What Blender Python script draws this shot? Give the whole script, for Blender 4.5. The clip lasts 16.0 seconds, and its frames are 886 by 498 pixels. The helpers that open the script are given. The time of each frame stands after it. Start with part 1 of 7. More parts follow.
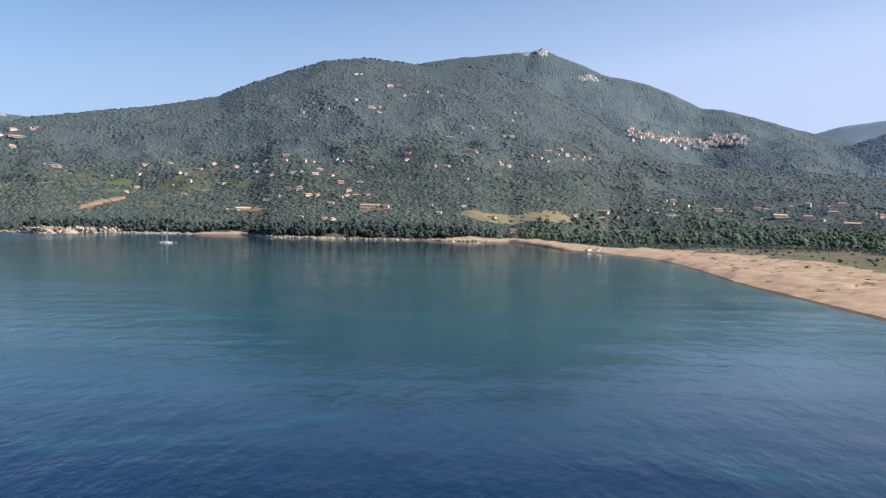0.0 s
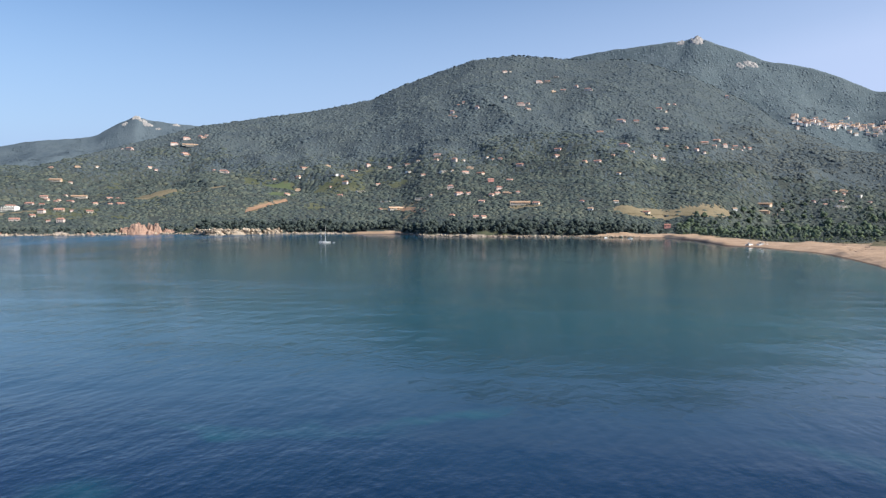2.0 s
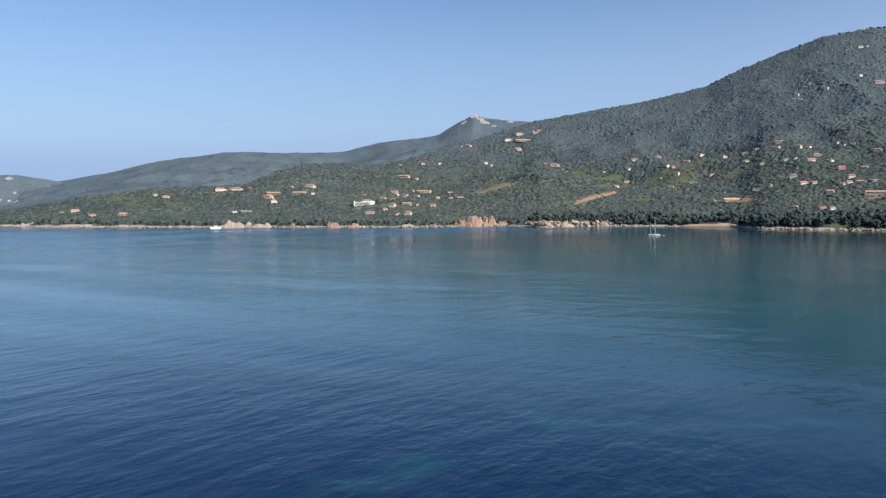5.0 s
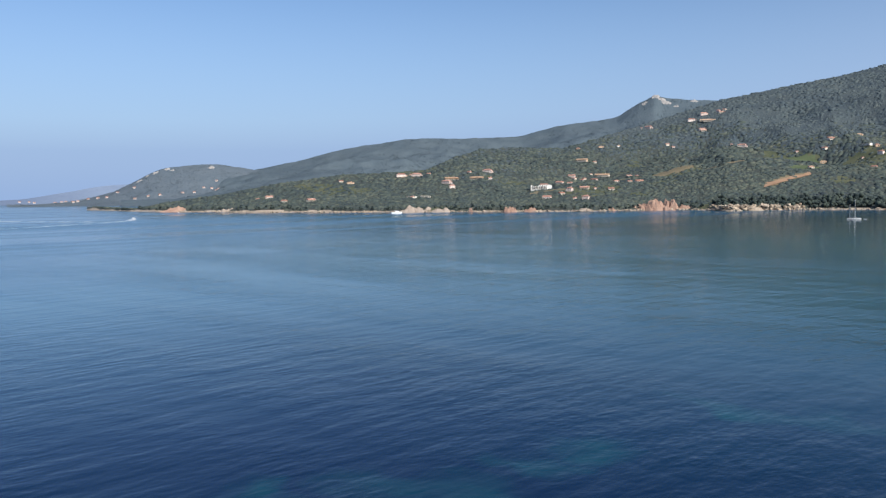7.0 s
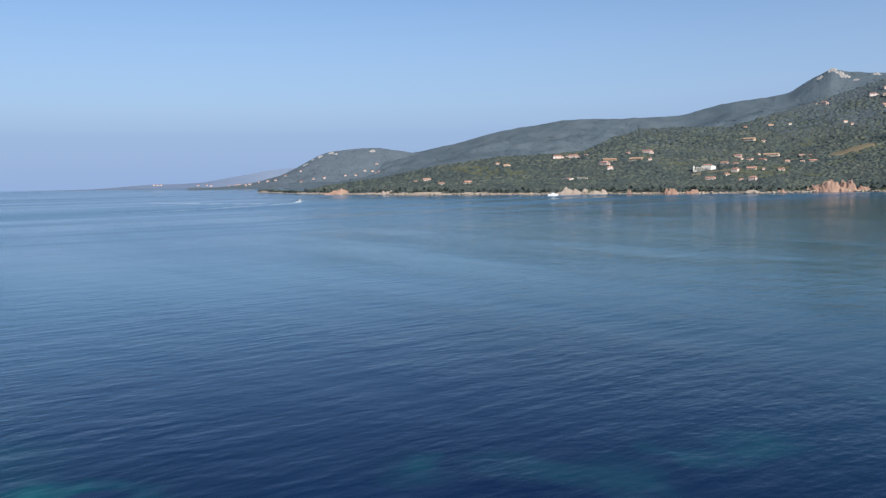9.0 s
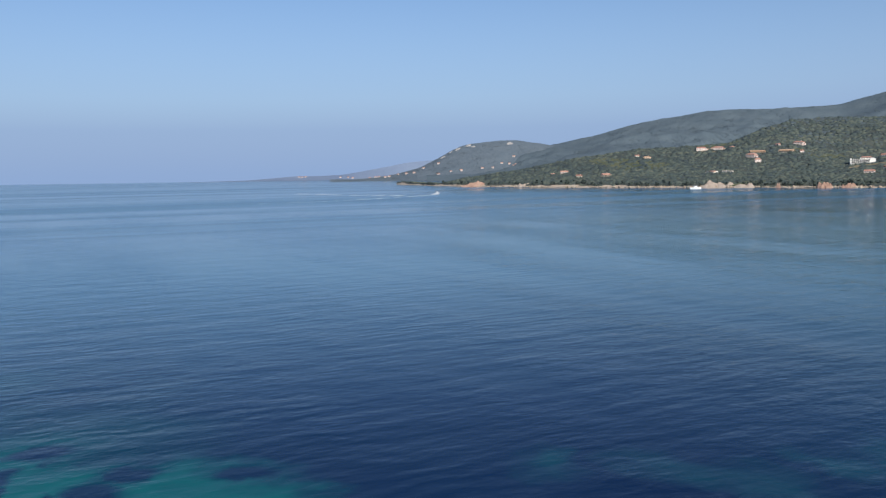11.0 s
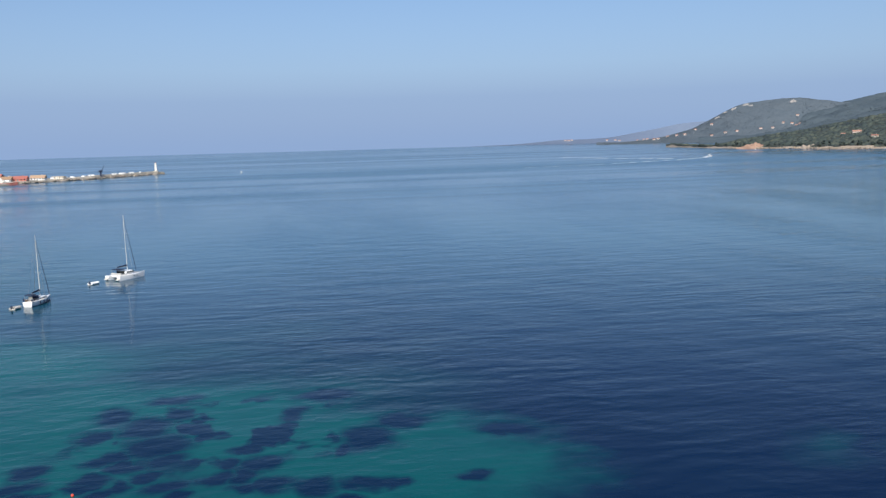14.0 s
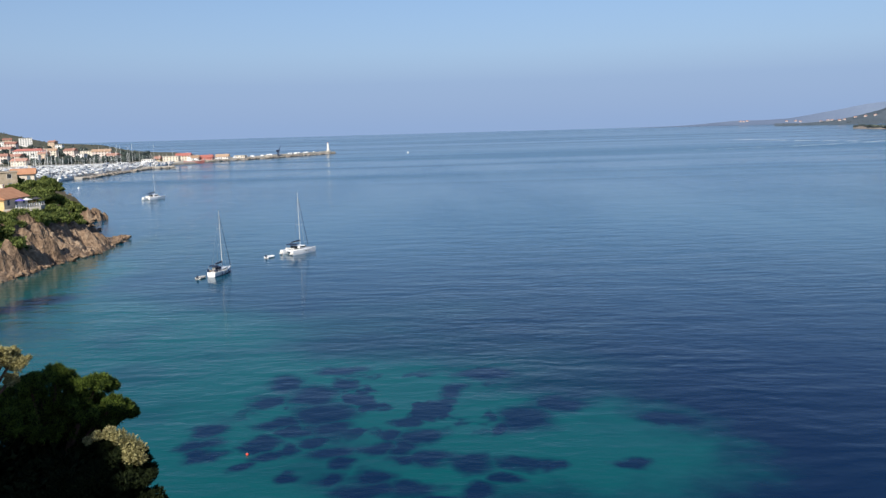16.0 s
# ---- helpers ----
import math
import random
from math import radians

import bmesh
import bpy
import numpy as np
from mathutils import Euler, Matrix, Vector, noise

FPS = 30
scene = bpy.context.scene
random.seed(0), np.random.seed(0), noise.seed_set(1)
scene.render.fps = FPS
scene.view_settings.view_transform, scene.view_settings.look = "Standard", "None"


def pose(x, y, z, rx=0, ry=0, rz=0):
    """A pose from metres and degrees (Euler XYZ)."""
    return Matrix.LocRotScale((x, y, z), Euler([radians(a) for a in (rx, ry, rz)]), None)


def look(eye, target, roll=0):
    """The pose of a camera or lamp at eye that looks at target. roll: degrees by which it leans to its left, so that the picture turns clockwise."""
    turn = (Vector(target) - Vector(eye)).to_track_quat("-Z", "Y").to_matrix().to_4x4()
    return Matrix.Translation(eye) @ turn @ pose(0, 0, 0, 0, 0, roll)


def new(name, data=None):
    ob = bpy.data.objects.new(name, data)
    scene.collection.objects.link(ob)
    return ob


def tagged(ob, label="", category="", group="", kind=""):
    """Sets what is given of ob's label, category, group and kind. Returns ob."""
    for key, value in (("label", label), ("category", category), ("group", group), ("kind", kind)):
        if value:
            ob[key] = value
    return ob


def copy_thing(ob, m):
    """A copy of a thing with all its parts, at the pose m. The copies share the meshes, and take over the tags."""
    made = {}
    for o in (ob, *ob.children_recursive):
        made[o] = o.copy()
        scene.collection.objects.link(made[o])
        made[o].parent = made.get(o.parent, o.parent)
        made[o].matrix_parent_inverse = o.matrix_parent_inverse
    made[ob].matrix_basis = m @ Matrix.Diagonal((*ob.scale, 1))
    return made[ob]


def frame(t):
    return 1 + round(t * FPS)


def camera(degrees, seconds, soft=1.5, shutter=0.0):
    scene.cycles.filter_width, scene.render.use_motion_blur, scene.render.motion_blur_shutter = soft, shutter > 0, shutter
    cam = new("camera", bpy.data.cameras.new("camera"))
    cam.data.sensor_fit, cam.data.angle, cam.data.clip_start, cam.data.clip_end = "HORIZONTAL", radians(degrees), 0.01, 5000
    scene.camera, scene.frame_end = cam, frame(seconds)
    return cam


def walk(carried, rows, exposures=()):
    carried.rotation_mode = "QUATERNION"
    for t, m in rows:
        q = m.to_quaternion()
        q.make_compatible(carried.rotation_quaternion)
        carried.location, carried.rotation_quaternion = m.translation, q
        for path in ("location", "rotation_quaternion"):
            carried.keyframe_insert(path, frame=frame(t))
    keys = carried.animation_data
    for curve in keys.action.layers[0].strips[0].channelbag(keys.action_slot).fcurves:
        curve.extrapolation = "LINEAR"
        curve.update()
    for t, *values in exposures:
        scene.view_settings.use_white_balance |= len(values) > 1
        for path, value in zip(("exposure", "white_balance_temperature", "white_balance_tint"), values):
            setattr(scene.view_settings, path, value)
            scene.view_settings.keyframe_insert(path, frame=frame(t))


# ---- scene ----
PATH = [
    (0.0, 0.000, -2.016, -1.129),
    (0.5, 2.519, -1.372, -0.594),
    (1.0, 5.070, -1.581, -0.365),
    (1.5, 7.549, -1.968, 0.047),
    (2.0, 10.010, -2.300, -0.096),
    (2.5, 12.339, -2.252, -0.043),
    (3.0, 14.696, -2.512, 0.420),
    (3.5, 18.235, -2.632, 0.204),
    (4.0, 23.689, -2.391, -0.337),
    (4.2, 25.713, -2.464, -0.205),
    (6.3, 38.954, -3.371, 0.947),
    (6.5, 40.263, -3.489, 1.135),
    (7.0, 43.459, -3.723, 0.703),
    (7.5, 46.979, -3.951, 0.278),
    (8.0, 49.399, -4.341, 0.823),
    (8.2, 50.806, -4.534, 0.967),
    (10.3, 56.927, -4.949, 0.695),
    (10.5, 58.267, -5.113, 0.749),
    (11.0, 62.915, -5.117, 0.887),
    (11.5, 66.294, -5.547, 1.421),
    (12.0, 69.051, -6.219, 0.461),
    (12.5, 71.796, -6.660, 0.584),
    (13.0, 74.844, -6.512, 0.325),
    (13.5, 77.640, -6.904, 1.290),
    (14.0, 80.464, -7.157, 1.620),
    (14.5, 83.094, -7.303, 1.313),
    (15.0, 86.365, -7.454, 1.418),
    (15.5, 88.911, -7.766, 1.612),
    (16.0, 91.329, -8.100, 1.588),
]
cam = camera(54.64, 16.0, 1.38)
walk(cam, [(t, pose(0, 0, 35.0, 90 + pitch, roll, yaw)) for t, yaw, pitch, roll in PATH],
     [(0, 0.46, 6450, 10), (2, 0.43, 6400, 10), (4.2, 0.3, 6350, 10), (6.5, 0.15, 6300, 10), (8.2, 0.15, 6280, 10), (10.5, -0.02, 6280, 10), (13, -0.02, 6300, 10), (16, 0.02, 6350, 10)])

# ---- daylight ----
SUN_BEARING, SUN_HEIGHT = 102.0, 35.0
world = bpy.data.worlds.new("sky")
scene.world = world
world.use_nodes = True
wn, wl = world.node_tree.nodes, world.node_tree.links
sky = wn.new("ShaderNodeTexSky")
sky.sky_type = "NISHITA"
sky.sun_disc = False
sky.sun_elevation, sky.sun_rotation = radians(SUN_HEIGHT), radians(SUN_BEARING)
sky.air_density, sky.dust_density, sky.ozone_density, sky.altitude = 1.0, 0.3, 3.4, 0
# a thin lilac sea haze low over the horizon
coords = wn.new("ShaderNodeTexCoord")
split = wn.new("ShaderNodeSeparateXYZ")
wl.new(coords.outputs["Generated"], split.inputs[0])
ramp = wn.new("ShaderNodeValToRGB")
ramp.color_ramp.elements[0].position, ramp.color_ramp.elements[0].color = 0.0, (1, 1, 1, 1)
ramp.color_ramp.elements[1].position, ramp.color_ramp.elements[1].color = 0.21, (0, 0, 0, 1)
e = ramp.color_ramp.elements.new(0.05)
e.color = (0.9, 0.9, 0.9, 1)
e = ramp.color_ramp.elements.new(0.085)
e.color = (0.6, 0.6, 0.6, 1)
lift = wn.new("ShaderNodeMath")
lift.operation = "MULTIPLY_ADD"
lift.inputs[1].default_value = -0.16
wl.new(split.outputs["Z"], lift.inputs[2])
wl.new(lift.outputs[0], ramp.inputs[0])
hazy = wn.new("ShaderNodeMix")
hazy.data_type = "RGBA"
low = wn.new("ShaderNodeVectorMath")
low.operation = "DOT_PRODUCT"
low.inputs[1].default_value = (math.sin(radians(SUN_BEARING)), math.cos(radians(SUN_BEARING)), 0)
wl.new(coords.outputs["Generated"], low.inputs[0])
sunward = wn.new("ShaderNodeMapRange")
sunward.interpolation_type = "SMOOTHSTEP"
sunward.inputs["From Min"].default_value, sunward.inputs["From Max"].default_value = -0.95, 0.5
wl.new(low.outputs["Value"], sunward.inputs["Value"])
tint = wn.new("ShaderNodeMix")
tint.data_type = "RGBA"
tint.inputs["A"].default_value, tint.inputs["B"].default_value = (3.1, 4.3, 6.2, 1), (4.6, 5.4, 7.0, 1)
wl.new(sunward.outputs[0], tint.inputs["Factor"])
wl.new(tint.outputs["Result"], hazy.inputs["B"])
wl.new(sunward.outputs[0], lift.inputs[0])
wl.new(ramp.outputs["Color"], hazy.inputs["Factor"])
wl.new(sky.outputs[0], hazy.inputs["A"])
clear = wn.new("ShaderNodeMix")
clear.data_type, clear.blend_type = "RGBA", "MULTIPLY"
clear.inputs["Factor"].default_value, clear.inputs["B"].default_value = 1.0, (0.938, 0.955, 1.03, 1)
wl.new(hazy.outputs["Result"], clear.inputs["A"])
wl.new(clear.outputs["Result"], wn["Background"].inputs["Color"])
wn["Background"].inputs["Strength"].default_value = 0.1
sun = new("sun", bpy.data.lights.new("sun", "SUN"))
sun.data.energy, sun.data.angle, sun.data.color = 5.0, radians(0.6), (1.0, 0.93, 0.82)
sb, se = radians(SUN_BEARING), radians(SUN_HEIGHT)
sun.matrix_world = look((0, 0, 400), (-math.sin(sb) * math.cos(se), -math.cos(sb) * math.cos(se), 400 - math.sin(se)))
scene.view_settings.exposure = 0.0


# ---- materials ----
def ramp_node(nt, stops):
    r = nt.nodes.new("ShaderNodeValToRGB")
    els = r.color_ramp.elements
    while len(els) < len(stops):
        els.new(0.5)
    for el, (p, c) in zip(els, stops):
        el.position, el.color = p, (*c, 1)
    return r


def noise_node(nt, vec, scale, detail=4, rough=0.55):
    n = nt.nodes.new("ShaderNodeTexNoise")
    n.inputs["Scale"].default_value, n.inputs["Detail"].default_value, n.inputs["Roughness"].default_value = scale, detail, rough
    nt.links.new(vec, n.inputs["Vector"])
    return n


def surface(name, dark, light, scale=1.0, rough=0.85, bump=0.3, fine=8.0, metal=0.0, depth=0.05, island=0.0, spec=0.4, each=0.0, tone=None, thin=0.0):
    """A grained material: two colours mixed by noise at two scales, with a fine relief. scale: patches per metre."""
    m = bpy.data.materials.new(name)
    m.use_nodes = True
    nt = m.node_tree
    bs = nt.nodes["Principled BSDF"]
    geo = nt.nodes.new("ShaderNodeNewGeometry")
    big = noise_node(nt, geo.outputs["Position"], scale, 3)
    small = noise_node(nt, geo.outputs["Position"], scale * fine, 4)
    mix = nt.nodes.new("ShaderNodeMath")
    mix.operation = "MULTIPLY_ADD"
    mix.inputs[1].default_value = 0.5
    nt.links.new(small.outputs[0], mix.inputs[0])
    half = nt.nodes.new("ShaderNodeMath")
    half.operation = "MULTIPLY"
    half.inputs[1].default_value = 0.5
    nt.links.new(big.outputs[0], half.inputs[0])
    nt.links.new(half.outputs[0], mix.inputs[2])
    fac = mix.outputs[0]
    if island or each:
        add = nt.nodes.new("ShaderNodeMath")
        add.operation = "MULTIPLY_ADD"
        add.inputs[1].default_value = island or each
        if island:
            nt.links.new(geo.outputs["Random Per Island"], add.inputs[0])
        else:
            oi = nt.nodes.new("ShaderNodeObjectInfo")
            nt.links.new(oi.outputs["Random"], add.inputs[0])
        sub = nt.nodes.new("ShaderNodeMath")
        sub.operation = "SUBTRACT"
        sub.inputs[1].default_value = (island or each) / 2
        nt.links.new(fac, add.inputs[2])
        nt.links.new(add.outputs[0], sub.inputs[0])
        fac = sub.outputs[0]
    stops = [(0.3, dark), (0.7, light)] if tone is None else [(0.25, dark), (0.5, tone), (0.75, light)]
    cr = ramp_node(nt, stops)
    nt.links.new(fac, cr.inputs[0])
    nt.links.new(cr.outputs[0], bs.inputs["Base Color"])
    bs.inputs["Roughness"].default_value, bs.inputs["Metallic"].default_value = rough, metal
    bs.inputs["Specular IOR Level"].default_value = spec
    if thin:
        # light passing through the leaf
        tr = nt.nodes.new("ShaderNodeBsdfTranslucent")
        nt.links.new(cr.outputs[0], tr.inputs["Color"])
        ms = nt.nodes.new("ShaderNodeMixShader")
        ms.inputs[0].default_value = thin
        nt.links.new(bs.outputs[0], ms.inputs[1])
        nt.links.new(tr.outputs[0], ms.inputs[2])
        nt.links.new(ms.outputs[0], nt.nodes["Material Output"].inputs["Surface"])
    if bump:
        bp = nt.nodes.new("ShaderNodeBump")
        bp.inputs["Strength"].default_value, bp.inputs["Distance"].default_value = bump, depth
        nt.links.new(small.outputs[0], bp.inputs["Height"])
        nt.links.new(bp.outputs[0], bs.inputs["Normal"])
    return m


# bluish dark stop paints hazy shade among the leaves; light stop olive
M_FOREST = surface("maquis_leaves", (0.036, 0.049, 0.058), (0.128, 0.138, 0.103), 0.008, 0.9, 0.2, 22, depth=0.8, island=0.3, spec=0.15, tone=(0.07, 0.091, 0.081))
# the same maquis higher up, with haze painted into its leaves
M_FOREST_HAZED = surface("upland_maquis_leaves", (0.06, 0.083, 0.104), (0.122, 0.142, 0.135), 0.008, 0.95, 0.2, 22, depth=0.8, island=0.24, spec=0.1, tone=(0.088, 0.113, 0.118))
# mountain leaves blued and paled: haze painted into the colour
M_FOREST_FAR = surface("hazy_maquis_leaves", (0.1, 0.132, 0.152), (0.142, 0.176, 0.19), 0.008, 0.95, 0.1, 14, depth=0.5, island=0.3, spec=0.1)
M_GROVE = surface("valley_leaves", (0.052, 0.074, 0.05), (0.112, 0.148, 0.084), 0.05, 0.85, 0.5, 14, depth=0.8, island=0.28, spec=0.15)
M_REEDS = surface("reed_leaves", (0.07, 0.095, 0.042), (0.16, 0.195, 0.085), 0.05, 0.8, 0.6, 14, depth=0.5, island=0.45, spec=0.15)
# valley leaves lightened: distance haze put into the colour
M_HAZE_VALLEY = surface("valley_maquis_leaves", (0.056, 0.075, 0.084), (0.126, 0.136, 0.118), 0.008, 0.95, 0.3, 22, depth=0.8, island=0.3, spec=0.1)
M_SHOREWOOD = surface("shore_oak_leaves", (0.02, 0.03, 0.031), (0.068, 0.087, 0.073), 0.04, 0.85, 0.5, 12, depth=0.6, island=0.5, spec=0.15)
M_DRIFT = surface("dried_seaweed", (0.19, 0.135, 0.1), (0.34, 0.245, 0.18), 0.5, 0.95, 0.4, 6, depth=0.1)
M_GROVEDARK = surface("valley_oak_leaves", (0.04, 0.057, 0.05), (0.09, 0.115, 0.087), 0.04, 0.85, 0.5, 12, depth=0.6, island=0.3, spec=0.15)
# ground under the maquis, hazy shade likewise painted into its dark stop
M_FLOOR = surface("maquis_ground", (0.038, 0.05, 0.056), (0.1, 0.11, 0.086), 0.012, 0.95, 0.8, 16, depth=2.0, spec=0.1)
M_GLADE = surface("rough_pasture", (0.055, 0.072, 0.043), (0.15, 0.15, 0.09), 0.02, 0.95, 0.6, 12, depth=0.4, spec=0.1)
M_DRY = surface("dry_grass", (0.13, 0.115, 0.07), (0.31, 0.25, 0.16), 0.02, 0.95, 0.5, 16, depth=0.2, spec=0.1)
M_GREEN = surface("green_meadow", (0.075, 0.1, 0.055), (0.135, 0.165, 0.085), 0.02, 0.95, 0.4, 12, depth=0.2, spec=0.1)
M_EARTH = surface("ploughed_earth", (0.28, 0.17, 0.105), (0.43, 0.28, 0.18), 0.05, 0.95, 0.5, 10, depth=0.2, spec=0.1)
M_SAND = surface("beach_sand", (0.3, 0.2, 0.125), (0.56, 0.4, 0.28), 0.035, 0.95, 0.5, 7, depth=0.5, spec=0.15)
# wet sand, darkened further to paint the shade of the beach berm
M_WET_SHADE = surface("wet_sand", (0.09, 0.05, 0.03), (0.15, 0.09, 0.055), 0.1, 0.85, 0.2, 10, spec=0.4)
M_BEACHGRASS = surface("beach_grass", (0.07, 0.074, 0.042), (0.24, 0.2, 0.125), 0.06, 0.95, 0.8, 20, depth=0.4, spec=0.1)
M_ROCKBAND = surface("shore_rock", (0.26, 0.2, 0.15), (0.58, 0.48, 0.38), 0.08, 0.9, 0.8, 10, depth=0.6)
# upland ground tinted with painted haze to go with its leaves
M_HAZE_UPLAND = surface("upland_ground", (0.056, 0.077, 0.094), (0.108, 0.128, 0.126), 0.012, 0.95, 0.9, 16, depth=2.5, spec=0.1)
# mountain ground with the blue of air haze put into its colours
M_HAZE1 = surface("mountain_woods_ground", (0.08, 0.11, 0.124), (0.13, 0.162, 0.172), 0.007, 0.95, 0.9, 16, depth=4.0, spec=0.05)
# coastal range woods, haze painted in as blue-grey
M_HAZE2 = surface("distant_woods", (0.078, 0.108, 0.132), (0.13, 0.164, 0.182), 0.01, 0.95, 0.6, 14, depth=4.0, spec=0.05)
# ridge and spur lightened in the base colour to paint haze
M_HAZE_EAST = surface("pale_ridge_woods", (0.22, 0.275, 0.33), (0.255, 0.31, 0.36), 0.006, 0.95, 0.3, 12, depth=3.0, spec=0.05)
M_HAZE_SPUR = surface("spur_woods_ground", (0.135, 0.172, 0.2), (0.185, 0.22, 0.24), 0.007, 0.95, 0.4, 10, depth=2.5, spec=0.05)
# cape and far coast fade by haze put into the colour
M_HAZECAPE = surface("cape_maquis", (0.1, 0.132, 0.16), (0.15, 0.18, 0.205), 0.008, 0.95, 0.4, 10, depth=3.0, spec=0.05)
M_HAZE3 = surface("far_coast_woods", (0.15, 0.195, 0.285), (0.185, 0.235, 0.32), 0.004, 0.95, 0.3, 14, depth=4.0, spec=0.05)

# ---- land forms: bearings in degrees from the first line of sight, metres ----
EYE_Z = 35.0


def table(text):
    return np.array([[float(v) for v in row.split()] for row in text.strip().split(",")])


def along(b, tab, k):
    return np.interp(b, tab[:, 0], tab[:, k])


def soft(b, tab, k, w):
    """The table read with its kinks smoothed over w degrees to either side."""
    return sum(np.interp(b + o * w, tab[:, 0], tab[:, k]) * g for o, g in ((-1, 0.07), (-0.7, 0.12), (-0.4, 0.18), (0, 0.26), (0.4, 0.18), (0.7, 0.12), (1, 0.07)))


def lattice(ix, iy, s):
    v = np.sin(ix * 127.1 + iy * 311.7 + s * 74.7) * 43758.5453
    return v - np.floor(v)


def vnoise(x, y, s=0.0):
    ix, iy = np.floor(x), np.floor(y)
    fx, fy = x - ix, y - iy
    fx, fy = fx * fx * (3 - 2 * fx), fy * fy * (3 - 2 * fy)
    a = lattice(ix, iy, s) * (1 - fx) + lattice(ix + 1, iy, s) * fx
    c = lattice(ix, iy + 1, s) * (1 - fx) + lattice(ix + 1, iy + 1, s) * fx
    return (a * (1 - fy) + c * fy) * 2 - 1


def fbm(x, y, octaves=4, s=0.0):
    total, amp = 0.0, 1.0
    for o in range(octaves):
        total = total + amp * vnoise(x * 2 ** o, y * 2 ** o, s + o)
        amp *= 0.5
    return total


# bearing, distance of the waterline
SHORE = table("""-66 2600, -63.4 2230, -60.7 2000, -56 1800, -50.6 1680, -46.7 1610, -40 1545, -34 1505, -30 1560, -27 1550,
-25.2 1490, -21 1540, -17.7 1551, -12.8 1505, -11.3 1385, -6.9 1345, 0 1350, 4.4 1362, 6.3 1200, 8.15 1022, 10 975, 11.8 917,
13.6 858, 15.4 750, 17.2 637, 18.9 542, 20.6 488, 22.2 450, 23.8 419, 25.4 390, 27.5 358, 34 300, 45 240, 62 200""")
# bearing, elevation angle and distance of the crest
CREST = table("""-66 -1.0 2650, -63.5 -0.9 2260, -61.4 -0.45 2190, -57.7 0.05 2150, -54.7 0.65 2170, -50.2 1.25 2200, -47.5 1.35 2250,
-44.6 1.52 2300, -42.7 2.3 2420, -40.9 2.85 2500, -39 2.93 2600, -35.5 2.8 2700, -32.8 3.5 2900, -29.3 4.5 3150, -25.9 5.5 3300,
-22.7 6.05 3350, -18.4 6.7 3400, -14.7 7.5 3450, -13.2 8.22 3450, -10.2 9.35 3500, -7.9 10.13 3500""")
CREST_EAST = table("""-5.3 10.4 3500, -1.6 10.08 3500, 2.3 9.95 3500, 6 8.8 3450, 9.8 6.8 3400, 11.6 5.5 3350,
15.2 3.9 3300, 18.7 3.4 3300, 22.6 3.3 3300, 27.2 2.8 3300, 35 2.8 3300, 62 3 3300""")
CREST = np.vstack([CREST, CREST_EAST])
# crest raised a little to meet its outline in the camera's view
CREST[:, 1] += np.where((CREST[:, 0] > -33) & (CREST[:, 0] < -9), 0.07, 0.02)


def bay_height(b, r, folds=1.0):
    """The land round the bay: beach or rocky bank, slopes and crest."""
    x, y = r * np.sin(np.radians(b)), r * np.cos(np.radians(b))
    s, d, el = along(b, SHORE, 1), along(b, CREST, 2), along(b, CREST, 1)
    near_crest = np.clip((r - s) / np.maximum(d - s, 50), 0, 1) ** 3
    el = near_crest * el + (1 - near_crest) * soft(b, CREST, 1, 5.0)
    top = EYE_Z + d * np.tan(np.radians(el))
    plain = np.clip((b - 2.0) / 9.0, 0, 1)
    # the valley floor behind the long beach stays low as far as about 1800 m
    foot = s + plain * (np.maximum(1750.0, s) - s)
    u = np.clip((r - foot) / np.maximum(d - foot, 50), 0, 1)
    bank = (1 - plain) * np.clip((r - s) / 25, 0, 1) * 5.0 + plain * (np.clip((r - s) / 90, 0, 1) * 2.6 + np.clip((r - s - 200) / 1000, 0, 1) * 14)
    rise = (0.5 * u + 0.5 * u ** 1.9) * np.maximum(top - 5 - plain * 12, 1)
    rough = np.sin(np.pi * u) ** 0.8 * np.clip(top / 300, 0.12, 1)
    h = bank + rise + rough * (26 * fbm(x / 420, y / 420, 4, 3) + 5 * fbm(x / 70, y / 70, 2, 9))
    # ravines and spurs running down the slopes
    h = h + folds * np.clip((r - s - 300) / 400, 0, 1) * rough * (30 * (0.42 - np.abs(fbm(x / 340 + 0.4 * y / 340, y / 520, 3, 51))) + 9 * (0.4 - np.abs(fbm(x / 110, y / 150, 2, 57))))
    back = np.clip((r - d) / 500, 0, 1)
    h = h - back ** 1.3 * np.maximum(top * 0.55, 12)
    shallow = np.clip((s - r) / 60, 0, 1)
    return np.where(r < s, -0.2 - 3.0 * shallow, np.maximum(h, 0.05 + 0.02 * np.clip(r - s, 0, 30)))


# further ranges: bearing, elevation angle; foot and crest distances
PEAK = table("""-12 7.0, -5 9.0, -1.5 10.2, 0.4 10.55, 3 10.78, 4.87 10.95, 5.3 10.9, 5.79 11.02, 6.27 11.2, 6.9 10.95, 7.83 10.57, 9.3 10.0, 10.4 9.46,
11.9 9.2, 13.3 8.82, 14.7 8.26, 16.5 7.33, 17.5 7.25, 19.6 6.75, 21.9 6.0, 23.4 5.6, 27 4.6, 40 3.5""")
EAST = table("18 4.0, 23.3 5.65, 24.7 6.05, 26.6 6.28, 28 6.45, 33 6.8, 45 6, 62 5")
SPUR = table("19 2.2, 22.6 3.6, 24.5 4.6, 26 5.15, 27.5 5.65, 31 6.2, 45 5, 62 4")
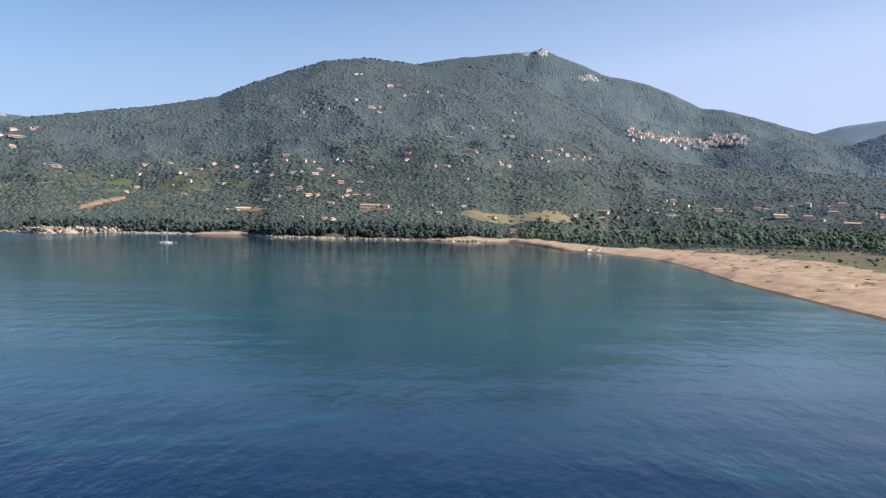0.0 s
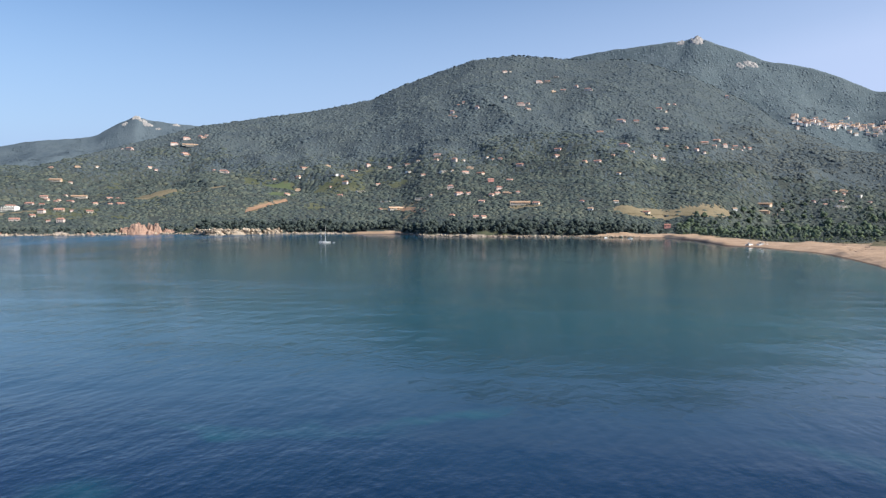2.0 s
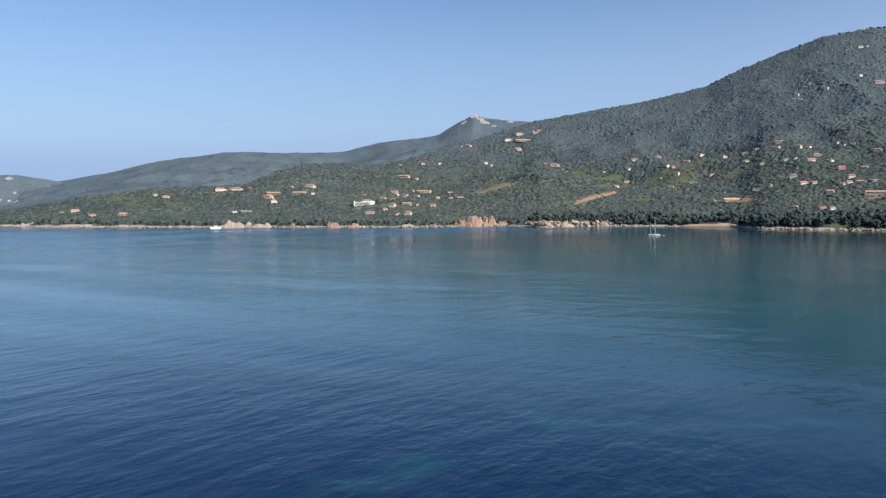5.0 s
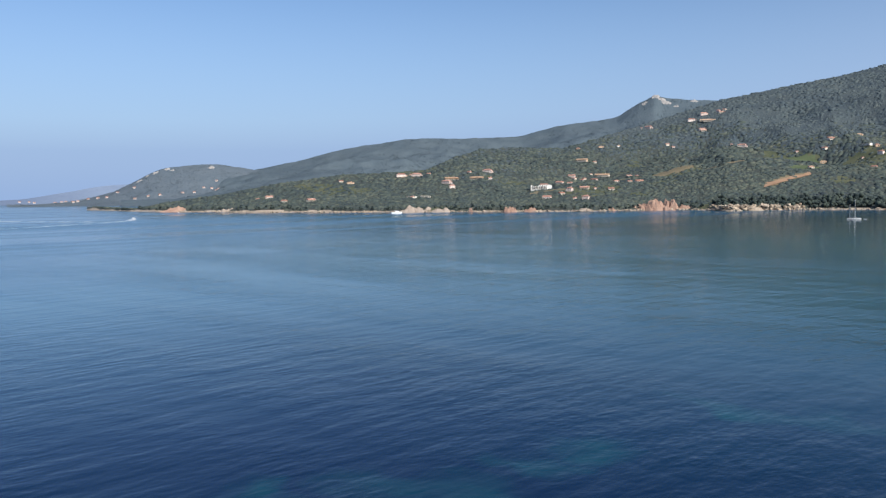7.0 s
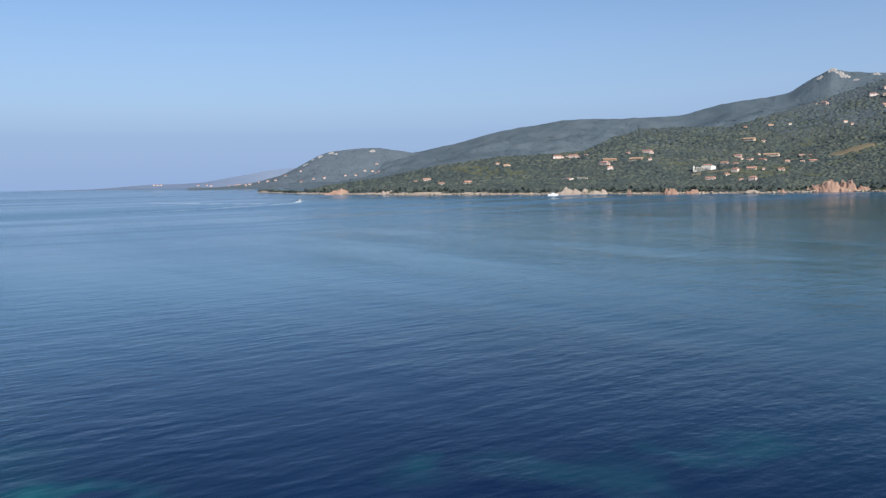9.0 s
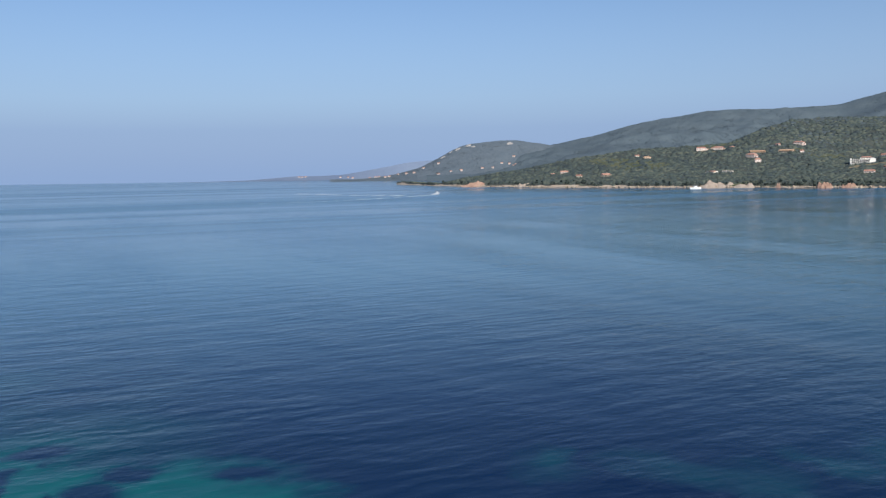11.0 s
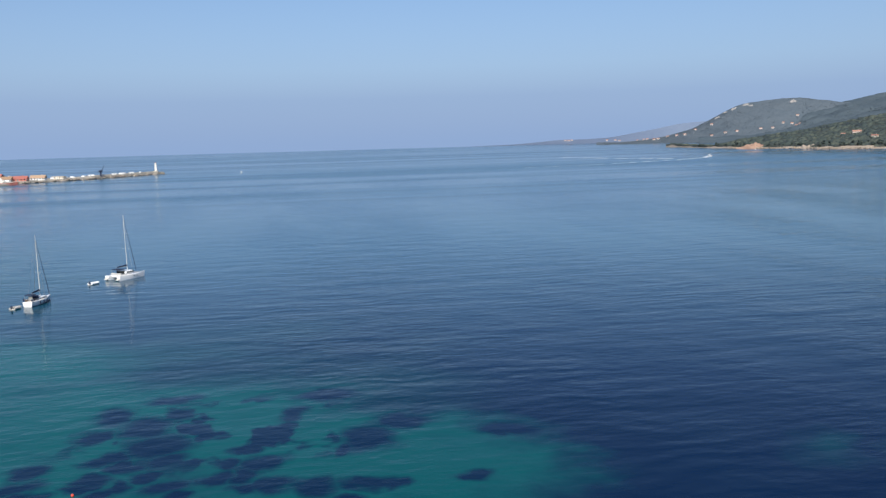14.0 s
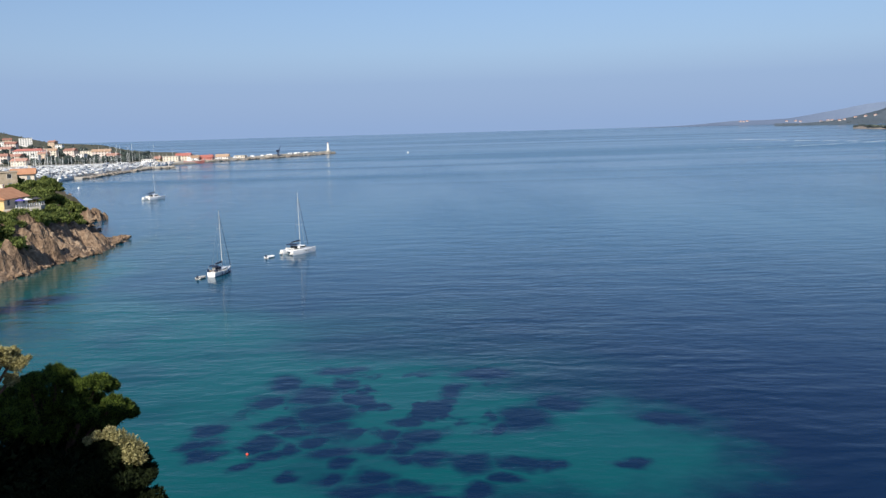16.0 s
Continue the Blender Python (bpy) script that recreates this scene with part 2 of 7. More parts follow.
RANGE = table("""-64 -0.3, -58 1.0, -55.8 1.66, -53.2 2.18, -50.2 2.95, -45.7 3.63, -40.9 3.62, -38.4 3.66, -35.6 4.35, -32.1 4.75, -31 5.42,
-30.1 5.9, -29.6 6.15, -29 5.9, -27.6 5.73, -25.9 5.62, -23 5.2, -12 5.0""")
CAPE = table("-70.4 -0.46, -68.6 -0.43, -66.2 -0.12, -64.55 0.27, -63.77 0.66, -63.1 1.0, -62.34 1.42, -61.4 1.83, -60.5 1.9, -59.3 2.03, -58.1 2.05, -57 1.88, -55.7 1.67, -52 1.3, -45 1.0")
FAR = table("-80 -0.42, -76.2 -0.37, -74.4 -0.25, -72.7 -0.12, -71.1 -0.13, -69.5 -0.06, -68.6 0.08, -67.9 0.21, -66.8 0.38, -65.5 0.64, -64.5 0.75, -63.8 0.78, -60 0.9")


def range_height(b, r, tab, foot, crest, base, grain, seed):
    x, y = r * np.sin(np.radians(b)), r * np.cos(np.radians(b))
    u = np.clip((r - foot) / (crest - foot), 0, 1)
    drift = (1 - u) * 2.2 * fbm(x / 420 + 7, y / 420, 3, seed + 20)
    el = u ** 4 * soft(b, tab, 1, 0.4) + (1 - u ** 4) * soft(b + drift, tab, 1, 2.6)
    top = EYE_Z + crest * np.tan(np.radians(el))
    share = np.clip((top - 110) / 150, 0, 1) if base > 50 else 1.0
    base = base * share - 3 * (1 - share)
    h = base + (top - base) * (0.45 * u + 0.55 * u ** 1.5)
    h = h + np.sin(np.pi * u) ** 0.8 * grain * fbm(x / 380, y / 380, 4, seed)
    back = np.clip((r - crest) / 300, 0, 1)
    return h - back * 40


# ---- the sea ----
def sea_material():
    m = bpy.data.materials.new("sea_water")
    m.use_nodes = True
    nt = m.node_tree
    bs = nt.nodes["Principled BSDF"]
    geo = nt.nodes.new("ShaderNodeNewGeometry")
    pos = geo.outputs["Position"]

    def math_node(op, a, b=None, c=None):
        n = nt.nodes.new("ShaderNodeMath")
        n.operation = op
        for i, v in enumerate((a, b, c)):
            if v is None:
                continue
            if isinstance(v, (int, float)):
                n.inputs[i].default_value = v
            else:
                nt.links.new(v, n.inputs[i])
        return n.outputs[0]

    def stretched(rz, sx, sy):
        mp = nt.nodes.new("ShaderNodeMapping")
        mp.inputs["Rotation"].default_value = (0, 0, radians(rz))
        mp.inputs["Scale"].default_value = (sx, sy, 1)
        nt.links.new(pos, mp.inputs["Vector"])
        return mp.outputs[0]

    def smooth(v, a, b):
        n = nt.nodes.new("ShaderNodeMapRange")
        n.interpolation_type = "SMOOTHSTEP"
        n.inputs["From Min"].default_value, n.inputs["From Max"].default_value = a, b
        nt.links.new(v, n.inputs["Value"])
        return n.outputs[0]

    wob = nt.nodes.new("ShaderNodeTexNoise")
    wob.inputs["Scale"].default_value, wob.inputs["Detail"].default_value = 0.2, 5
    nt.links.new(pos, wob.inputs["Vector"])
    off = nt.nodes.new("ShaderNodeVectorMath")
    off.operation = "MULTIPLY_ADD"
    off.inputs[1].default_value = (9, 9, 0)
    nt.links.new(wob.outputs["Color"], off.inputs[0])
    nt.links.new(pos, off.inputs[2])
    ragged = nt.nodes.new("ShaderNodeVectorMath")
    ragged.operation = "SUBTRACT"
    ragged.inputs[1].default_value = (4.5, 4.5, 0)
    nt.links.new(off.outputs[0], ragged.inputs[0])

    drift = noise_node(nt, pos, 0.03, 3, 0.6)
    off2 = nt.nodes.new("ShaderNodeVectorMath")
    off2.operation = "MULTIPLY_ADD"
    off2.inputs[1].default_value = (46, 46, 0)
    nt.links.new(drift.outputs["Color"], off2.inputs[0])
    nt.links.new(ragged.outputs[0], off2.inputs[2])
    loose = nt.nodes.new("ShaderNodeVectorMath")
    loose.operation = "SUBTRACT"
    loose.inputs[1].default_value = (23, 23, 0)
    nt.links.new(off2.outputs[0], loose.inputs[0])

    # seagrass edges: only small lobes
    off4 = nt.nodes.new("ShaderNodeVectorMath")
    off4.operation = "MULTIPLY_ADD"
    off4.inputs[1].default_value = (6.4, 6.4, 0)
    nt.links.new(wob.outputs["Color"], off4.inputs[0])
    nt.links.new(pos, off4.inputs[2])
    crisp = nt.nodes.new("ShaderNodeVectorMath")
    crisp.operation = "SUBTRACT"
    crisp.inputs[1].default_value = (3.2, 3.2, 0)
    nt.links.new(off4.outputs[0], crisp.inputs[0])

    def blob(x, y, rx, ry, turn, hard=0.55, way=ragged):
        mp = nt.nodes.new("ShaderNodeMapping")
        mp.vector_type = "TEXTURE"
        mp.inputs["Location"].default_value = (x, y, 0)
        mp.inputs["Rotation"].default_value = (0, 0, radians(turn))
        mp.inputs["Scale"].default_value = (rx, ry, 1000)
        nt.links.new(way.outputs[0], mp.inputs["Vector"])
        ln = nt.nodes.new("ShaderNodeVectorMath")
        ln.operation = "LENGTH"
        nt.links.new(mp.outputs[0], ln.inputs[0])
        return smooth(ln.outputs["Value"], 1.2, hard)

    # shoal edges wander less
    off3 = nt.nodes.new("ShaderNodeVectorMath")
    off3.operation = "MULTIPLY_ADD"
    off3.inputs[1].default_value = (20, 20, 0)
    nt.links.new(drift.outputs["Color"], off3.inputs[0])
    nt.links.new(ragged.outputs[0], off3.inputs[2])
    firm = nt.nodes.new("ShaderNodeVectorMath")
    firm.operation = "SUBTRACT"
    firm.inputs[1].default_value = (10, 10, 0)
    nt.links.new(off3.outputs[0], firm.inputs[0])

    def join(cs):
        out = cs[0]
        for c in cs[1:]:
            out = math_node("MAXIMUM", out, c)
        return out

    # sea floor seen through clear water: sand shoals, seagrass meadows
    shoals = join([blob(*b, 0.6, firm) for b in SHOALS])
    patch = noise_node(nt, stretched(20, 0.04, 0.04), 1.0, 3, 0.5).outputs[0]
    sand = math_node("MULTIPLY", shoals, math_node("MULTIPLY_ADD", smooth(patch, 0.3, 0.5), 0.45, 0.55))
    faint = math_node("MULTIPLY", join([blob(*b, 0.1, loose) for b in FAINT]), math_node("MULTIPLY_ADD", smooth(patch, 0.35, 0.6), 0.6, 0.4))
    meadow = join([blob(x, y, rx * 1.2, ry * 1.45, -math.degrees(math.atan2(x, y)), 0.42, crisp) for x, y, rx, ry in MEADOWS])
    tufts_ = smooth(noise_node(nt, stretched(30, 0.1, 0.13), 1.0, 3, 0.5).outputs[0], 0.53, 0.6)
    meadow = math_node("MAXIMUM", meadow, math_node("MULTIPLY", tufts_, blob(-106, -10, 16, 22, 0, 0.5)))
    rim = join([blob(*b) for b in RIMS])

    def mixc(f, a, b):
        n = nt.nodes.new("ShaderNodeMix")
        n.data_type = "RGBA"
        for key, v in (("Factor", f), ("A", a), ("B", b)):
            if isinstance(v, tuple):
                n.inputs[key].default_value = (*v, 1)
            elif isinstance(v, (int, float)):
                n.inputs[key].default_value = v
            else:
                nt.links.new(v, n.inputs[key])
        return n.outputs["Result"]

    deep = mixc(smooth(noise_node(nt, stretched(10, 0.006, 0.012), 1.0, 3).outputs[0], 0.35, 0.7), (0.0008, 0.0095, 0.043), (0.0012, 0.0165, 0.056))
    sep = nt.nodes.new("ShaderNodeSeparateXYZ")
    nt.links.new(pos, sep.inputs[0])
    # brighter blue painted in westward, making up for weak sky reflection
    deep = mixc(smooth(sep.outputs["X"], -90, -330), deep, (0.001, 0.082, 0.162))
    wide_bay = mixc(blob(-60, 900, 640, 640, 6, 0.45), deep, (0.0008, 0.035, 0.058))
    open_bay = mixc(blob(-40, 460, 540, 340, 6, 0.45), wide_bay, (0.001, 0.068, 0.098))
    c = mixc(math_node("MULTIPLY", faint, 0.55), open_bay, (0.005, 0.085, 0.095))
    c = mixc(math_node("MULTIPLY", rim, 0.7), c, (0.03, 0.12, 0.13))
    reef = join([blob(*b, 0.2) for b in REEF])
    c = mixc(math_node("MULTIPLY", sand, 0.78), c, (0.003, 0.116, 0.116))
    c = mixc(math_node("MULTIPLY", meadow, 0.93), c, (0.001, 0.012, 0.05))
    c = mixc(math_node("MULTIPLY", reef, 0.75), c, (0.03, 0.08, 0.055))
    nt.links.new(c, bs.inputs["Base Color"])
    bs.inputs["IOR"].default_value = 1.33
    bs.inputs["Specular IOR Level"].default_value = 0.21
    # ripples, longer waves, and calm slicks between them
    slick = smooth(noise_node(nt, stretched(-12, 0.0035, 0.014), 1.0, 3).outputs[0], 0.35, 0.65)
    bands = smooth(noise_node(nt, stretched(4, 0.011, 0.0006), 1.0, 4, 0.6).outputs[0], 0.4, 0.62)
    bands = math_node("MULTIPLY", bands, smooth(sep.outputs["X"], -250, -700))
    nt.links.new(math_node("MULTIPLY_ADD", bands, 0.12, 0.1), bs.inputs["Roughness"])
    w1 = noise_node(nt, stretched(12, 0.62, 0.34), 1.0, 4, 0.6).outputs[0]
    w2 = noise_node(nt, stretched(-8, 0.12, 0.05), 1.0, 3, 0.55).outputs[0]
    h = math_node("ADD", math_node("MULTIPLY", w1, math_node("MULTIPLY_ADD", slick, 0.19, 0.04)), math_node("MULTIPLY", w2, math_node("MULTIPLY_ADD", slick, 0.45, 0.3)))
    # a low swell in long crests
    swell = nt.nodes.new("ShaderNodeTexWave")
    swell.wave_type, swell.bands_direction = "BANDS", "X"
    for key, v in (("Scale", 0.065), ("Distortion", 11.0), ("Detail", 3.0), ("Detail Scale", 0.8), ("Detail Roughness", 0.55)):
        swell.inputs[key].default_value = v
    nt.links.new(pos, swell.inputs["Vector"])
    patchy = smooth(noise_node(nt, stretched(0, 0.02, 0.012), 1.0, 2).outputs[0], 0.35, 0.65)
    h = math_node("ADD", h, math_node("MULTIPLY", swell.outputs["Fac"], math_node("MULTIPLY_ADD", patchy, 0.034, 0.008)))
    # waves flattened far offshore so the horizon looks bright from the camera
    h = math_node("MULTIPLY", h, math_node("MULTIPLY_ADD", smooth(sep.outputs["X"], -700, -2000), -0.93, 1.0))
    # sheltered water under the hills is almost flat
    h = math_node("MULTIPLY", h, math_node("MULTIPLY_ADD", smooth(sep.outputs["Y"], 380, 950), -0.66, 1.0))
    bp = nt.nodes.new("ShaderNodeBump")
    bp.inputs["Strength"].default_value, bp.inputs["Distance"].default_value = 1.0, 0.6
    nt.links.new(h, bp.inputs["Height"])
    nt.links.new(bp.outputs[0], bs.inputs["Normal"])
    return m


# x, y, half length, half width, turn
SHOALS = ((-93, -3, 21, 27, -10), (-106, -24, 28, 32, 10), (-132, -52, 46, 28, 35), (-140, -74, 55, 26, 15), (-72, -35, 26, 28, 0), (-180, -95, 50, 16, 10), (-91, 15, 18, 15, 0), (-205, -99, 42, 14, 6))
# seagrass patches: x, y, half width, half depth
MEADOWS_SOUTH = table("""-97.4 -30.8 2.2 2.0, -92.6 -30.5 2.5 1.9, -89.2 -29.2 2.2 1.6, -86.0 -24.0 1.3 1.1, -84.9 17.5 2.3 1.6, -98.4 23.3 3.8 1.9, -83.3 -19.4 1.3 1.2, -93.3 -23.5 2.1 1.7,
-91.1 -24.8 1.8 1.2, -88.9 -22.3 2.5 1.5, -90.6 -20.5 1.4 1.6, -107.8 -26.9 2.4 2.2, -115.2 -26.0 2.8 3.6, -109.8 -20.8 4.2 3.7, -102.7 -18.5 4.3 3.7, -114.6 -17.1 2.4 2.7,
-98.9 -22.6 2.8 1.8, -96.1 -20.4 2.0 1.7, -97.6 -16.6 3.1 1.8, -92.9 -17.8 2.0 1.4, -89.4 -15.0 3.3 1.8, -86.1 -13.8 1.7 1.2""")
MEADOWS_NORTH = table("""-82.4 -14.8 2.0 1.3, -82.7 -9.9 2.5 1.6, -79.2 -10.8 3.2 1.7, -79.7 -6.4 2.5 1.7, -77.7 -2.5 3.0 1.1, -94.4 -9.3 1.8 2.0, -90.3 -9.9 2.0 1.7, -91.2 -7.0 1.6 2.2,
-94.4 -5.2 2.7 2.2, -99.3 -7.0 2.1 1.4, -87.1 -6.7 1.6 1.4, -87.4 -4.1 2.5 2.1, -85.7 0.1 2.8 2.4, -78.9 0.4 2.2 1.6, -82.0 3.3 1.7 1.4, -86.0 5.7 3.1 1.5,
-85.1 8.3 1.6 1.2, -99.4 6.7 3.9 4.2, -104.6 11.3 3.9 2.4, -96.8 3.2 1.6 1.9, -111.5 -2.0 2.3 2.3, -118.9 2.4 4.4 2.3, -121.9 -19.1 4.2 2.1, -181 -92 7 4.5, -172 -95 6 4""")
MEADOWS = np.vstack([MEADOWS_SOUTH, MEADOWS_NORTH])
FAINT = ((-50, 134, 24, 6, 3), (-27, 145, 16, 5, 20), (-66, 102, 9, 12, 0), (-67, 88, 8, 7, 0), (-72, 72, 9, 8, 0), (-78, 54, 8, 8, 0), (46, 126, 26, 9, -30),
         (130, 270, 120, 120, 0), (-130, -30, 70, 60, 20), (-260, -90, 150, 45, 15))
# weedy rock just under the surface
REEF = ((-215, -107, 62, 8, 2), (-190, -110, 40, 12, 0), (-268, -108, 30, 5, 0))
RIMS = ((158, 430, 34, 230, 0), (178, 800, 36, 260, 0), (60, 1320, 160, 40, 0))
M_SEA = sea_material()


def mesh_object(name, verts, faces, mats, index=None, smooth=True):
    me = bpy.data.meshes.new(name)
    verts, faces = np.asarray(verts, dtype=np.float32), np.asarray(faces, dtype=np.int32)
    me.vertices.add(len(verts))
    me.vertices.foreach_set("co", verts.ravel())
    k = faces.shape[1]
    me.loops.add(faces.size)
    me.loops.foreach_set("vertex_index", faces.ravel())
    me.polygons.add(len(faces))
    me.polygons.foreach_set("loop_start", np.arange(len(faces), dtype=np.int32) * k)
    me.polygons.foreach_set("loop_total", np.full(len(faces), k, dtype=np.int32))
    for m in mats:
        me.materials.append(m)
    if index is not None:
        me.polygons.foreach_set("material_index", np.asarray(index, dtype=np.int32))
    me.polygons.foreach_set("use_smooth", np.full(len(faces), smooth))
    me.update(calc_edges=True)
    me.validate()
    return new(name, me)


def sheet(name, X, Y, Z, mats, index=None, keep=None):
    """A height field over a curved net; index gives each square's material, keep the squares that stay."""
    n, k = X.shape
    ids = np.arange(n * k).reshape(n, k)
    f = np.stack([ids[:-1, :-1], ids[1:, :-1], ids[1:, 1:], ids[:-1, 1:]], -1).reshape(-1, 4)
    v = np.stack([X, Y, Z], -1).reshape(-1, 3)
    a, b, c = v[f[:1, 0]], v[f[:1, 1]], v[f[:1, 2]]
    if np.cross(b - a, c - a)[0, 2] < 0:
        f = f[:, ::-1]
    if keep is not None:
        keep = keep.ravel()
        f = f[keep]
        index = None if index is None else index.ravel()[keep]
    return mesh_object(name, v, f, mats, None if index is None else index.ravel())


sea_net = np.meshgrid(np.linspace(-7000, 7000, 15), np.linspace(-7000, 7000, 15), indexing="ij")
sea = sheet("sea", sea_net[0], sea_net[1], np.zeros((15, 15)), [M_SEA])
tagged(sea, "calm blue-green bay water with faint ripples", "sea", kind="structure")


# houses on the slopes: bearing, distance, width
H_WEST_SLOPE = table("""-26.62 3062 28, -25.56 3055 20, -26.26 2970 59, -26.71 2889 27, -24.32 2513 30, -19.56 2317 14, -19.22 2434 22, -17.70 2548 17,
-17.25 2327 25, -15.90 2367 25, -15.00 2442 13, -19.62 2097 19, -20.31 2011 13, -15.54 2135 28, -16.49 2240 15, -16.83 2091 14,
-14.32 2208 12""")
H_MID_SLOPE = table("""-13.58 2301 15, -12.37 2315 12, -12.26 2222 26, -11.35 2138 11, -10.39 2305 21, -10.46 2262 12, -9.25 2211 17, -9.97 2137 28,
-8.25 2142 17, -8.54 2084 19, -7.51 2075 25, -6.83 1918 25, -5.57 1902 13, -4.91 2123 22, -6.22 2178 11, -2.48 2145 20, -2.42 2209
20, -9.52 1873 17, -8.96 1776 19, -11.51 1838 24, -6.30 1770 16, -5.81 1726 18, -6.78 1710 9, -7.44 1662 15, -4.87 1611 42, -3.82
1596 13, -7.83 1518 8, -13.84 1955 23, -13.13 1817 36, 0.16 2047 19, 0.31 2531 20""")
H_HIGH = table("""-5.94 3278 22, -2.58 3245 26, -3.69 3136 29, -3.13 3156 21, -0.50 3006 28, -1.25 3082 16, -2.11 3017 20, -2.75 2993 16, -5.92 2866
15, -9.41 2804 15, -9.22 2767 11, -8.65 2881 11, -4.90 2823 26, -4.41 2775 22, -7.76 2797 15, 4.03 2913 19, 4.99 3007 12, 8.18
3349 18, 1.61 2683 35, 2.62 2698 18, 4.43 2644 24, 1.83 2311 27, 6.40 2411 13, 6.87 2491 26, 7.61 2577 24, 8.10 2546 17, 8.73 2660
14, 9.58 2707 14, 4.29 2258 12""")
H_VALLEY = table("""3.32 1588 13, 4.65 1511 18, 10.47 1948 39, 10.48 1863 20, 14.07 2099 28, 14.79 2011 27, 14.94 2222 21, 15.68 2162 28, 17.73 2159
28, 20.09 2296 21, 21.42 2138 51, 22.06 2318 18, 23.02 2331 18, 23.04 2115 33, 23.70 1902 30, 24.45 2224 32, 24.90 2328 31, 25.50
2053 41, 26.06 2236 32, 27.06 2201 17""")
H_WEST_CAPE = table("""-45.54 1855 24, -44.62 1854 29, -42.88 2093 33, -43.22 2041 35, -42.85 1969 16, -40.49 2194 32, -41.18 2093 33, -41.69 2170 11,
-49.62 2087 17, -46.23 2182 35, -45.20 2180 29, -35.73 2033 19, -34.93 2180 20, -34.28 2039 11, -32.96 2192 40, -33.47 2033 21,
-34.10 1818 22, -35.08 1785 16, -35.62 1744 14, -36.56 1695 20, -32.37 1796 12, -32.08 1992 11, -31.23 2108 11, -30.60 1956 23,
-34.02 1658 13, -33.07 2690 18, -34.28 2423 38, -30.04 3004 28, -27.36 3008 28""")
H_WEST_CAPE2 = table("""-36.88 1861 54, -26.50 2982 59, -26.64 2879 23, -24.35 2517 23, -25.75 3073 16, -28.48 2695 9""")
H_POINT = table("""-54.91 1992 21, -53.94 1887 12, -52.21 1856 20""")
HOUSE_SPOTS = np.vstack([H_WEST_SLOPE, H_MID_SLOPE, H_HIGH, H_VALLEY, H_WEST_CAPE, H_WEST_CAPE2, H_POINT])


def on_slope(b, r):
    """The distance on the folded slope that lies as high over the horizon as r does on the even one."""
    tries = r + np.linspace(-260, 260, 521)
    el = (bay_height(np.full(521, b), tries) - EYE_Z) / tries
    aim = (bay_height(np.array([b]), np.array([r]), 0.0)[0] - EYE_Z) / r
    return float(tries[np.argmin(np.abs(el - aim) + 2e-6 * np.abs(tries - r))])


HOUSE_SPOTS[:, 1] = [on_slope(b, r) for b, r, w in HOUSE_SPOTS]
# small houses among the trees: bearing, distance
SMALL_WEST = table("""-34.52 2634, -31.92 2712, -21.13 2360, -16.72 2276, -17.47 2228, -11.67 2278, -8.66 2196, -9.41 2074, -9.41 1566, -7.08 2244, -0.65 2042""")
SMALL_EAST = table("""1.16 2080, 2.42 2226, 3.67 2260, 1.54 1938, 4.55 2438, 5.78 2374, -0.82 1626, -0.26 1556, 1.37 1626, 13.34 2030, 16.44 2128, 8.75 1748""")
SMALL_SPOTS = np.vstack([SMALL_WEST, SMALL_EAST])
ALL_SPOTS = np.vstack([HOUSE_SPOTS, np.column_stack([SMALL_SPOTS, np.full(len(SMALL_SPOTS), 11.0)])])

# ---- land round the bay ----
# bearing, width of the sand
SANDS = table("-16.6 0, -15.5 16, -13 18, -12.2 0, -1.5 0, 0 14, 4.4 40, 6.3 190, 8.15 205, 10 160, 12 150, 15.4 285, 17.2 345, 18.9 365, 22.2 350, 25.4 305, 27.5 280, 40 180, 62 120")
# bearing, distance, half width in degrees, half depth in metres, surface
CLEARINGS = ((-21.7, 1830, 1.5, 30, 3), (-21.0, 2256, 1.0, 60, 2), (-20.7, 2012, 0.9, 30, 2), (-25.5, 2030, 1.4, 17, 1), (-12.8, 1832, 1.4, 30, 1),
             (-12.0, 1712, 0.7, 18, 3), (2.4, 1575, 1.2, 32, 1), (4.4, 1618, 1.4, 38, 1), (6.2, 1640, 1.4, 42, 1), (7.6, 1682, 1.0, 46, 1), (-31.5, 2080, 1.3, 30, 1), (-28.5, 2120, 1.2, 40, 1),
             (-36.3, 1820, 1.4, 12, 1), (-46.2, 2165, 0.8, 14, 3), (-45.1, 2165, 0.7, 14, 3), (-4.6, 1590, 1.3, 16, 1))
GRASS = table("0 1.1, 10 1.08, 16 1.18, 22 1.6, 26 1.95, 40 2")
mats_bay = [M_FLOOR, M_DRY, M_GREEN, M_EARTH, M_SAND, M_WET_SHADE, M_BEACHGRASS, M_ROCKBAND, M_HAZE_UPLAND, M_GLADE]
bearings = np.concatenate([np.arange(-66, 30, 0.14), np.arange(30, 62, 0.4)])
steps = np.concatenate([np.linspace(0, 0.11, 56), np.linspace(0.116, 1.0, 100)])
bank_steps = np.array([0, 18, 28, 30.5, 33, 36, 40])
Bn = bearings[:, None] + 0 * np.concatenate([bank_steps, steps])[None, :]
s_line, d_line = along(Bn, SHORE, 1) - 30, along(Bn, CREST, 2) + 450
Rn = np.hstack([s_line[:, :7] + bank_steps, s_line[:, 7:] + 46 + (d_line - s_line - 46)[:, 7:] * steps[None, :]])
Hn = bay_height(Bn, Rn)
inland = Rn - along(Bn, SHORE, 1)
Xn, Yn = Rn * np.sin(np.radians(Bn)), Rn * np.cos(np.radians(Bn))
wsand = along(Bn, SANDS, 1)
dune = np.clip(inland / 40, 0, 1) * (wsand > 30) * np.clip((wsand + 60 - inland) / 60, 0, 1)
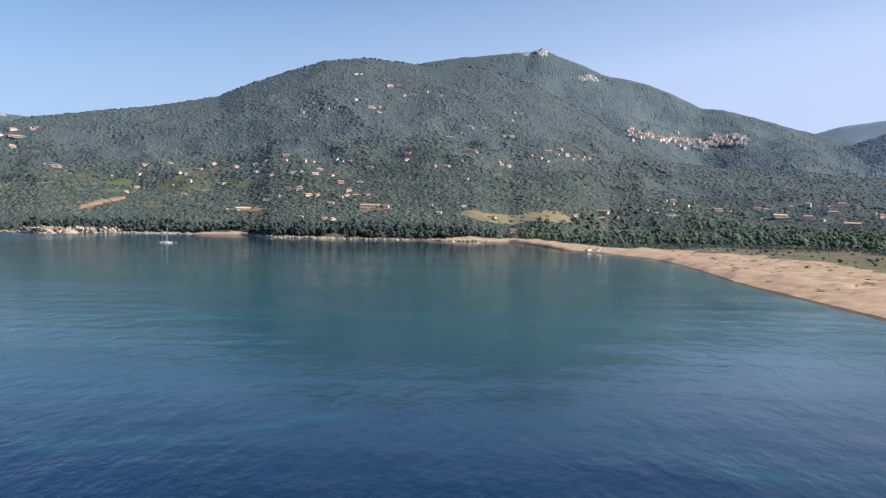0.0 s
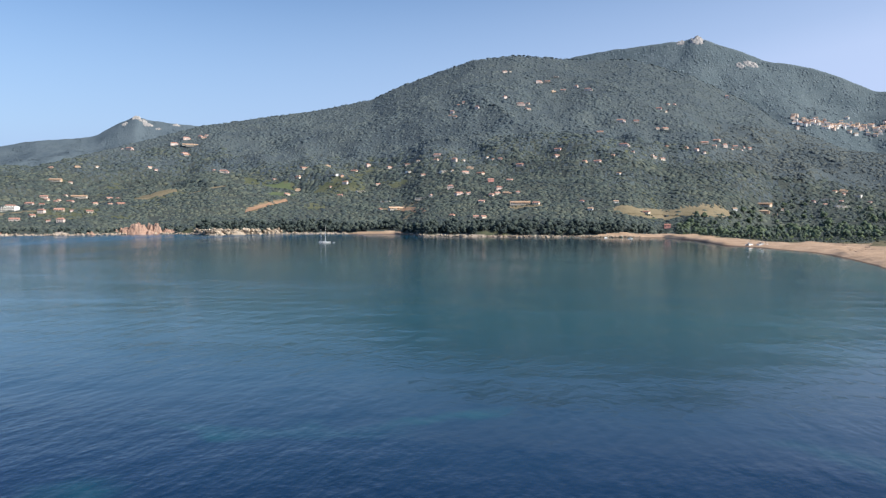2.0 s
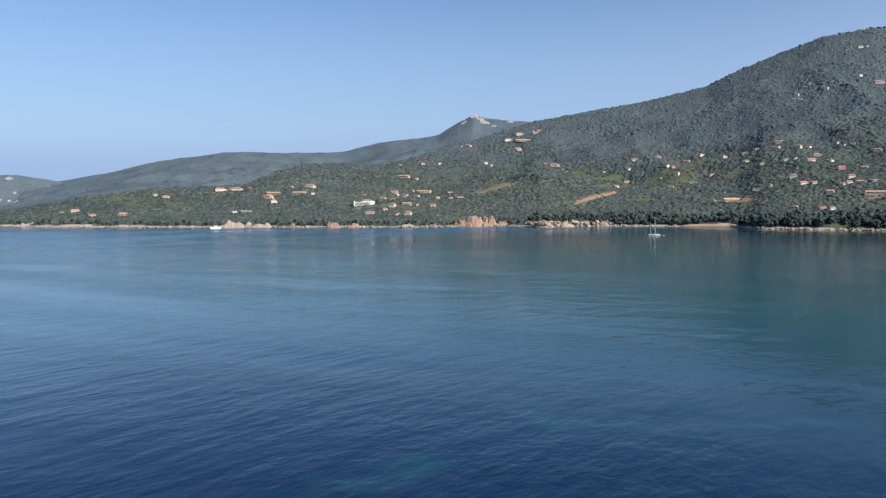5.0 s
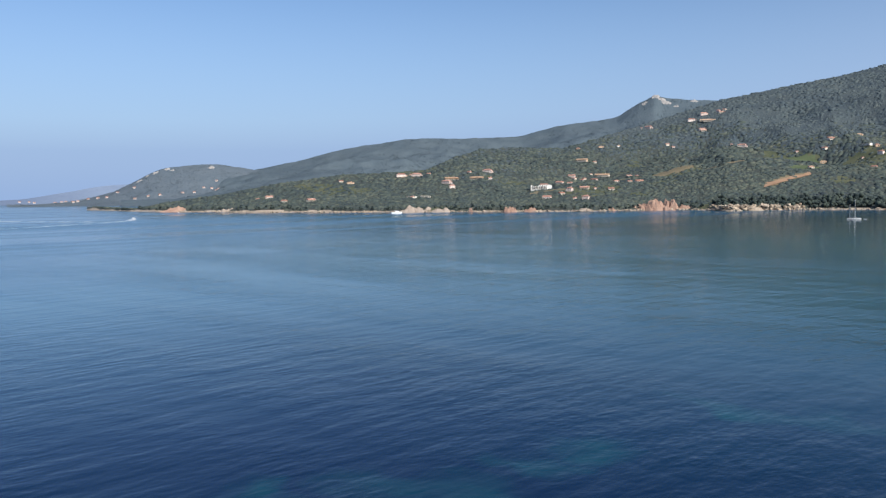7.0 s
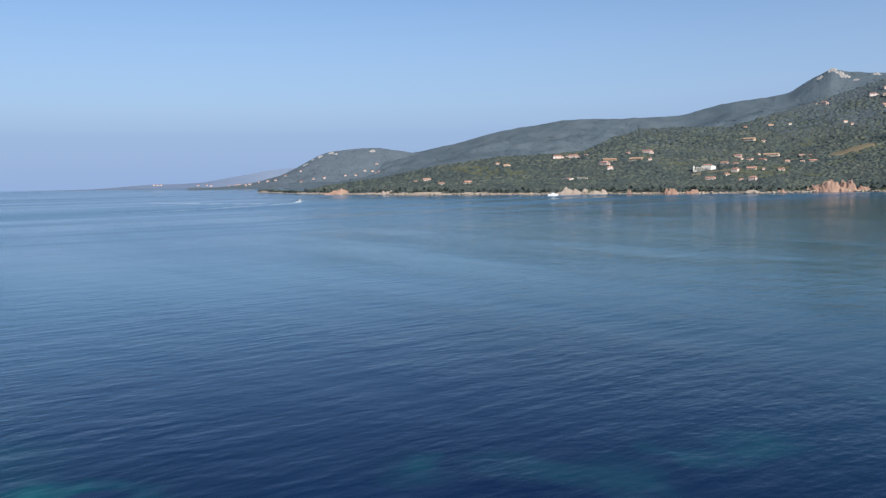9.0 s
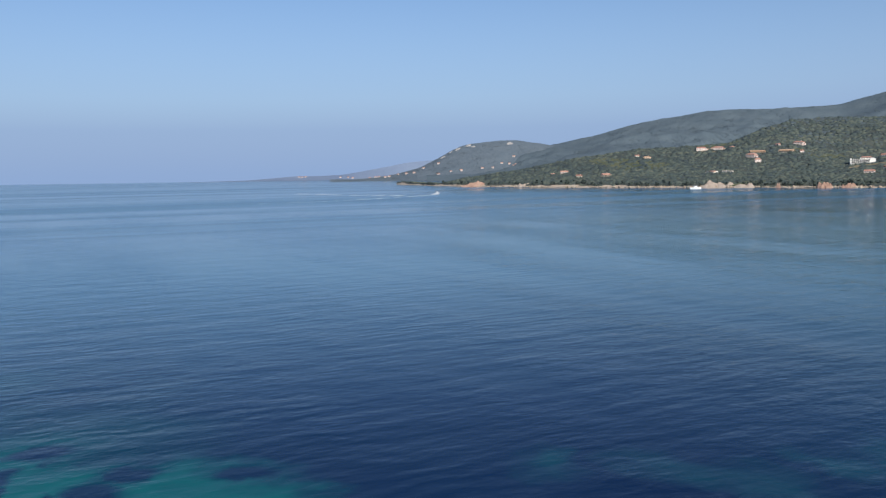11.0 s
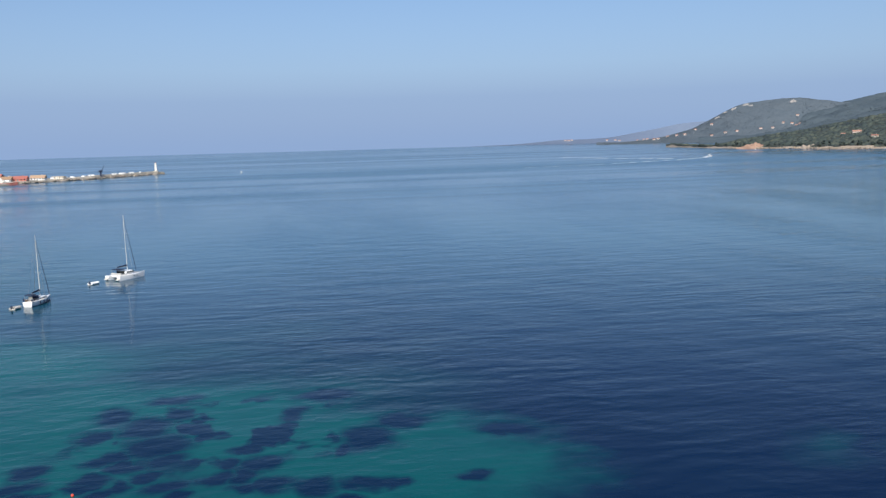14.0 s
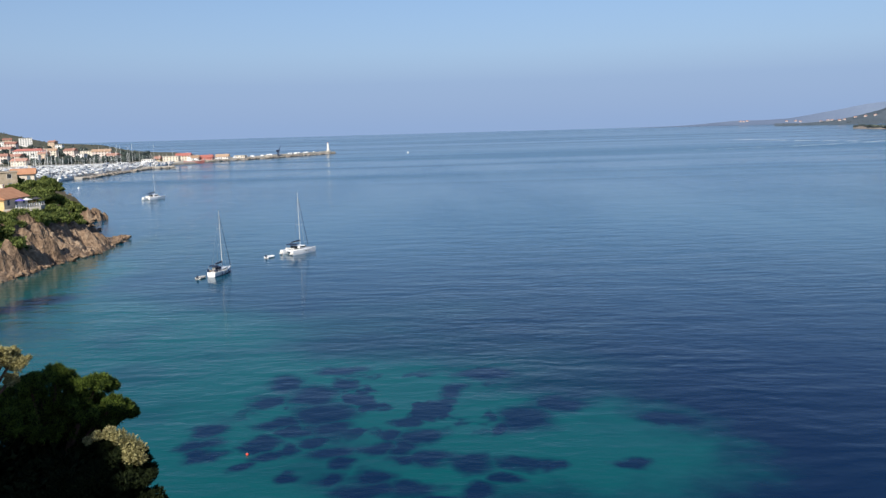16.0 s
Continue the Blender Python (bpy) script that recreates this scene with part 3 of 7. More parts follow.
Hn = Hn + dune * (1.7 * np.abs(fbm(Xn / 30, Yn / 24, 3, 2)) ** 1.3 + 0.1)


def ground_kind(b, r):
    w = r - along(b, SHORE, 1)
    x, y = r * np.sin(np.radians(b)), r * np.cos(np.radians(b))
    ws = along(b, SANDS, 1) * (1 + 0.16 * fbm(x / 40, y / 40, 3, 4))
    k = np.zeros(b.shape, dtype=int)
    k[w < np.where(b < -43, 12, 6) + 6 * fbm(x / 30, y / 30, 2, 8)] = 7
    k[(w < ws * along(b, GRASS, 1) + 12) & (ws > 60)] = 6
    k[(w < ws) & (ws > 5) ] = 4
    # wet edge; wider on the long beach, where it paints the berm's shaded face
    k[(w < 3.5 + 5.0 * (ws > 120)) & (ws > 5)] = 5
    for cb, cr, wb, wd, kind in CLEARINGS:
        q = ((b - cb) / wb) ** 2 + ((r - cr - (58 * (b - cb) if kind == 3 else 0)) / wd) ** 2
        k[q + 0.35 * fbm(x / 40, y / 40, 2, 6) < 1] = kind if kind != 3 else 1
    return k


mid = lambda a: 0.25 * (a[:-1, :-1] + a[1:, :-1] + a[1:, 1:] + a[:-1, 1:])
rng0 = np.random.default_rng(3)
bay_kind = ground_kind(mid(Bn), mid(Rn))
# haze-tinted ground takes over with height, and with distance in the valley
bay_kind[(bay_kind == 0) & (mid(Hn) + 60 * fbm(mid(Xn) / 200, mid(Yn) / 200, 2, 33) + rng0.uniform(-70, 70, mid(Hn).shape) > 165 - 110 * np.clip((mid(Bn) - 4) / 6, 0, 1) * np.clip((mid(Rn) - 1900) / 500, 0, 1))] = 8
glade = fbm(mid(Xn) / 160, mid(Yn) / 160, 3, 21)
bay_kind[(bay_kind == 0) & (glade > 0.62) & (mid(Bn) < 4) & (mid(Rn) < 2600)] = 9
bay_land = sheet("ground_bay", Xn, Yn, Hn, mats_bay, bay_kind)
tagged(bay_land, "wooded slopes and sandy beach round the bay", "ground", kind="structure")


def slope_at(b, el):
    """Distance at which the slope reaches that elevation angle as seen from the lookout."""
    r = np.arange(1400.0, 2600.0, 3.0)
    h = bay_height(np.repeat(b[:, None], len(r), 1), np.repeat(r[None], len(b), 0))
    return r[np.argmax(h >= EYE_Z + r[None] * np.tan(np.radians(el))[:, None], axis=1)]


def field_patch(name, corners, mat, label, lift=0.5, n=26):
    """A field laid over the slope between four corners given by bearing and elevation angle, with a wavering edge."""
    u, v = np.meshgrid(np.linspace(0, 1, n), np.linspace(0, 1, 9), indexing="ij")
    c = np.array(corners, float)
    b, el = [(1 - u) * ((1 - v) * c[0, k] + v * c[3, k]) + u * ((1 - v) * c[1, k] + v * c[2, k]) for k in (0, 1)]
    el = el + (1 - 4 * v * (1 - v)) * 0.03 * fbm(u * 6, v * 2, 2, c[0, 0])
    r = slope_at(b.ravel(), el.ravel()).reshape(b.shape)
    ob = sheet(name, r * np.sin(np.radians(b)), r * np.cos(np.radians(b)), bay_height(b, r) + lift, [mat])
    return tagged(ob, label, "field", kind="structure")


field_patch("field", ((-23.0, 0.06), (-20.25, 0.86), (-20.40, 0.96), (-22.9, 0.36)), M_EARTH, "bare reddish ploughed field among the woods", 1.2)
field_patch("dry_meadow", ((1.38, 0.06), (8.25, -0.18), (8.41, 0.24), (1.56, 0.44)), M_DRY, "dry straw-coloured meadow behind the beach", 0.8)
field_patch("building_site", ((-13.55, 0.30), (-11.37, 0.04), (-10.95, 0.38), (-13.18, 0.49)), M_EARTH, "bare earth terrace round a house on the slope", 1.0)


def far_range(name, tab, foot, crest, base, grain, seed, mat, label, db=0.15, n=46):
    b = np.arange(tab[0, 0], tab[-1, 0] + db, db)[:, None]
    r = np.linspace(foot, crest + (280 if crest < 4800 else 0), n)[None, :]
    b, r = b + 0 * r, r + 0 * b
    h = range_height(b, r, tab, foot, crest, base, grain, seed)
    h = h + np.clip((r - foot) / 200, 0, 1) * grain * 0.05 * fbm(r * np.sin(np.radians(b)) / 45, r * np.cos(np.radians(b)) / 45, 3, seed + 5)
    h = h + np.clip((r - foot) / 200, 0, 1) * (0.7 if crest < 4800 else 0.3) * fbm(r * np.sin(np.radians(b)) / 15, r * np.cos(np.radians(b)) / 15, 2, seed + 8)
    ob = sheet(name, r * np.sin(np.radians(b)), r * np.cos(np.radians(b)), h, [mat])
    return tagged(ob, label, "mountain", kind="structure")


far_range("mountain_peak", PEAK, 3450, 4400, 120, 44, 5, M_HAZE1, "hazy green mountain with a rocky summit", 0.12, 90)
far_range("mountain_east", EAST, 4000, 4650, 100, 14, 11, M_HAZE_EAST, "hazy blue-green ridge behind the valley")
far_range("mountain_spur", SPUR, 3600, 4200, 120, 20, 12, M_HAZE_SPUR, "wooded spur closing the valley, paled by painted haze")
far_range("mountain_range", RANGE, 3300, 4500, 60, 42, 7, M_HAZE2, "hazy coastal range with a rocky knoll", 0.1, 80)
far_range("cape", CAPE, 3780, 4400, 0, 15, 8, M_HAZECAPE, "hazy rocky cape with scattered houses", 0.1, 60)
far_range("far_coast", FAR, 4800, 4930, 0, 3, 8, M_HAZE3, "low far coast, paled by painted haze", 0.1, 24)


# ---- woods ----
ICO_T = (1 + 5 ** 0.5) / 2
ICO_V = np.array([(-1, ICO_T, 0), (1, ICO_T, 0), (-1, -ICO_T, 0), (1, -ICO_T, 0), (0, -1, ICO_T), (0, 1, ICO_T), (0, -1, -ICO_T), (0, 1, -ICO_T),
                  (ICO_T, 0, -1), (ICO_T, 0, 1), (-ICO_T, 0, -1), (-ICO_T, 0, 1)]) / (1 + ICO_T ** 2) ** 0.5
ICO_F = np.array([(0, 11, 5), (0, 5, 1), (0, 1, 7), (0, 7, 10), (0, 10, 11), (1, 5, 9), (5, 11, 4), (11, 10, 2), (10, 7, 6), (7, 1, 8),
                  (3, 9, 4), (3, 4, 2), (3, 2, 6), (3, 6, 8), (3, 8, 9), (4, 9, 5), (2, 4, 11), (6, 2, 10), (8, 6, 7), (9, 8, 1)])


def split_ico(v, f):
    v, cache, out = [tuple(p) for p in v], {}, []

    def midpoint(a, b):
        key = (min(a, b), max(a, b))
        if key not in cache:
            p = (np.array(v[a]) + np.array(v[b])) / 2
            v.append(tuple(p / np.linalg.norm(p)))
            cache[key] = len(v) - 1
        return cache[key]
    for a, b, c in f:
        ab, bc, ca = midpoint(a, b), midpoint(b, c), midpoint(c, a)
        out += [(a, ab, ca), (b, bc, ab), (c, ca, bc), (ab, bc, ca)]
    return np.array(v), np.array(out)


ICO2_V, ICO2_F = split_ico(ICO_V, ICO_F)


def clumps(name, x, y, z, rad, mat, rng, fine=False, tall=0.8, rough=0.28, dome=0.0, slope=None):
    """Leafy clumps of uneven outline, joined into one mesh of woods."""
    V, F = (ICO2_V, ICO2_F) if fine else (ICO_V, ICO_F)
    if dome:
        # crowns closed to the ground: the lower half becomes a skirt
        F = F[V[F].mean(1)[:, 2] > -0.45]
        V = V * 1.0
        V[V[:, 2] < -0.2, 2] = -dome
    n, k = len(x), len(V)
    turn = rng.uniform(0, 2 * np.pi, n)
    c, s = np.cos(turn)[:, None], np.sin(turn)[:, None]
    px, py, pz = V[None, :, 0] * c - V[None, :, 1] * s, V[None, :, 0] * s + V[None, :, 1] * c, np.repeat(V[None, :, 2], n, 0)
    jit = 1 + rng.uniform(-rough, rough, (n, k))
    w = rad[:, None] * jit
    dx, dy = px * w * rng.uniform(0.8, 1.25, (n, 1)), py * w * rng.uniform(0.8, 1.25, (n, 1))
    dz = (pz * tall + 0.35) * w
    if slope is not None:
        # the canopy follows the hillside
        dz = pz * tall * w + slope[0][:, None] * dx + slope[1][:, None] * dy
    P = np.stack([x[:, None] + dx, y[:, None] + dy, z[:, None] + dz], -1).reshape(-1, 3)
    faces = (F[None] + (np.arange(n) * k)[:, None, None]).reshape(-1, 3)
    ob = mesh_object(name, P, faces, [mat], smooth=True)
    return ob


def slope_of(fn, x, y, step=12.0):
    at = lambda px, py: fn(np.degrees(np.arctan2(px, py)), np.hypot(px, py))
    h = at(x, y)
    return (at(x + step, y) - h) / step, (at(x, y + step) - h) / step


rng = np.random.default_rng(7)
N = 135000
tb = rng.uniform(-65.6, 30, N)
ts_, td_ = along(tb, SHORE, 1), along(tb, CREST, 2)
tr = np.exp(rng.uniform(np.log(ts_), np.log(td_ + 60)))
# as many trees per degree as the slope is deep
keep = rng.uniform(0, 1, N) < np.log((td_ + 60) / ts_) / 1.15
kind = ground_kind(tb, tr)
w_in = tr - ts_
tx, ty = tr * np.sin(np.radians(tb)), tr * np.cos(np.radians(tb))
keep &= ((kind == 0) | ((kind == 1) & (rng.uniform(0, 1, N) < 0.12))) & (w_in > 8) & ~((tb > 6) & (w_in < along(tb, SANDS, 1) * along(tb, GRASS, 1) + 480 * np.clip((tb - 5) / 7, 0.08, 1)))
open_ground = fbm(tx / 160, ty / 160, 3, 21)
keep &= ~((open_ground > 0.58) & (rng.uniform(0, 1, N) < 0.55) & (tb < -6) & (tr < 2500))
for hb, hr, hw in ALL_SPOTS:
    hx, hy = hr * math.sin(radians(hb)), hr * math.cos(radians(hb))
    ux, uy = math.sin(radians(hb)), math.cos(radians(hb))
    du, dv = (tx - hx) * ux + (ty - hy) * uy, (tx - hx) * uy - (ty - hy) * ux
    keep &= ~((np.abs(dv) < hw * 0.5 + 2) & (du > -(7 + hw * 0.35) * (1.4 if hb > 6 else 1.0)) & (du < hw * 0.35 + 2))
tb, tr, tx, ty = tb[keep], tr[keep], tx[keep], ty[keep]
tz = bay_height(tb, tr)
grow = rng.uniform(0, 1, len(tr))
size = 0.00172 * np.clip(tr, 1500, 2700) * np.where(grow < 0.6, 0.55 + 0.7 * grow, np.where(grow < 0.93, 0.8 + 0.6 * grow, 1.5 + 4 * (grow - 0.93)))
size *= 1 + 0.22 * fbm(tx / 130, ty / 130, 2, 71)
spread = rng.uniform(0, 1, len(tr))
near = tr - along(tb, SHORE, 1) < np.where(tb < -26, 12 + 30 * spread, 30 + 90 * spread ** 1.5)
# crowns given the haze-tinted leaves, by height and valley distance
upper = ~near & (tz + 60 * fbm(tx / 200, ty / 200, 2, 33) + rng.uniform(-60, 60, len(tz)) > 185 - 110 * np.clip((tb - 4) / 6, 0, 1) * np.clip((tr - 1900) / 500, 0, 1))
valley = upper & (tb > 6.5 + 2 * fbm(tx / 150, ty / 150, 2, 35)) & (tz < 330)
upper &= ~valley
lower = ~near & ~upper & ~valley & (rng.uniform(0, 1, len(tz)) < 0.82)
woods = clumps("woods", tx[lower], ty[lower], tz[lower], size[lower] * 1.32, M_FOREST, rng, tall=0.42, rough=0.3, dome=0.6, slope=slope_of(bay_height, tx[lower], ty[lower]))
tagged(woods, "dense dark green maquis and oak woods on the slopes", "woods", kind="stuff")
high_woods = clumps("upland_woods", tx[upper], ty[upper], tz[upper], size[upper] * 1.04, M_FOREST_HAZED, rng, tall=0.38, rough=0.34, dome=0.6, slope=slope_of(bay_height, tx[upper], ty[upper]))
tagged(high_woods, "maquis high on the slopes, greyed by painted haze", "woods", kind="stuff")


valley_woods = clumps("valley_woods", tx[valley], ty[valley], tz[valley], size[valley] * 1.05, M_HAZE_VALLEY, rng, tall=0.42, rough=0.34, dome=0.6, slope=slope_of(bay_height, tx[valley], ty[valley]))
tagged(valley_woods, "maquis in the valley behind the beach, greyed by painted haze", "woods", kind="stuff")


def crowns(x, y, z, R, k, rng, high=1.0, lump=(0.32, 0.6)):
    """Each tree's crown as k uneven clumps heaped over its foot."""
    n = len(x)
    an, lift = rng.uniform(0, 2 * np.pi, (n, k)), rng.uniform(0.1, 1.0, (n, k))
    out = R[:, None] * 0.75 * np.sqrt(rng.uniform(0, 1, (n, k))) * (1.1 - 0.55 * lift)
    return ((x[:, None] + np.cos(an) * out).ravel(), (y[:, None] + np.sin(an) * out).ravel(),
            (z[:, None] + lift * R[:, None] * high * 1.15).ravel(), (R[:, None] * rng.uniform(*lump, (n, k))).ravel())


few = near & (rng.uniform(0, 1, len(tx)) < 0.62)
woods_near = clumps("shore_woods", *crowns(tx[few], ty[few], tz[few], rng.uniform(2.2, 8.0, few.sum()) * np.where(tb[few] < -26, 0.6, 1.0), 5, rng), M_SHOREWOOD, rng, False, 0.85, 0.3)
tagged(woods_near, "dark oak and pine trees along the shore", "woods", kind="stuff")
# scrub next to the sand, reeds, then taller trees over the valley floor
for name, n, mat, low, high, first, last, k, lab in (
        ("beach_scrub", 620, M_GROVEDARK, 1.3, 2.8, 0, 75, 6, "low dark green scrub behind the beach"),
        ("reeds", 300, M_REEDS, 1.3, 2.6, 20, 170, 6, "bright green reeds and shrubs behind the beach"),
        ("grove", 480, M_GROVE, 3.0, 8.0, 70, 950, 13, "bright green leafy trees on the valley floor"),
        ("dark_grove", 820, M_GROVEDARK, 2.5, 6.5, 70, 1000, 10, "dark green oaks on the valley floor")):
    gb = rng.uniform(5.2, 32, n)
    back = rng.uniform(0, 1, n) ** 1.2
    gr = along(gb, SHORE, 1) + along(gb, SANDS, 1) * along(gb, GRASS, 1) + 8 + (first + back * (last - first)) * np.clip((gb - 5) / 7, 0.12, 1)
    gx, gy = gr * np.sin(np.radians(gb)), gr * np.cos(np.radians(gb))
    open_spot = ground_kind(gb, gr) != 1
    for hb, hr, hw in ALL_SPOTS:
        open_spot &= ~((np.abs(gb - hb) * hr * 0.01745 < hw * 0.5 + 4) & (gr > hr - 40) & (gr < hr + 8))
    gb, gr, gx, gy, back = gb[open_spot], gr[open_spot], gx[open_spot], gy[open_spot], back[open_spot]
    tree_size = low + (high - low) * rng.uniform(0, 1, len(gb)) ** 1.5
    grove = clumps(name, *crowns(gx, gy, bay_height(gb, gr), tree_size, k, rng, 0.95, (0.26, 0.52)), mat, rng, False, 0.8, 0.4, 0.5)
    tagged(grove, lab, "woods", kind="stuff")
# weed and driftwood heaps left on the sand
n = 140
wb = rng.uniform(14, 30, n)
wr = along(wb, SHORE, 1) + along(wb, SANDS, 1) * rng.uniform(0.15, 0.95, n)
heaps_ = clumps("seaweed_heaps", wr * np.sin(np.radians(wb)), wr * np.cos(np.radians(wb)), bay_height(wb, wr) + 0.35, rng.uniform(0.6, 3.0, n), M_DRIFT, rng, False, 0.05, 0.45, 0.15)
tagged(heaps_, "dark dried seaweed heaps scattered over the sand", "seaweed", kind="stuff")
# low bushes in the dry grass
n = 90
lb = rng.uniform(14, 31, n)
lr = along(lb, SHORE, 1) + along(lb, SANDS, 1) * (1.02 + (along(lb, GRASS, 1) - 1.0) * rng.uniform(0, 1, n) ** 0.7)
bushes = clumps("grass_bushes", lr * np.sin(np.radians(lb)), lr * np.cos(np.radians(lb)), bay_height(lb, lr) + 0.4, rng.uniform(0.7, 2.4, n), M_GROVEDARK, rng, False, 0.5, 0.4)
tagged(bushes, "low dark bushes scattered in the dry beach grass", "bushes", kind="stuff")
# the mountain's woods
n = 9500
mb, mr = rng.uniform(-3, 29, n), 3460 + 930 * rng.uniform(0, 1, n)
mz = range_height(mb, mr, PEAK, 3450, 4400, 120, 44, 5)
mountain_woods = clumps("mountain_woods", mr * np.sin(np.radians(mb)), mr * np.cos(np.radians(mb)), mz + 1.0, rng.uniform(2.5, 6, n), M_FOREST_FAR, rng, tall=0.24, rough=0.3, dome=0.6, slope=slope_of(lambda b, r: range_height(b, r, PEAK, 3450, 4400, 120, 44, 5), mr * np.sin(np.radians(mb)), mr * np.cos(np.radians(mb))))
tagged(mountain_woods, "woods on the mountain behind, blued by painted haze", "woods", kind="stuff")
n = 2600
mb, mr = rng.uniform(22, 31, n), 3610 + 600 * rng.uniform(0, 1, n)
spur = lambda b, r: range_height(b, r, SPUR, 3600, 4200, 120, 20, 12)
mx_, my_ = mr * np.sin(np.radians(mb)), mr * np.cos(np.radians(mb))
spur_woods = clumps("spur_woods", mx_, my_, spur(mb, mr) + 1.0, rng.uniform(2.5, 6, n), M_HAZE_SPUR, rng, tall=0.24, rough=0.3, dome=0.6, slope=slope_of(spur, mx_, my_))
tagged(spur_woods, "woods on the valley spur, paled by painted haze", "woods", kind="stuff")
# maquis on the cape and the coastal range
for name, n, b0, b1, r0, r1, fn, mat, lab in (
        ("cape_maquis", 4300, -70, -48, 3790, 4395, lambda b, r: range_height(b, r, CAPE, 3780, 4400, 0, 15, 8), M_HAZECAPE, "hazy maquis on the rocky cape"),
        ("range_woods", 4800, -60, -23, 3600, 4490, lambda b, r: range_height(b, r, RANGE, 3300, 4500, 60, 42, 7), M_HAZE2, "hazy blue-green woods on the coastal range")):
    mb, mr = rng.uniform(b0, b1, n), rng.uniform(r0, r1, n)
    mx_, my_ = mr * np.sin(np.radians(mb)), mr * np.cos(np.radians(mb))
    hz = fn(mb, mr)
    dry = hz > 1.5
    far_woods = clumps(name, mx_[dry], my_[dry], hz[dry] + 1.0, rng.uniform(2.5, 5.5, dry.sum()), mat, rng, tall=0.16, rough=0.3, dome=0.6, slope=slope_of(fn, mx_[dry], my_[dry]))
    tagged(far_woods, lab, "woods", kind="stuff")


# ---- parts and simple forms ----
def part(name, bm, material, parent, label="", smooth=False):
    me = bpy.data.meshes.new(name)
    bmesh.ops.recalc_face_normals(bm, faces=bm.faces)
    for f in bm.faces:
        f.smooth = smooth
    bm.to_mesh(me)
    bm.free()
    me.materials.append(material)
    ob = new(name, me)
    ob.parent = parent
    if label:
        ob["label"] = label
    return ob


def again(ob, m):
    """One more piece on the same mesh under the same parent."""
    o = new(ob.name.split(".")[0], ob.data)
    o.parent = ob.parent
    o.matrix_basis = m
    return o


def box(bm, x0, x1, y0, y1, z0, z1, bevel=0.0):
    m = Matrix.LocRotScale(((x0 + x1) / 2, (y0 + y1) / 2, (z0 + z1) / 2), None, (abs(x1 - x0), abs(y1 - y0), abs(z1 - z0)))
    g = bmesh.ops.create_cube(bm, size=1.0, matrix=m)
    if bevel:
        es = {e for v in g["verts"] for e in v.link_edges}
        bmesh.ops.bevel(bm, geom=list(es), offset=bevel, segments=1, affect="EDGES", profile=0.5)
    return bm


def tube(bm, p, q, r0, r1=None, n=8):
    p, q = Vector(p), Vector(q)
    r1 = r0 if r1 is None else r1
    ax = (q - p).to_track_quat("Z", "Y").to_matrix()
    rings = []
    for c, r in ((p, r0), (q, r1)):
        rings.append([bm.verts.new(c + ax @ Vector((r * math.cos(2 * math.pi * i / n), r * math.sin(2 * math.pi * i / n), 0))) for i in range(n)])
    for i in range(n):
        bm.faces.new((rings[0][i], rings[0][(i + 1) % n], rings[1][(i + 1) % n], rings[1][i]))
    bm.faces.new(rings[0][::-1])
    bm.faces.new(rings[1])
    return bm


def shape(*boxes, bevel=0.0):
    bm = bmesh.new()
    for b in boxes:
        box(bm, *b, bevel=bevel)
    return bm


def gable(bm, x0, x1, y0, y1, z, rise, over=0.6, thick=0.25, hip=0.0):
    """A tiled roof of two slopes with eaves; hip pulls the ends of the ridge in."""
    x0, x1, y0, y1 = x0 - over, x1 + over, y0 - over, y1 + over
    ym = (y0 + y1) / 2
    low = [bm.verts.new(p) for p in ((x0, y0, z - thick), (x1, y0, z - thick), (x1, y1, z - thick), (x0, y1, z - thick))]
    eave = [bm.verts.new(p) for p in ((x0, y0, z), (x1, y0, z), (x1, y1, z), (x0, y1, z))]
    rid = [bm.verts.new((x0 + hip, ym, z + rise)), bm.verts.new((x1 - hip, ym, z + rise))]
    for i in range(4):
        bm.faces.new((low[i], low[(i + 1) % 4], eave[(i + 1) % 4], eave[i]))
    bm.faces.new(low[::-1])
    bm.faces.new((eave[0], eave[1], rid[1], rid[0]))
    bm.faces.new((eave[2], eave[3], rid[0], rid[1]))
    bm.faces.new((eave[1], eave[2], rid[1]))
    bm.faces.new((eave[3], eave[0], rid[0]))
    return bm


def root(name, m, label, category, group=""):
    e = new(name)
    e.matrix_basis = m
    return tagged(e, label, category, group)


M_CREAM = surface("cream_render", (0.66, 0.57, 0.45), (0.84, 0.76, 0.63), 0.3, 0.9, 0.1, 6, each=0.2)
M_WHITE = surface("white_render", (0.74, 0.71, 0.65), (0.89, 0.87, 0.82), 0.3, 0.9, 0.1, 6, each=0.2)
M_BEIGE = surface("beige_render", (0.6, 0.48, 0.42), (0.78, 0.67, 0.6), 0.3, 0.9, 0.1, 6, each=0.4)
M_OCHRE = surface("ochre_render", (0.5, 0.36, 0.25), (0.68, 0.52, 0.38), 0.3, 0.9, 0.1, 6, each=0.3)
M_PINK = surface("pink_render", (0.6, 0.26, 0.22), (0.75, 0.38, 0.32), 0.3, 0.9, 0.1, 6)
M_YELLOW = surface("yellow_render", (0.68, 0.48, 0.2), (0.82, 0.62, 0.3), 0.3, 0.9, 0.1, 6)
M_STONE = surface("stone_wall", (0.3, 0.24, 0.17), (0.52, 0.44, 0.33), 0.8, 0.95, 0.6, 5)
M_TILE = surface("terracotta_tiles", (0.34, 0.165, 0.12), (0.52, 0.29, 0.22), 0.6, 0.85, 0.5, 6, each=0.5)
M_TILE_ORANGE = surface("orange_tiles", (0.46, 0.2, 0.1), (0.66, 0.36, 0.21), 0.6, 0.85, 0.5, 6)
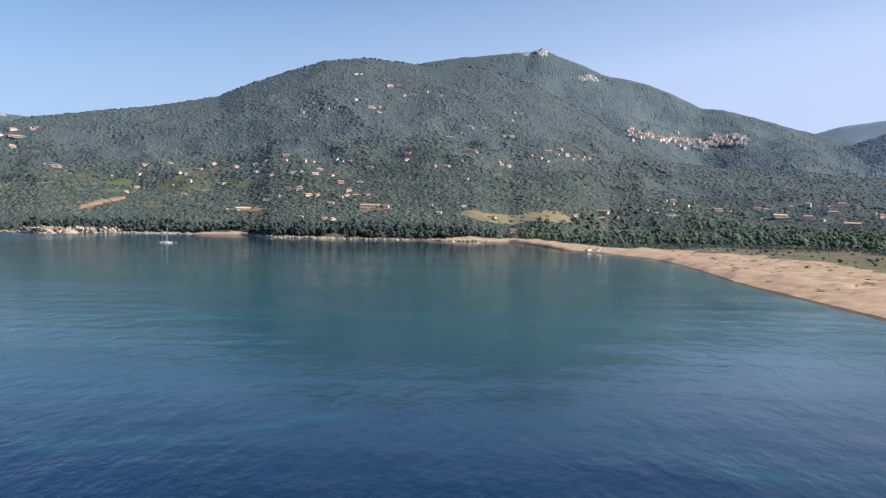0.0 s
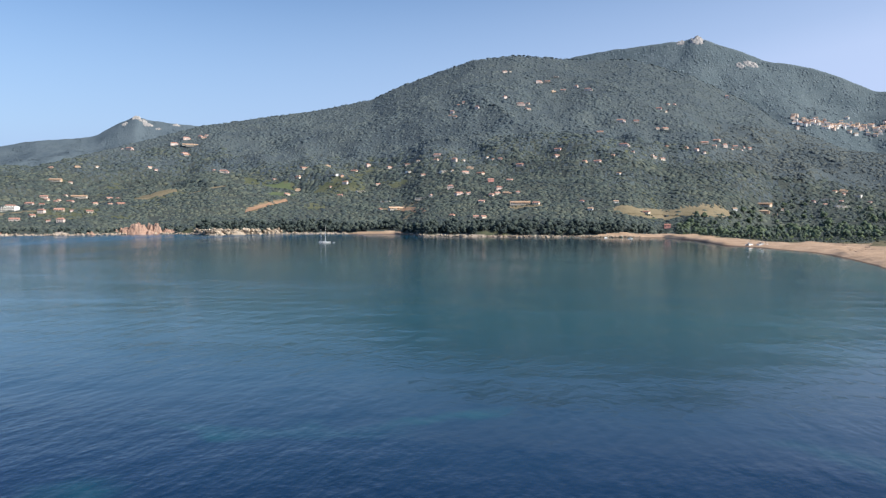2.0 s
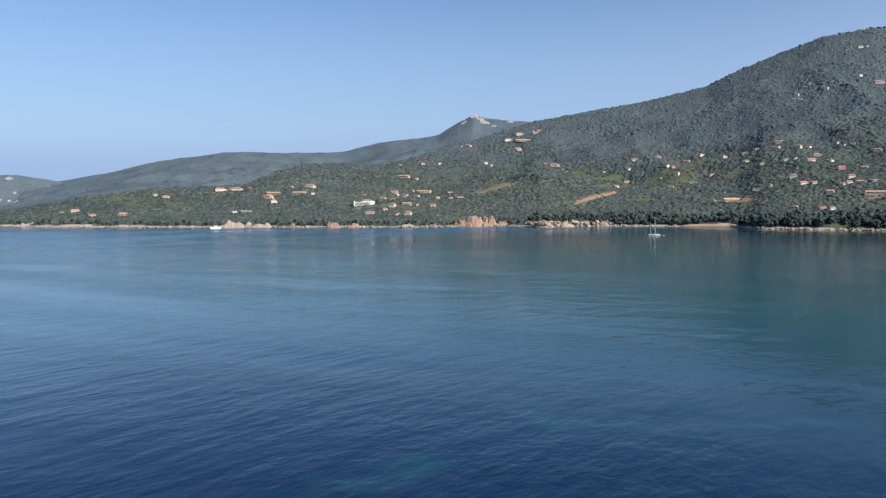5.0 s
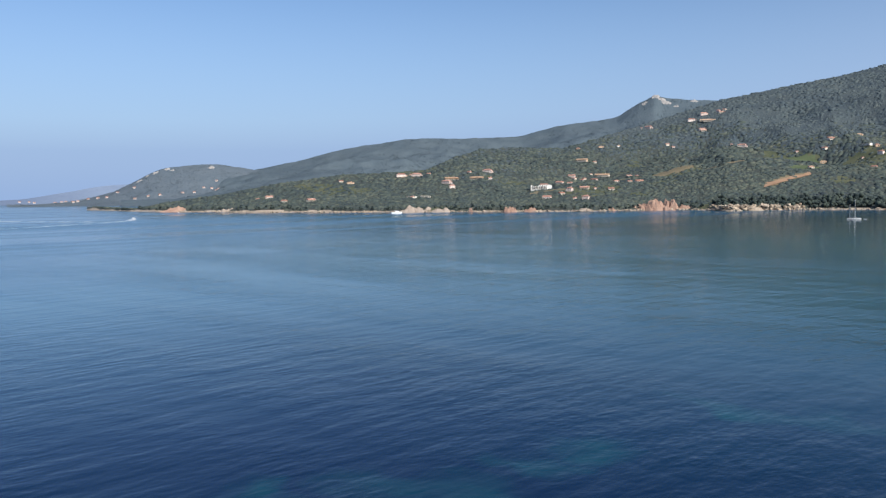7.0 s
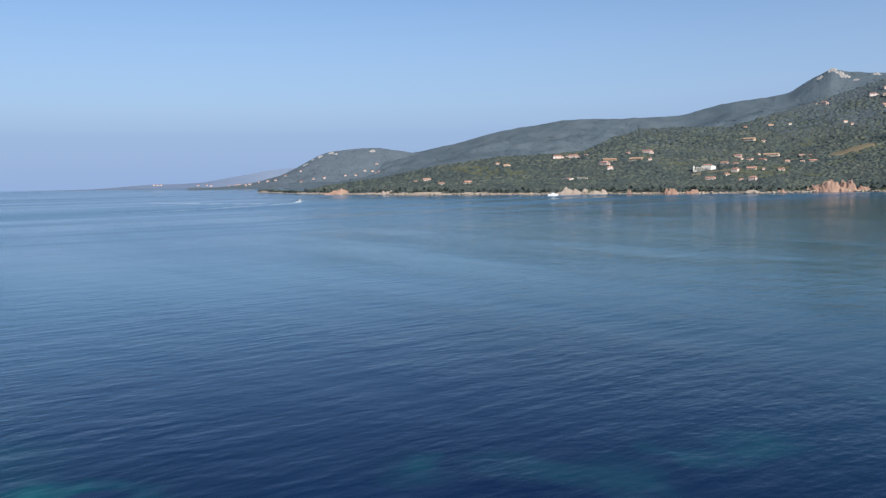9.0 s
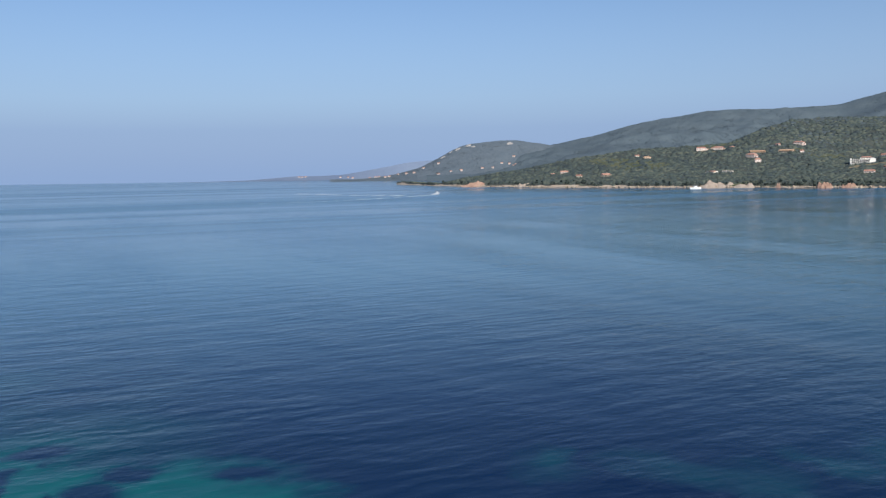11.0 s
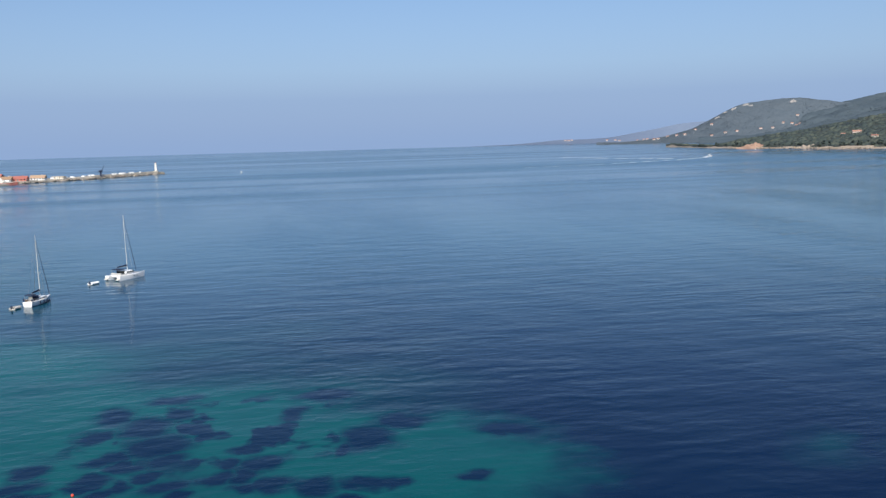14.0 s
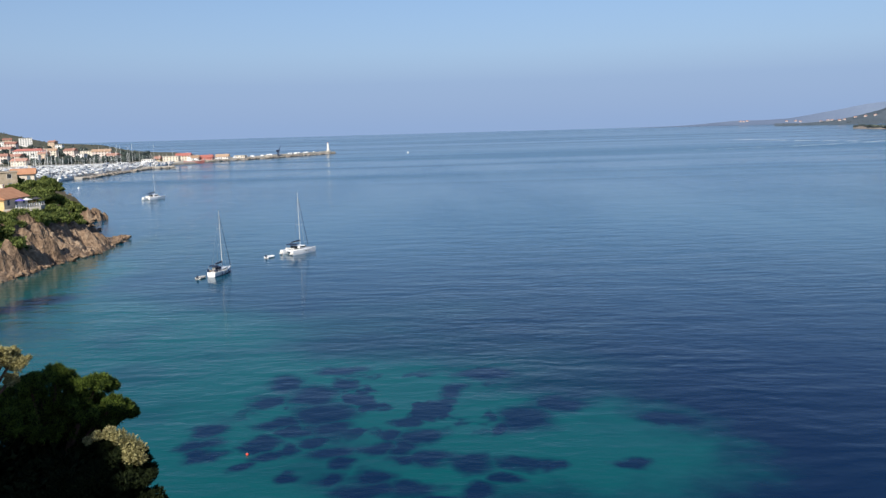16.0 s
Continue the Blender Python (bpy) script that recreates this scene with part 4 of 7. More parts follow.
M_TILE_PALE = surface("weathered_tiles", (0.38, 0.24, 0.15), (0.58, 0.4, 0.27), 0.6, 0.85, 0.5, 6, each=0.4)
M_GLASS = surface("dark_window", (0.02, 0.025, 0.03), (0.05, 0.06, 0.07), 0.5, 0.12, 0, 2, spec=0.6)
M_FRAME = surface("window_paint", (0.5, 0.47, 0.42), (0.7, 0.67, 0.6), 1.0, 0.6, 0, 4)
M_SHUTTER = surface("shutter_paint", (0.1, 0.14, 0.16), (0.2, 0.24, 0.26), 1.0, 0.7, 0.1, 4)
M_CONCRETE = surface("concrete", (0.36, 0.33, 0.28), (0.56, 0.52, 0.45), 0.2, 0.9, 0.3, 8)
M_RED = surface("red_sheet", (0.4, 0.12, 0.095), (0.58, 0.23, 0.18), 0.4, 0.6, 0.1, 5)


def window_unit(parent, x, y, z, w=1.3, h=1.5, mesh=None, plain=False):
    if plain:
        if mesh is None:
            f = part("window", shape((-w / 2, w / 2, -0.03, 0.05, 0, h)), M_GLASS, parent)
            f.matrix_basis = pose(x, y, z)
            return f, None
        return again(mesh[0], pose(x, y, z)), None
    if mesh is None:
        bm = shape((-w / 2 - 0.12, w / 2 + 0.12, -0.08, 0.1, -0.12, 0), (-w / 2 - 0.12, w / 2 + 0.12, -0.08, 0.1, h, h + 0.12),
                   (-w / 2 - 0.12, -w / 2, -0.08, 0.1, 0, h), (w / 2, w / 2 + 0.12, -0.08, 0.1, 0, h))
        f = part("window", bm, M_FRAME, parent)
        p = part("pane", shape((-w / 2, w / 2, -0.03, 0.05, 0, h)), M_GLASS, f)
        f.matrix_basis = pose(x, y, z)
        return f, p
    f = again(mesh[0], pose(x, y, z))
    p = again(mesh[1], Matrix.Identity(4))
    p.parent = f
    return f, p


GROUP = "houses on the wooded slopes"


def house(name, w, d, storeys, roof, wall_mat, roof_mat, label, category="house", annex=0.0, group="", porch=False, bays=0, low=3.0, windows=True):
    """A house on a plinth that reaches into the slope; its front looks along -y."""
    e = root(name, Matrix.Identity(4), label, category, group)
    hh = storeys * 2.9
    bm = shape((-w / 2, w / 2, -d / 2, d / 2, -low, hh))
    if roof == "gable":
        a = [bm.verts.new(p) for p in ((-w / 2, -d / 2, hh), (-w / 2, d / 2, hh), (-w / 2, 0, hh + d * 0.25))]
        b = [bm.verts.new(p) for p in ((w / 2, -d / 2, hh), (w / 2, d / 2, hh), (w / 2, 0, hh + d * 0.25))]
        bm.faces.new(a)
        bm.faces.new(b)
    if annex:
        box(bm, w / 2, w / 2 + annex, -d * 0.3, d * 0.35, -low, 2.7)
    part("wall", bm, wall_mat, e)
    if roof == "flat":
        bm = shape((-w / 2 - 0.3, w / 2 + 0.3, -d / 2 - 0.3, d / 2 + 0.3, hh, hh + 0.35))
    else:
        bm = gable(bmesh.new(), -w / 2, w / 2, -d / 2, d / 2, hh + 0.05, d * 0.28, 0.7, 0.25, 0.0 if roof == "gable" else d * 0.45)
    part("roof", bm, roof_mat, e)
    if annex:
        part("annex_roof", gable(bmesh.new(), w / 2, w / 2 + annex, -d * 0.3, d * 0.35, 2.72, d * 0.12, 0.4, 0.2), roof_mat, e)
    n = bays or max(2, int(w // 4))
    mesh = None
    for s in range(storeys if windows else 0):
        for i in range(n):
            x = -w / 2 + w * (i + 0.5) / n
            if s == 0 and i == n // 2:
                continue
            u = window_unit(e, x, -d / 2 - 0.02, 0.95 + s * 2.9, mesh=mesh, plain=name != "house" or group == GROUP)
            mesh = mesh or u
    x = -w / 2 + w * (n // 2 + 0.5) / n
    part("door", shape((x - 0.6, x + 0.6, -d / 2 - 0.1, -d / 2 + 0.06, 0.05, 2.15)), M_SHUTTER, e)
    if roof != "flat":
        part("chimney", shape((w * 0.22, w * 0.22 + 0.8, 0.3, 1.1, hh, hh + d * 0.28 + 0.9), (w * 0.22 - 0.1, w * 0.22 + 0.9, 0.2, 1.2, hh + d * 0.28 + 0.9, hh + d * 0.28 + 1.1)), wall_mat, e)
    if porch:
        part("terrace", shape((-w / 2 - 1, w / 2 + 1, -d / 2 - 4.5, -d / 2, -low, 0.0)), M_CONCRETE, e, "pale paved terrace")
        post = part("porch_post", shape((-0.15, 0.15, -0.15, 0.15, 0, 2.5)), wall_mat, e)
        post.matrix_basis = pose(-w / 2 + 0.2, -d / 2 - 3.25, 0)
        for i in range(1, min(n, 5) + 1):
            again(post, pose(-w / 2 + 0.2 + (w - 0.4) * i / min(n, 5), -d / 2 - 3.25, 0))
        part("porch_roof", shape((-w / 2, w / 2, -d / 2 - 3.6, -d / 2, 2.5, 2.7)), roof_mat, e)
    return e


villas = [
    (9, house("house", 9, 7, 1, "gable", M_BEIGE, M_TILE, "small beige cottage with a terracotta tile roof", group=GROUP)),
    (12, house("house", 12, 8, 1, "gable", M_CREAM, M_TILE, "cream villa with terracotta roof among trees", group=GROUP)),
    (14, house("house", 13, 9, 2, "hip", M_BEIGE, M_TILE, "two-storey beige villa with a hipped tile roof", group=GROUP)),
    (16, house("house", 15, 8, 1, "hip", M_OCHRE, M_TILE_PALE, "ochre villa with weathered tile roof", annex=3, group=GROUP)),
    (18, house("house", 17, 9, 1, "gable", M_BEIGE, M_TILE, "low beige stone house with terracotta roof", group=GROUP)),
    (20, house("house", 19, 9, 1, "gable", M_CREAM, M_TILE, "long cream villa with porch and tile roof", porch=True, group=GROUP)),
    (23, house("house", 22, 9, 1, "flat", M_WHITE, M_CONCRETE, "low white modern villa with a flat roof", porch=True, group=GROUP)),
    (26, house("house", 24, 10, 2, "hip", M_BEIGE, M_TILE, "wide two-storey beige villa on the slope", annex=4, group=GROUP)),
    (32, house("house", 30, 9, 1, "gable", M_OCHRE, M_TILE_PALE, "long low ochre house with weathered roof", porch=True, group=GROUP)),
    (40, house("house", 38, 10, 1, "gable", M_CREAM, M_TILE_PALE, "very long low villa with tiled porch", porch=True, group=GROUP)),
]
used = set()
rh = random.Random(5)
HOTEL = (-36.88, on_slope(-36.88, 1861.0))
PINKS = ((-6.83, on_slope(-6.83, 1918.0)), (4.65, on_slope(4.65, 1511.0)))
for hb, hr, hw in HOUSE_SPOTS:
    if round(hb, 2) in (HOTEL[0], PINKS[0][0], PINKS[1][0]):
        continue
    want = min(hw, 40) * (0.82 if hb > 6 else 0.92)
    best = sorted(range(len(villas)), key=lambda i: abs(villas[i][0] - want))[:2]
    i = best[0] if rh.random() < 0.7 else best[1]
    z = float(bay_height(np.array([hb]), np.array([hr]))[0])
    m = pose(hr * math.sin(radians(hb)), hr * math.cos(radians(hb)), z + (1.2 if hb > 6 else 0.2), 0, 0, -hb + rh.uniform(-45, 45)) @ Matrix.Scale(1.08 if hb > 6 else 0.98, 4)
    if i in used:
        copy_thing(villas[i][1], m)
    else:
        used.add(i)
        villas[i][1].matrix_basis = m
    if rh.random() < (0.8 if hb > 6 else 0.42) and 0 in used and 1 in used:
        # a neighbour or outbuilding beside it
        nb = hb + rh.choice((-1, 1)) * math.degrees((hw * 0.55 + rh.uniform(6, 15)) / hr)
        nr = hr + rh.uniform(-16, 16)
        z = float(bay_height(np.array([nb]), np.array([nr]))[0])
        copy_thing(villas[rh.randrange(2)][1], pose(nr * math.sin(radians(nb)), nr * math.cos(radians(nb)), z + 0.6, 0, 0, -nb + rh.uniform(-60, 60)) @ Matrix.Scale(rh.uniform(0.65, 0.95), 4))
for k, (hb, hr) in enumerate(PINKS):
    e = house("house", 17 - k * 3, 9, 2, "gable", M_PINK, M_TILE, "pink two-storey house with terracotta roof", group=GROUP, bays=4)
    z = float(bay_height(np.array([hb]), np.array([float(hr)]))[0])
    e.matrix_basis = pose(hr * math.sin(radians(hb)), hr * math.cos(radians(hb)), z + 0.6, 0, 0, -hb + 8) @ Matrix.Scale(0.75, 4)


cottages = [house("house", 10, 7, 1, "gable", M_BEIGE, M_TILE, "small beige house half hidden by trees", group=GROUP, windows=False),
            house("house", 11, 8, 1, "hip", M_OCHRE, M_TILE, "small ochre house with terracotta roof among trees", group=GROUP, windows=False),
            house("house", 9, 7, 1, "gable", M_WHITE, M_TILE_PALE, "little white house with weathered roof among trees", group=GROUP, windows=False)]
stood = set()
for sb_, sr_ in SMALL_SPOTS:
    i = rh.randrange(3)
    z = float(bay_height(np.array([sb_]), np.array([sr_]))[0])
    m = pose(sr_ * math.sin(radians(sb_)), sr_ * math.cos(radians(sb_)), z - 0.2, 0, 0, -sb_ + rh.uniform(-50, 50)) @ Matrix.Scale(rh.uniform(0.75, 1.0), 4)
    if i in stood:
        copy_thing(cottages[i], m)
    else:
        stood.add(i)
        cottages[i].matrix_basis = m
# garden shrubs in front of and beside the houses
spots = []
for hb, hr, hw in ALL_SPOTS:
    for k in range(int(5 + hw * 0.3)):
        side, out = rh.uniform(-0.75, 0.75) * hw, -rh.uniform(0.35, 0.6) * min(hw, 24) - rh.uniform(2, 7)
        if abs(side) > hw * 0.5:
            out += rh.uniform(0, 10)
        gr_ = hr + out
        spots.append((hb + math.degrees(side / hr), gr_, rh.uniform(0.9, 2.0)))
spots = np.array(spots)
gsx, gsy = spots[:, 1] * np.sin(np.radians(spots[:, 0])), spots[:, 1] * np.cos(np.radians(spots[:, 0]))
shrubs = clumps("garden_shrubs", gsx, gsy, bay_height(spots[:, 0], spots[:, 1]) + 0.2, spots[:, 2], M_FOREST, rng, tall=0.9, rough=0.35)
tagged(shrubs, "dark garden shrubs round the houses on the slopes", "shrubs", kind="stuff")


def hotel():
    e = root("hotel", Matrix.Identity(4), "white stepped hotel with long balconies above the shore", "hotel")
    part("wall", shape((-26, 12, -6, 6, -5, 8.8), (-8, 20, -5, 8, 8.8, 11.5), (12, 24, -4, 7, -5, 10)), M_WHITE, e)
    part("roof", gable(bmesh.new(), -6, 16, -4, 8, 12.55, 2.2, 0.5, 0.2, 3), M_TILE, e)
    first = None
    for s in range(3):
        b = part("balcony", shape((-26, 12, -8, -6, 0.2 + s * 3.1, 0.4 + s * 3.1), (-26, 12, -8.1, -7.95, 0.4 + s * 3.1, 0.85 + s * 3.1)), M_WHITE, e)
        for i in range(9):
            first2 = window_unit(e, -24 + i * 4.2, -6.02, 0.5 + s * 3.1, 3.0, 2.2, first)
            first = first or first2
    for i in range(4):
        window_unit(e, -5 + i * 5.5, -5.02, 10, 2.2, 2.1, first)
    part("stair_tower", shape((-29, -26, -6, 2, -5, 11)), M_WHITE, e)
    return e


z = float(bay_height(np.array([HOTEL[0]]), np.array([float(HOTEL[1])]))[0])
hotel().matrix_basis = pose(HOTEL[1] * math.sin(radians(HOTEL[0])), HOTEL[1] * math.cos(radians(HOTEL[0])), z + 0.8, 0, 0, -HOTEL[0] + 6) @ Matrix.Scale(0.85, 4)

# the hill village: tall old houses stacked along the flank
VGROUP = "houses of the hill village"
M_PALEPINK = surface("pale_pink_render", (0.6, 0.47, 0.4), (0.8, 0.69, 0.61), 0.3, 0.9, 0.1, 6, each=0.3)
old = [house("village_house", 11, 9, 3, "gable", M_PALEPINK, M_TILE_PALE, "tall pale pink village house with tile roof", group=VGROUP, bays=3, low=5, windows=False),
       house("village_house", 15, 10, 2, "gable", M_WHITE, M_TILE_PALE, "low white village house with weathered roof", group=VGROUP, bays=3, low=5, windows=False),
       house("village_house", 10, 9, 3, "hip", M_WHITE, M_TILE, "narrow white three-storey village house", group=VGROUP, bays=2, low=5, windows=False),
       house("village_house", 16, 11, 2, "gable", M_PALEPINK, M_TILE_PALE, "broad pale pink village house with tile roof", group=VGROUP, bays=5, low=5, windows=False)]
VILLAGE = table("11.9 3975, 12.7 3960, 13.8 3990, 14.6 4020, 15.4 4085, 16.3 4110, 17.3 4150, 18.3 4140, 19.1 4125")
placed = set()
for i in range(118):
    vb = 12.0 + 7.4 * ((i + rh.random()) / 118)
    vr = along(np.array([vb]), VILLAGE, 1)[0] + rh.gauss(0, 22) - (rh.random() * 55 if vb > 15.5 else 0)
    z = float(range_height(np.array([vb]), np.array([vr]), PEAK, 3450, 4400, 120, 44, 5)[0])
    k = rh.randrange(4)
    m = pose(vr * math.sin(radians(vb)), vr * math.cos(radians(vb)), z + 3, 0, 0, -vb + rh.uniform(-30, 30))
    if k in placed:
        copy_thing(old[k], m)
    else:
        placed.add(k)
        old[k].matrix_basis = m

# small white houses on the far cape
CGROUP = "houses on the far cape"
for i, (cb, cr) in enumerate(((-58.5, 4088), (-59.0, 4096), (-58.06, 4076), (-57.65, 4056), (-59.6, 4048), (-60.3, 4040), (-61.7, 4040), (-62.4, 4032),
                              (-63.2, 4240), (-67.77, 4392), (-67.4, 4380), (-67.17, 4376), (-66.77, 4108), (-66.5, 4120), (-65.91, 4172), (-65.34, 4132), (-64.84, 4120), (-64.2, 4236), (-63.2, 4004), (-61.92, 3920), (-57.87, 4064), (-58.22, 4060), (-55.2, 4264), (-53.9, 4272), (-56.3, 4156), (-58.2, 4176), (-53.8, 4380), (-52.6, 4370), (-52.0, 4360))):
    z = float(range_height(np.array([cb]), np.array([float(cr)]), CAPE, 3780, 4400, 0, 15, 8)[0])
    m = pose(cr * math.sin(radians(cb)), cr * math.cos(radians(cb)), z + 1.0, 0, 0, -cb + rh.uniform(-25, 25))
    if i == 0:
        cape_house = house("cape_house", 11, 8, 1, "gable", M_BEIGE, M_TILE, "beige house with tile roof on the cape", group=CGROUP, bays=4, low=8)
        cape_house.matrix_basis = m
    else:
        copy_thing(cape_house, m)
for fb, fr in ((-72.4, 4908), (-72.2, 4904), (-72.0, 4908), (-69.71, 4856), (-69.2, 4850), (-68.92, 4836)):
    z = float(range_height(np.array([fb]), np.array([float(fr)]), FAR, 4800, 4930, 0, 3, 8)[0])
    copy_thing(cape_house, pose(fr * math.sin(radians(fb)), fr * math.cos(radians(fb)), z + 0.8, 0, 0, -fb + rh.uniform(-25, 25)))


# ---- boats ----
M_GEL = surface("white_gelcoat", (0.88, 0.88, 0.87), (0.94, 0.94, 0.93), 0.4, 0.25, 0, 4, spec=0.5)
M_MOORED = surface("weathered_gelcoat", (0.84, 0.81, 0.76), (0.97, 0.96, 0.93), 0.3, 0.35, 0, 4, each=0.5, spec=0.5)
M_DECK = surface("cream_deck", (0.68, 0.65, 0.58), (0.83, 0.8, 0.74), 1.0, 0.7, 0.1, 6)
M_NAVY = surface("navy_canvas", (0.012, 0.02, 0.05), (0.03, 0.045, 0.09), 2.0, 0.9, 0.2, 6)
M_ALU = surface("grey_aluminium", (0.45, 0.45, 0.44), (0.6, 0.6, 0.58), 2.0, 0.4, 0, 5, metal=0.6)
M_MAST = surface("pale_mast", (0.6, 0.6, 0.58), (0.75, 0.75, 0.72), 2.0, 0.4, 0, 5)
M_WIRE = surface("steel_wire", (0.3, 0.3, 0.3), (0.4, 0.4, 0.4), 2.0, 0.4, 0, 5, metal=0.8)
M_RUBBER = surface("grey_inflatable", (0.3, 0.3, 0.3), (0.5, 0.5, 0.48), 2.0, 0.7, 0, 5)
M_ORANGE = surface("orange_plastic", (0.62, 0.06, 0.04), (0.78, 0.11, 0.07), 2.0, 0.5, 0, 5)
M_BOTTOM = surface("antifouling_paint", (0.02, 0.03, 0.07), (0.04, 0.05, 0.1), 2.0, 0.6, 0, 5)
M_WOODBOX = surface("varnished_wood", (0.16, 0.08, 0.035), (0.32, 0.18, 0.085), 3.0, 0.5, 0.1, 6)
M_FOAM = surface("foam", (0.7, 0.74, 0.76), (0.85, 0.87, 0.88), 0.5, 0.8, 0.3, 6)


def hull_mesh(L, B, free, draft, fine=0.6, sheer=0.15, n=13, stern=0.75):
    """A boat's hull, bow along +y, waterline at z 0."""
    bm = bmesh.new()
    rows = []
    for i in range(n):
        t = i / (n - 1)
        half = B / 2 * (stern + (1 - stern) * min(1, t / 0.4)) * (1 - max(0, (t - 0.4) / 0.6) ** (1 / fine)) + 0.03
        zt = free * (1 + sheer * (2 * t - 0.8) ** 2)
        zb = -draft * (1 - max(0, t - 0.75) / 0.25 * 0.9)
        y = -L / 2 + L * t
        rake = 0.04 * L * t ** 4
        rows.append([bm.verts.new(p) for p in ((-half, y + rake, zt), (-half * 0.93, y + rake * 0.5, zt * 0.4), (-half * 0.72, y, zb * 0.5), (0, y, zb),
                                               (half * 0.72, y, zb * 0.5), (half * 0.93, y + rake * 0.5, zt * 0.4), (half, y + rake, zt))])
    for a, b in zip(rows, rows[1:]):
        for i in range(6):
            bm.faces.new((a[i], a[i + 1], b[i + 1], b[i]))
        bm.faces.new((a[6], a[0], b[0], b[6]))
    bm.faces.new(rows[0])
    bm.faces.new(rows[-1][::-1])
    return bm


def rig(e, y, foot, top, bow, stern, beam, boom, cover=M_NAVY, furled=M_NAVY, thick=0.085):
    """Mast with spreaders, boom under a sail cover, furled headsail and wires."""
    mast = part("mast", tube(bmesh.new(), (0, y, foot), (0, y - 0.15, top), thick, thick * 0.65, 10), M_MAST, e)
    for k in (0.4, 0.68):
        zz = foot + (top - foot) * k
        part("spreader", tube(bmesh.new(), (-beam * 0.28, y - 0.1, zz), (beam * 0.28, y - 0.1, zz), 0.035, None, 6), M_ALU, mast)
    part("boom", tube(bmesh.new(), (0, y - 0.1, foot + 1.3), (0, y - boom, foot + 1.35), 0.09, None, 8), M_ALU, e)
    bm = bmesh.new()
    tube(bm, (0, y - 0.2, foot + 1.6), (0, y - boom * 0.95, foot + 1.48), 0.2, 0.13, 8)
    part("sail_cover", bm, cover, e, "dark blue sail cover")
    part("furled_sail", tube(bmesh.new(), (0, bow, foot * 0.55 + 0.6), (0, y + 0.1, foot + (top - foot) * 0.9), 0.085, 0.04, 6), furled, e, "dark furled headsail")
    for x in (-1, 1):
        part("shroud", tube(bmesh.new(), (x * beam * 0.45, y - 0.3, foot * 0.8), (0, y - 0.12, foot + (top - foot) * 0.93), 0.025, None, 4), M_WIRE, e)
    if stern is not None:
        part("backstay", tube(bmesh.new(), (0, stern, foot * 0.8), (0, y - 0.15, top), 0.02, None, 4), M_WIRE, e)


def catamaran(m, label, group="", L=11.6, top=18.0):
    e = root("catamaran", m, label, "boat", group)
    s = L / 11.6
    for x in (-2.5, 2.5):
        bm = hull_mesh(L, 1.7 * s, 1.42 * s, 0.5, 0.6, 0.2, 13, 0.85)
        bmesh.ops.translate(bm, verts=bm.verts, vec=(x * s, 0, 0))
        h = part("hull", bm, M_GEL, e, smooth=False)
        bm = shape((x * s - 0.5, x * s + 0.5, -L / 2 - 0.7, -L / 2 + 0.2, 0.25, 0.45), (x * s - 0.45, x * s + 0.45, -L / 2 - 0.2, -L / 2 + 0.5, 0.45, 0.9))
        part("stern_step", bm, M_DECK, h)
        sx = x * s + (0.87 * s if x > 0 else -0.87 * s)
        for y in (0.5, 1.7):
            part("hull_window", shape((sx - 0.05, sx + 0.02, y * s - 0.28, y * s + 0.28, 0.9 * s, 1.06 * s)), M_GLASS, h)
    part("bridge_deck", shape((-2.6 * s, 2.6 * s, -4.2 * s, 2.4 * s, 0.85 * s, 1.6 * s), bevel=0.08), M_GEL, e)
    bm = shape((-2.2 * s, 2.2 * s, -2.2 * s, 1.8 * s, 1.75 * s, 2.75 * s), bevel=0.35)
    part("cabin", bm, M_GEL, e)
    for x in (-1.25, 0.0, 1.25):
        part("front_window", shape((x * s - 0.5, x * s + 0.5, 1.75 * s, 1.86 * s, 2.1 * s, 2.6 * s)), M_GLASS, e)
    for x in (-2.23, 2.23):
        part("side_window", shape((x * s - 0.03, x * s + 0.03, -1.6 * s, 1.2 * s, 2.1 * s, 2.58 * s)), M_GLASS, e)
    # dark door glass, added to stand in for the cockpit's shade as well
    part("saloon_door", shape((-1.7 * s, 1.7 * s, -2.26 * s, -2.18 * s, 1.85 * s, 2.65 * s)), M_GLASS, e)
    part("cockpit_seat", shape((-2.0 * s, 2.0 * s, -4.4 * s, -3.8 * s, 1.82 * s, 2.2 * s)), M_DECK, e)
    part("bimini", shape((-1.9 * s, 1.9 * s, -4.3 * s, -1.7 * s, 3.25 * s, 3.5 * s), bevel=0.08), M_NAVY, e, "dark blue canvas bimini")
    for x in (-1.8, 1.8):
        for y in (-4.2, -2.1):
            part("bimini_post", tube(bmesh.new(), (x * s, y * s, 1.6 * s), (x * s, y * s, 3.4 * s), 0.03, None, 6), M_ALU, e)
    part("crossbeam", tube(bmesh.new(), (-2.5 * s, 4.9 * s, 1.4 * s), (2.5 * s, 4.9 * s, 1.4 * s), 0.1, None, 8), M_ALU, e)
    part("trampoline", shape((-1.7 * s, 1.7 * s, 2.4 * s, 4.85 * s, 1.38 * s, 1.41 * s)), M_RUBBER, e)
    for x in (-3.2, 3.2):
        for y in (-3.5, -1, 1.5, 4.0):
            part("rail_post", tube(bmesh.new(), (x * s, y * s, 1.5 * s), (x * s, y * s, 2.15 * s), 0.02, None, 5), M_ALU, e)
        part("rail_wire", tube(bmesh.new(), (x * s, -3.5 * s, 2.13 * s), (x * s, 4.0 * s, 2.13 * s), 0.012, None, 4), M_WIRE, e)
    rig(e, 0.9 * s, 2.4 * s, top, 4.9 * s, None, 6.0 * s, 4.6 * s)
    return e


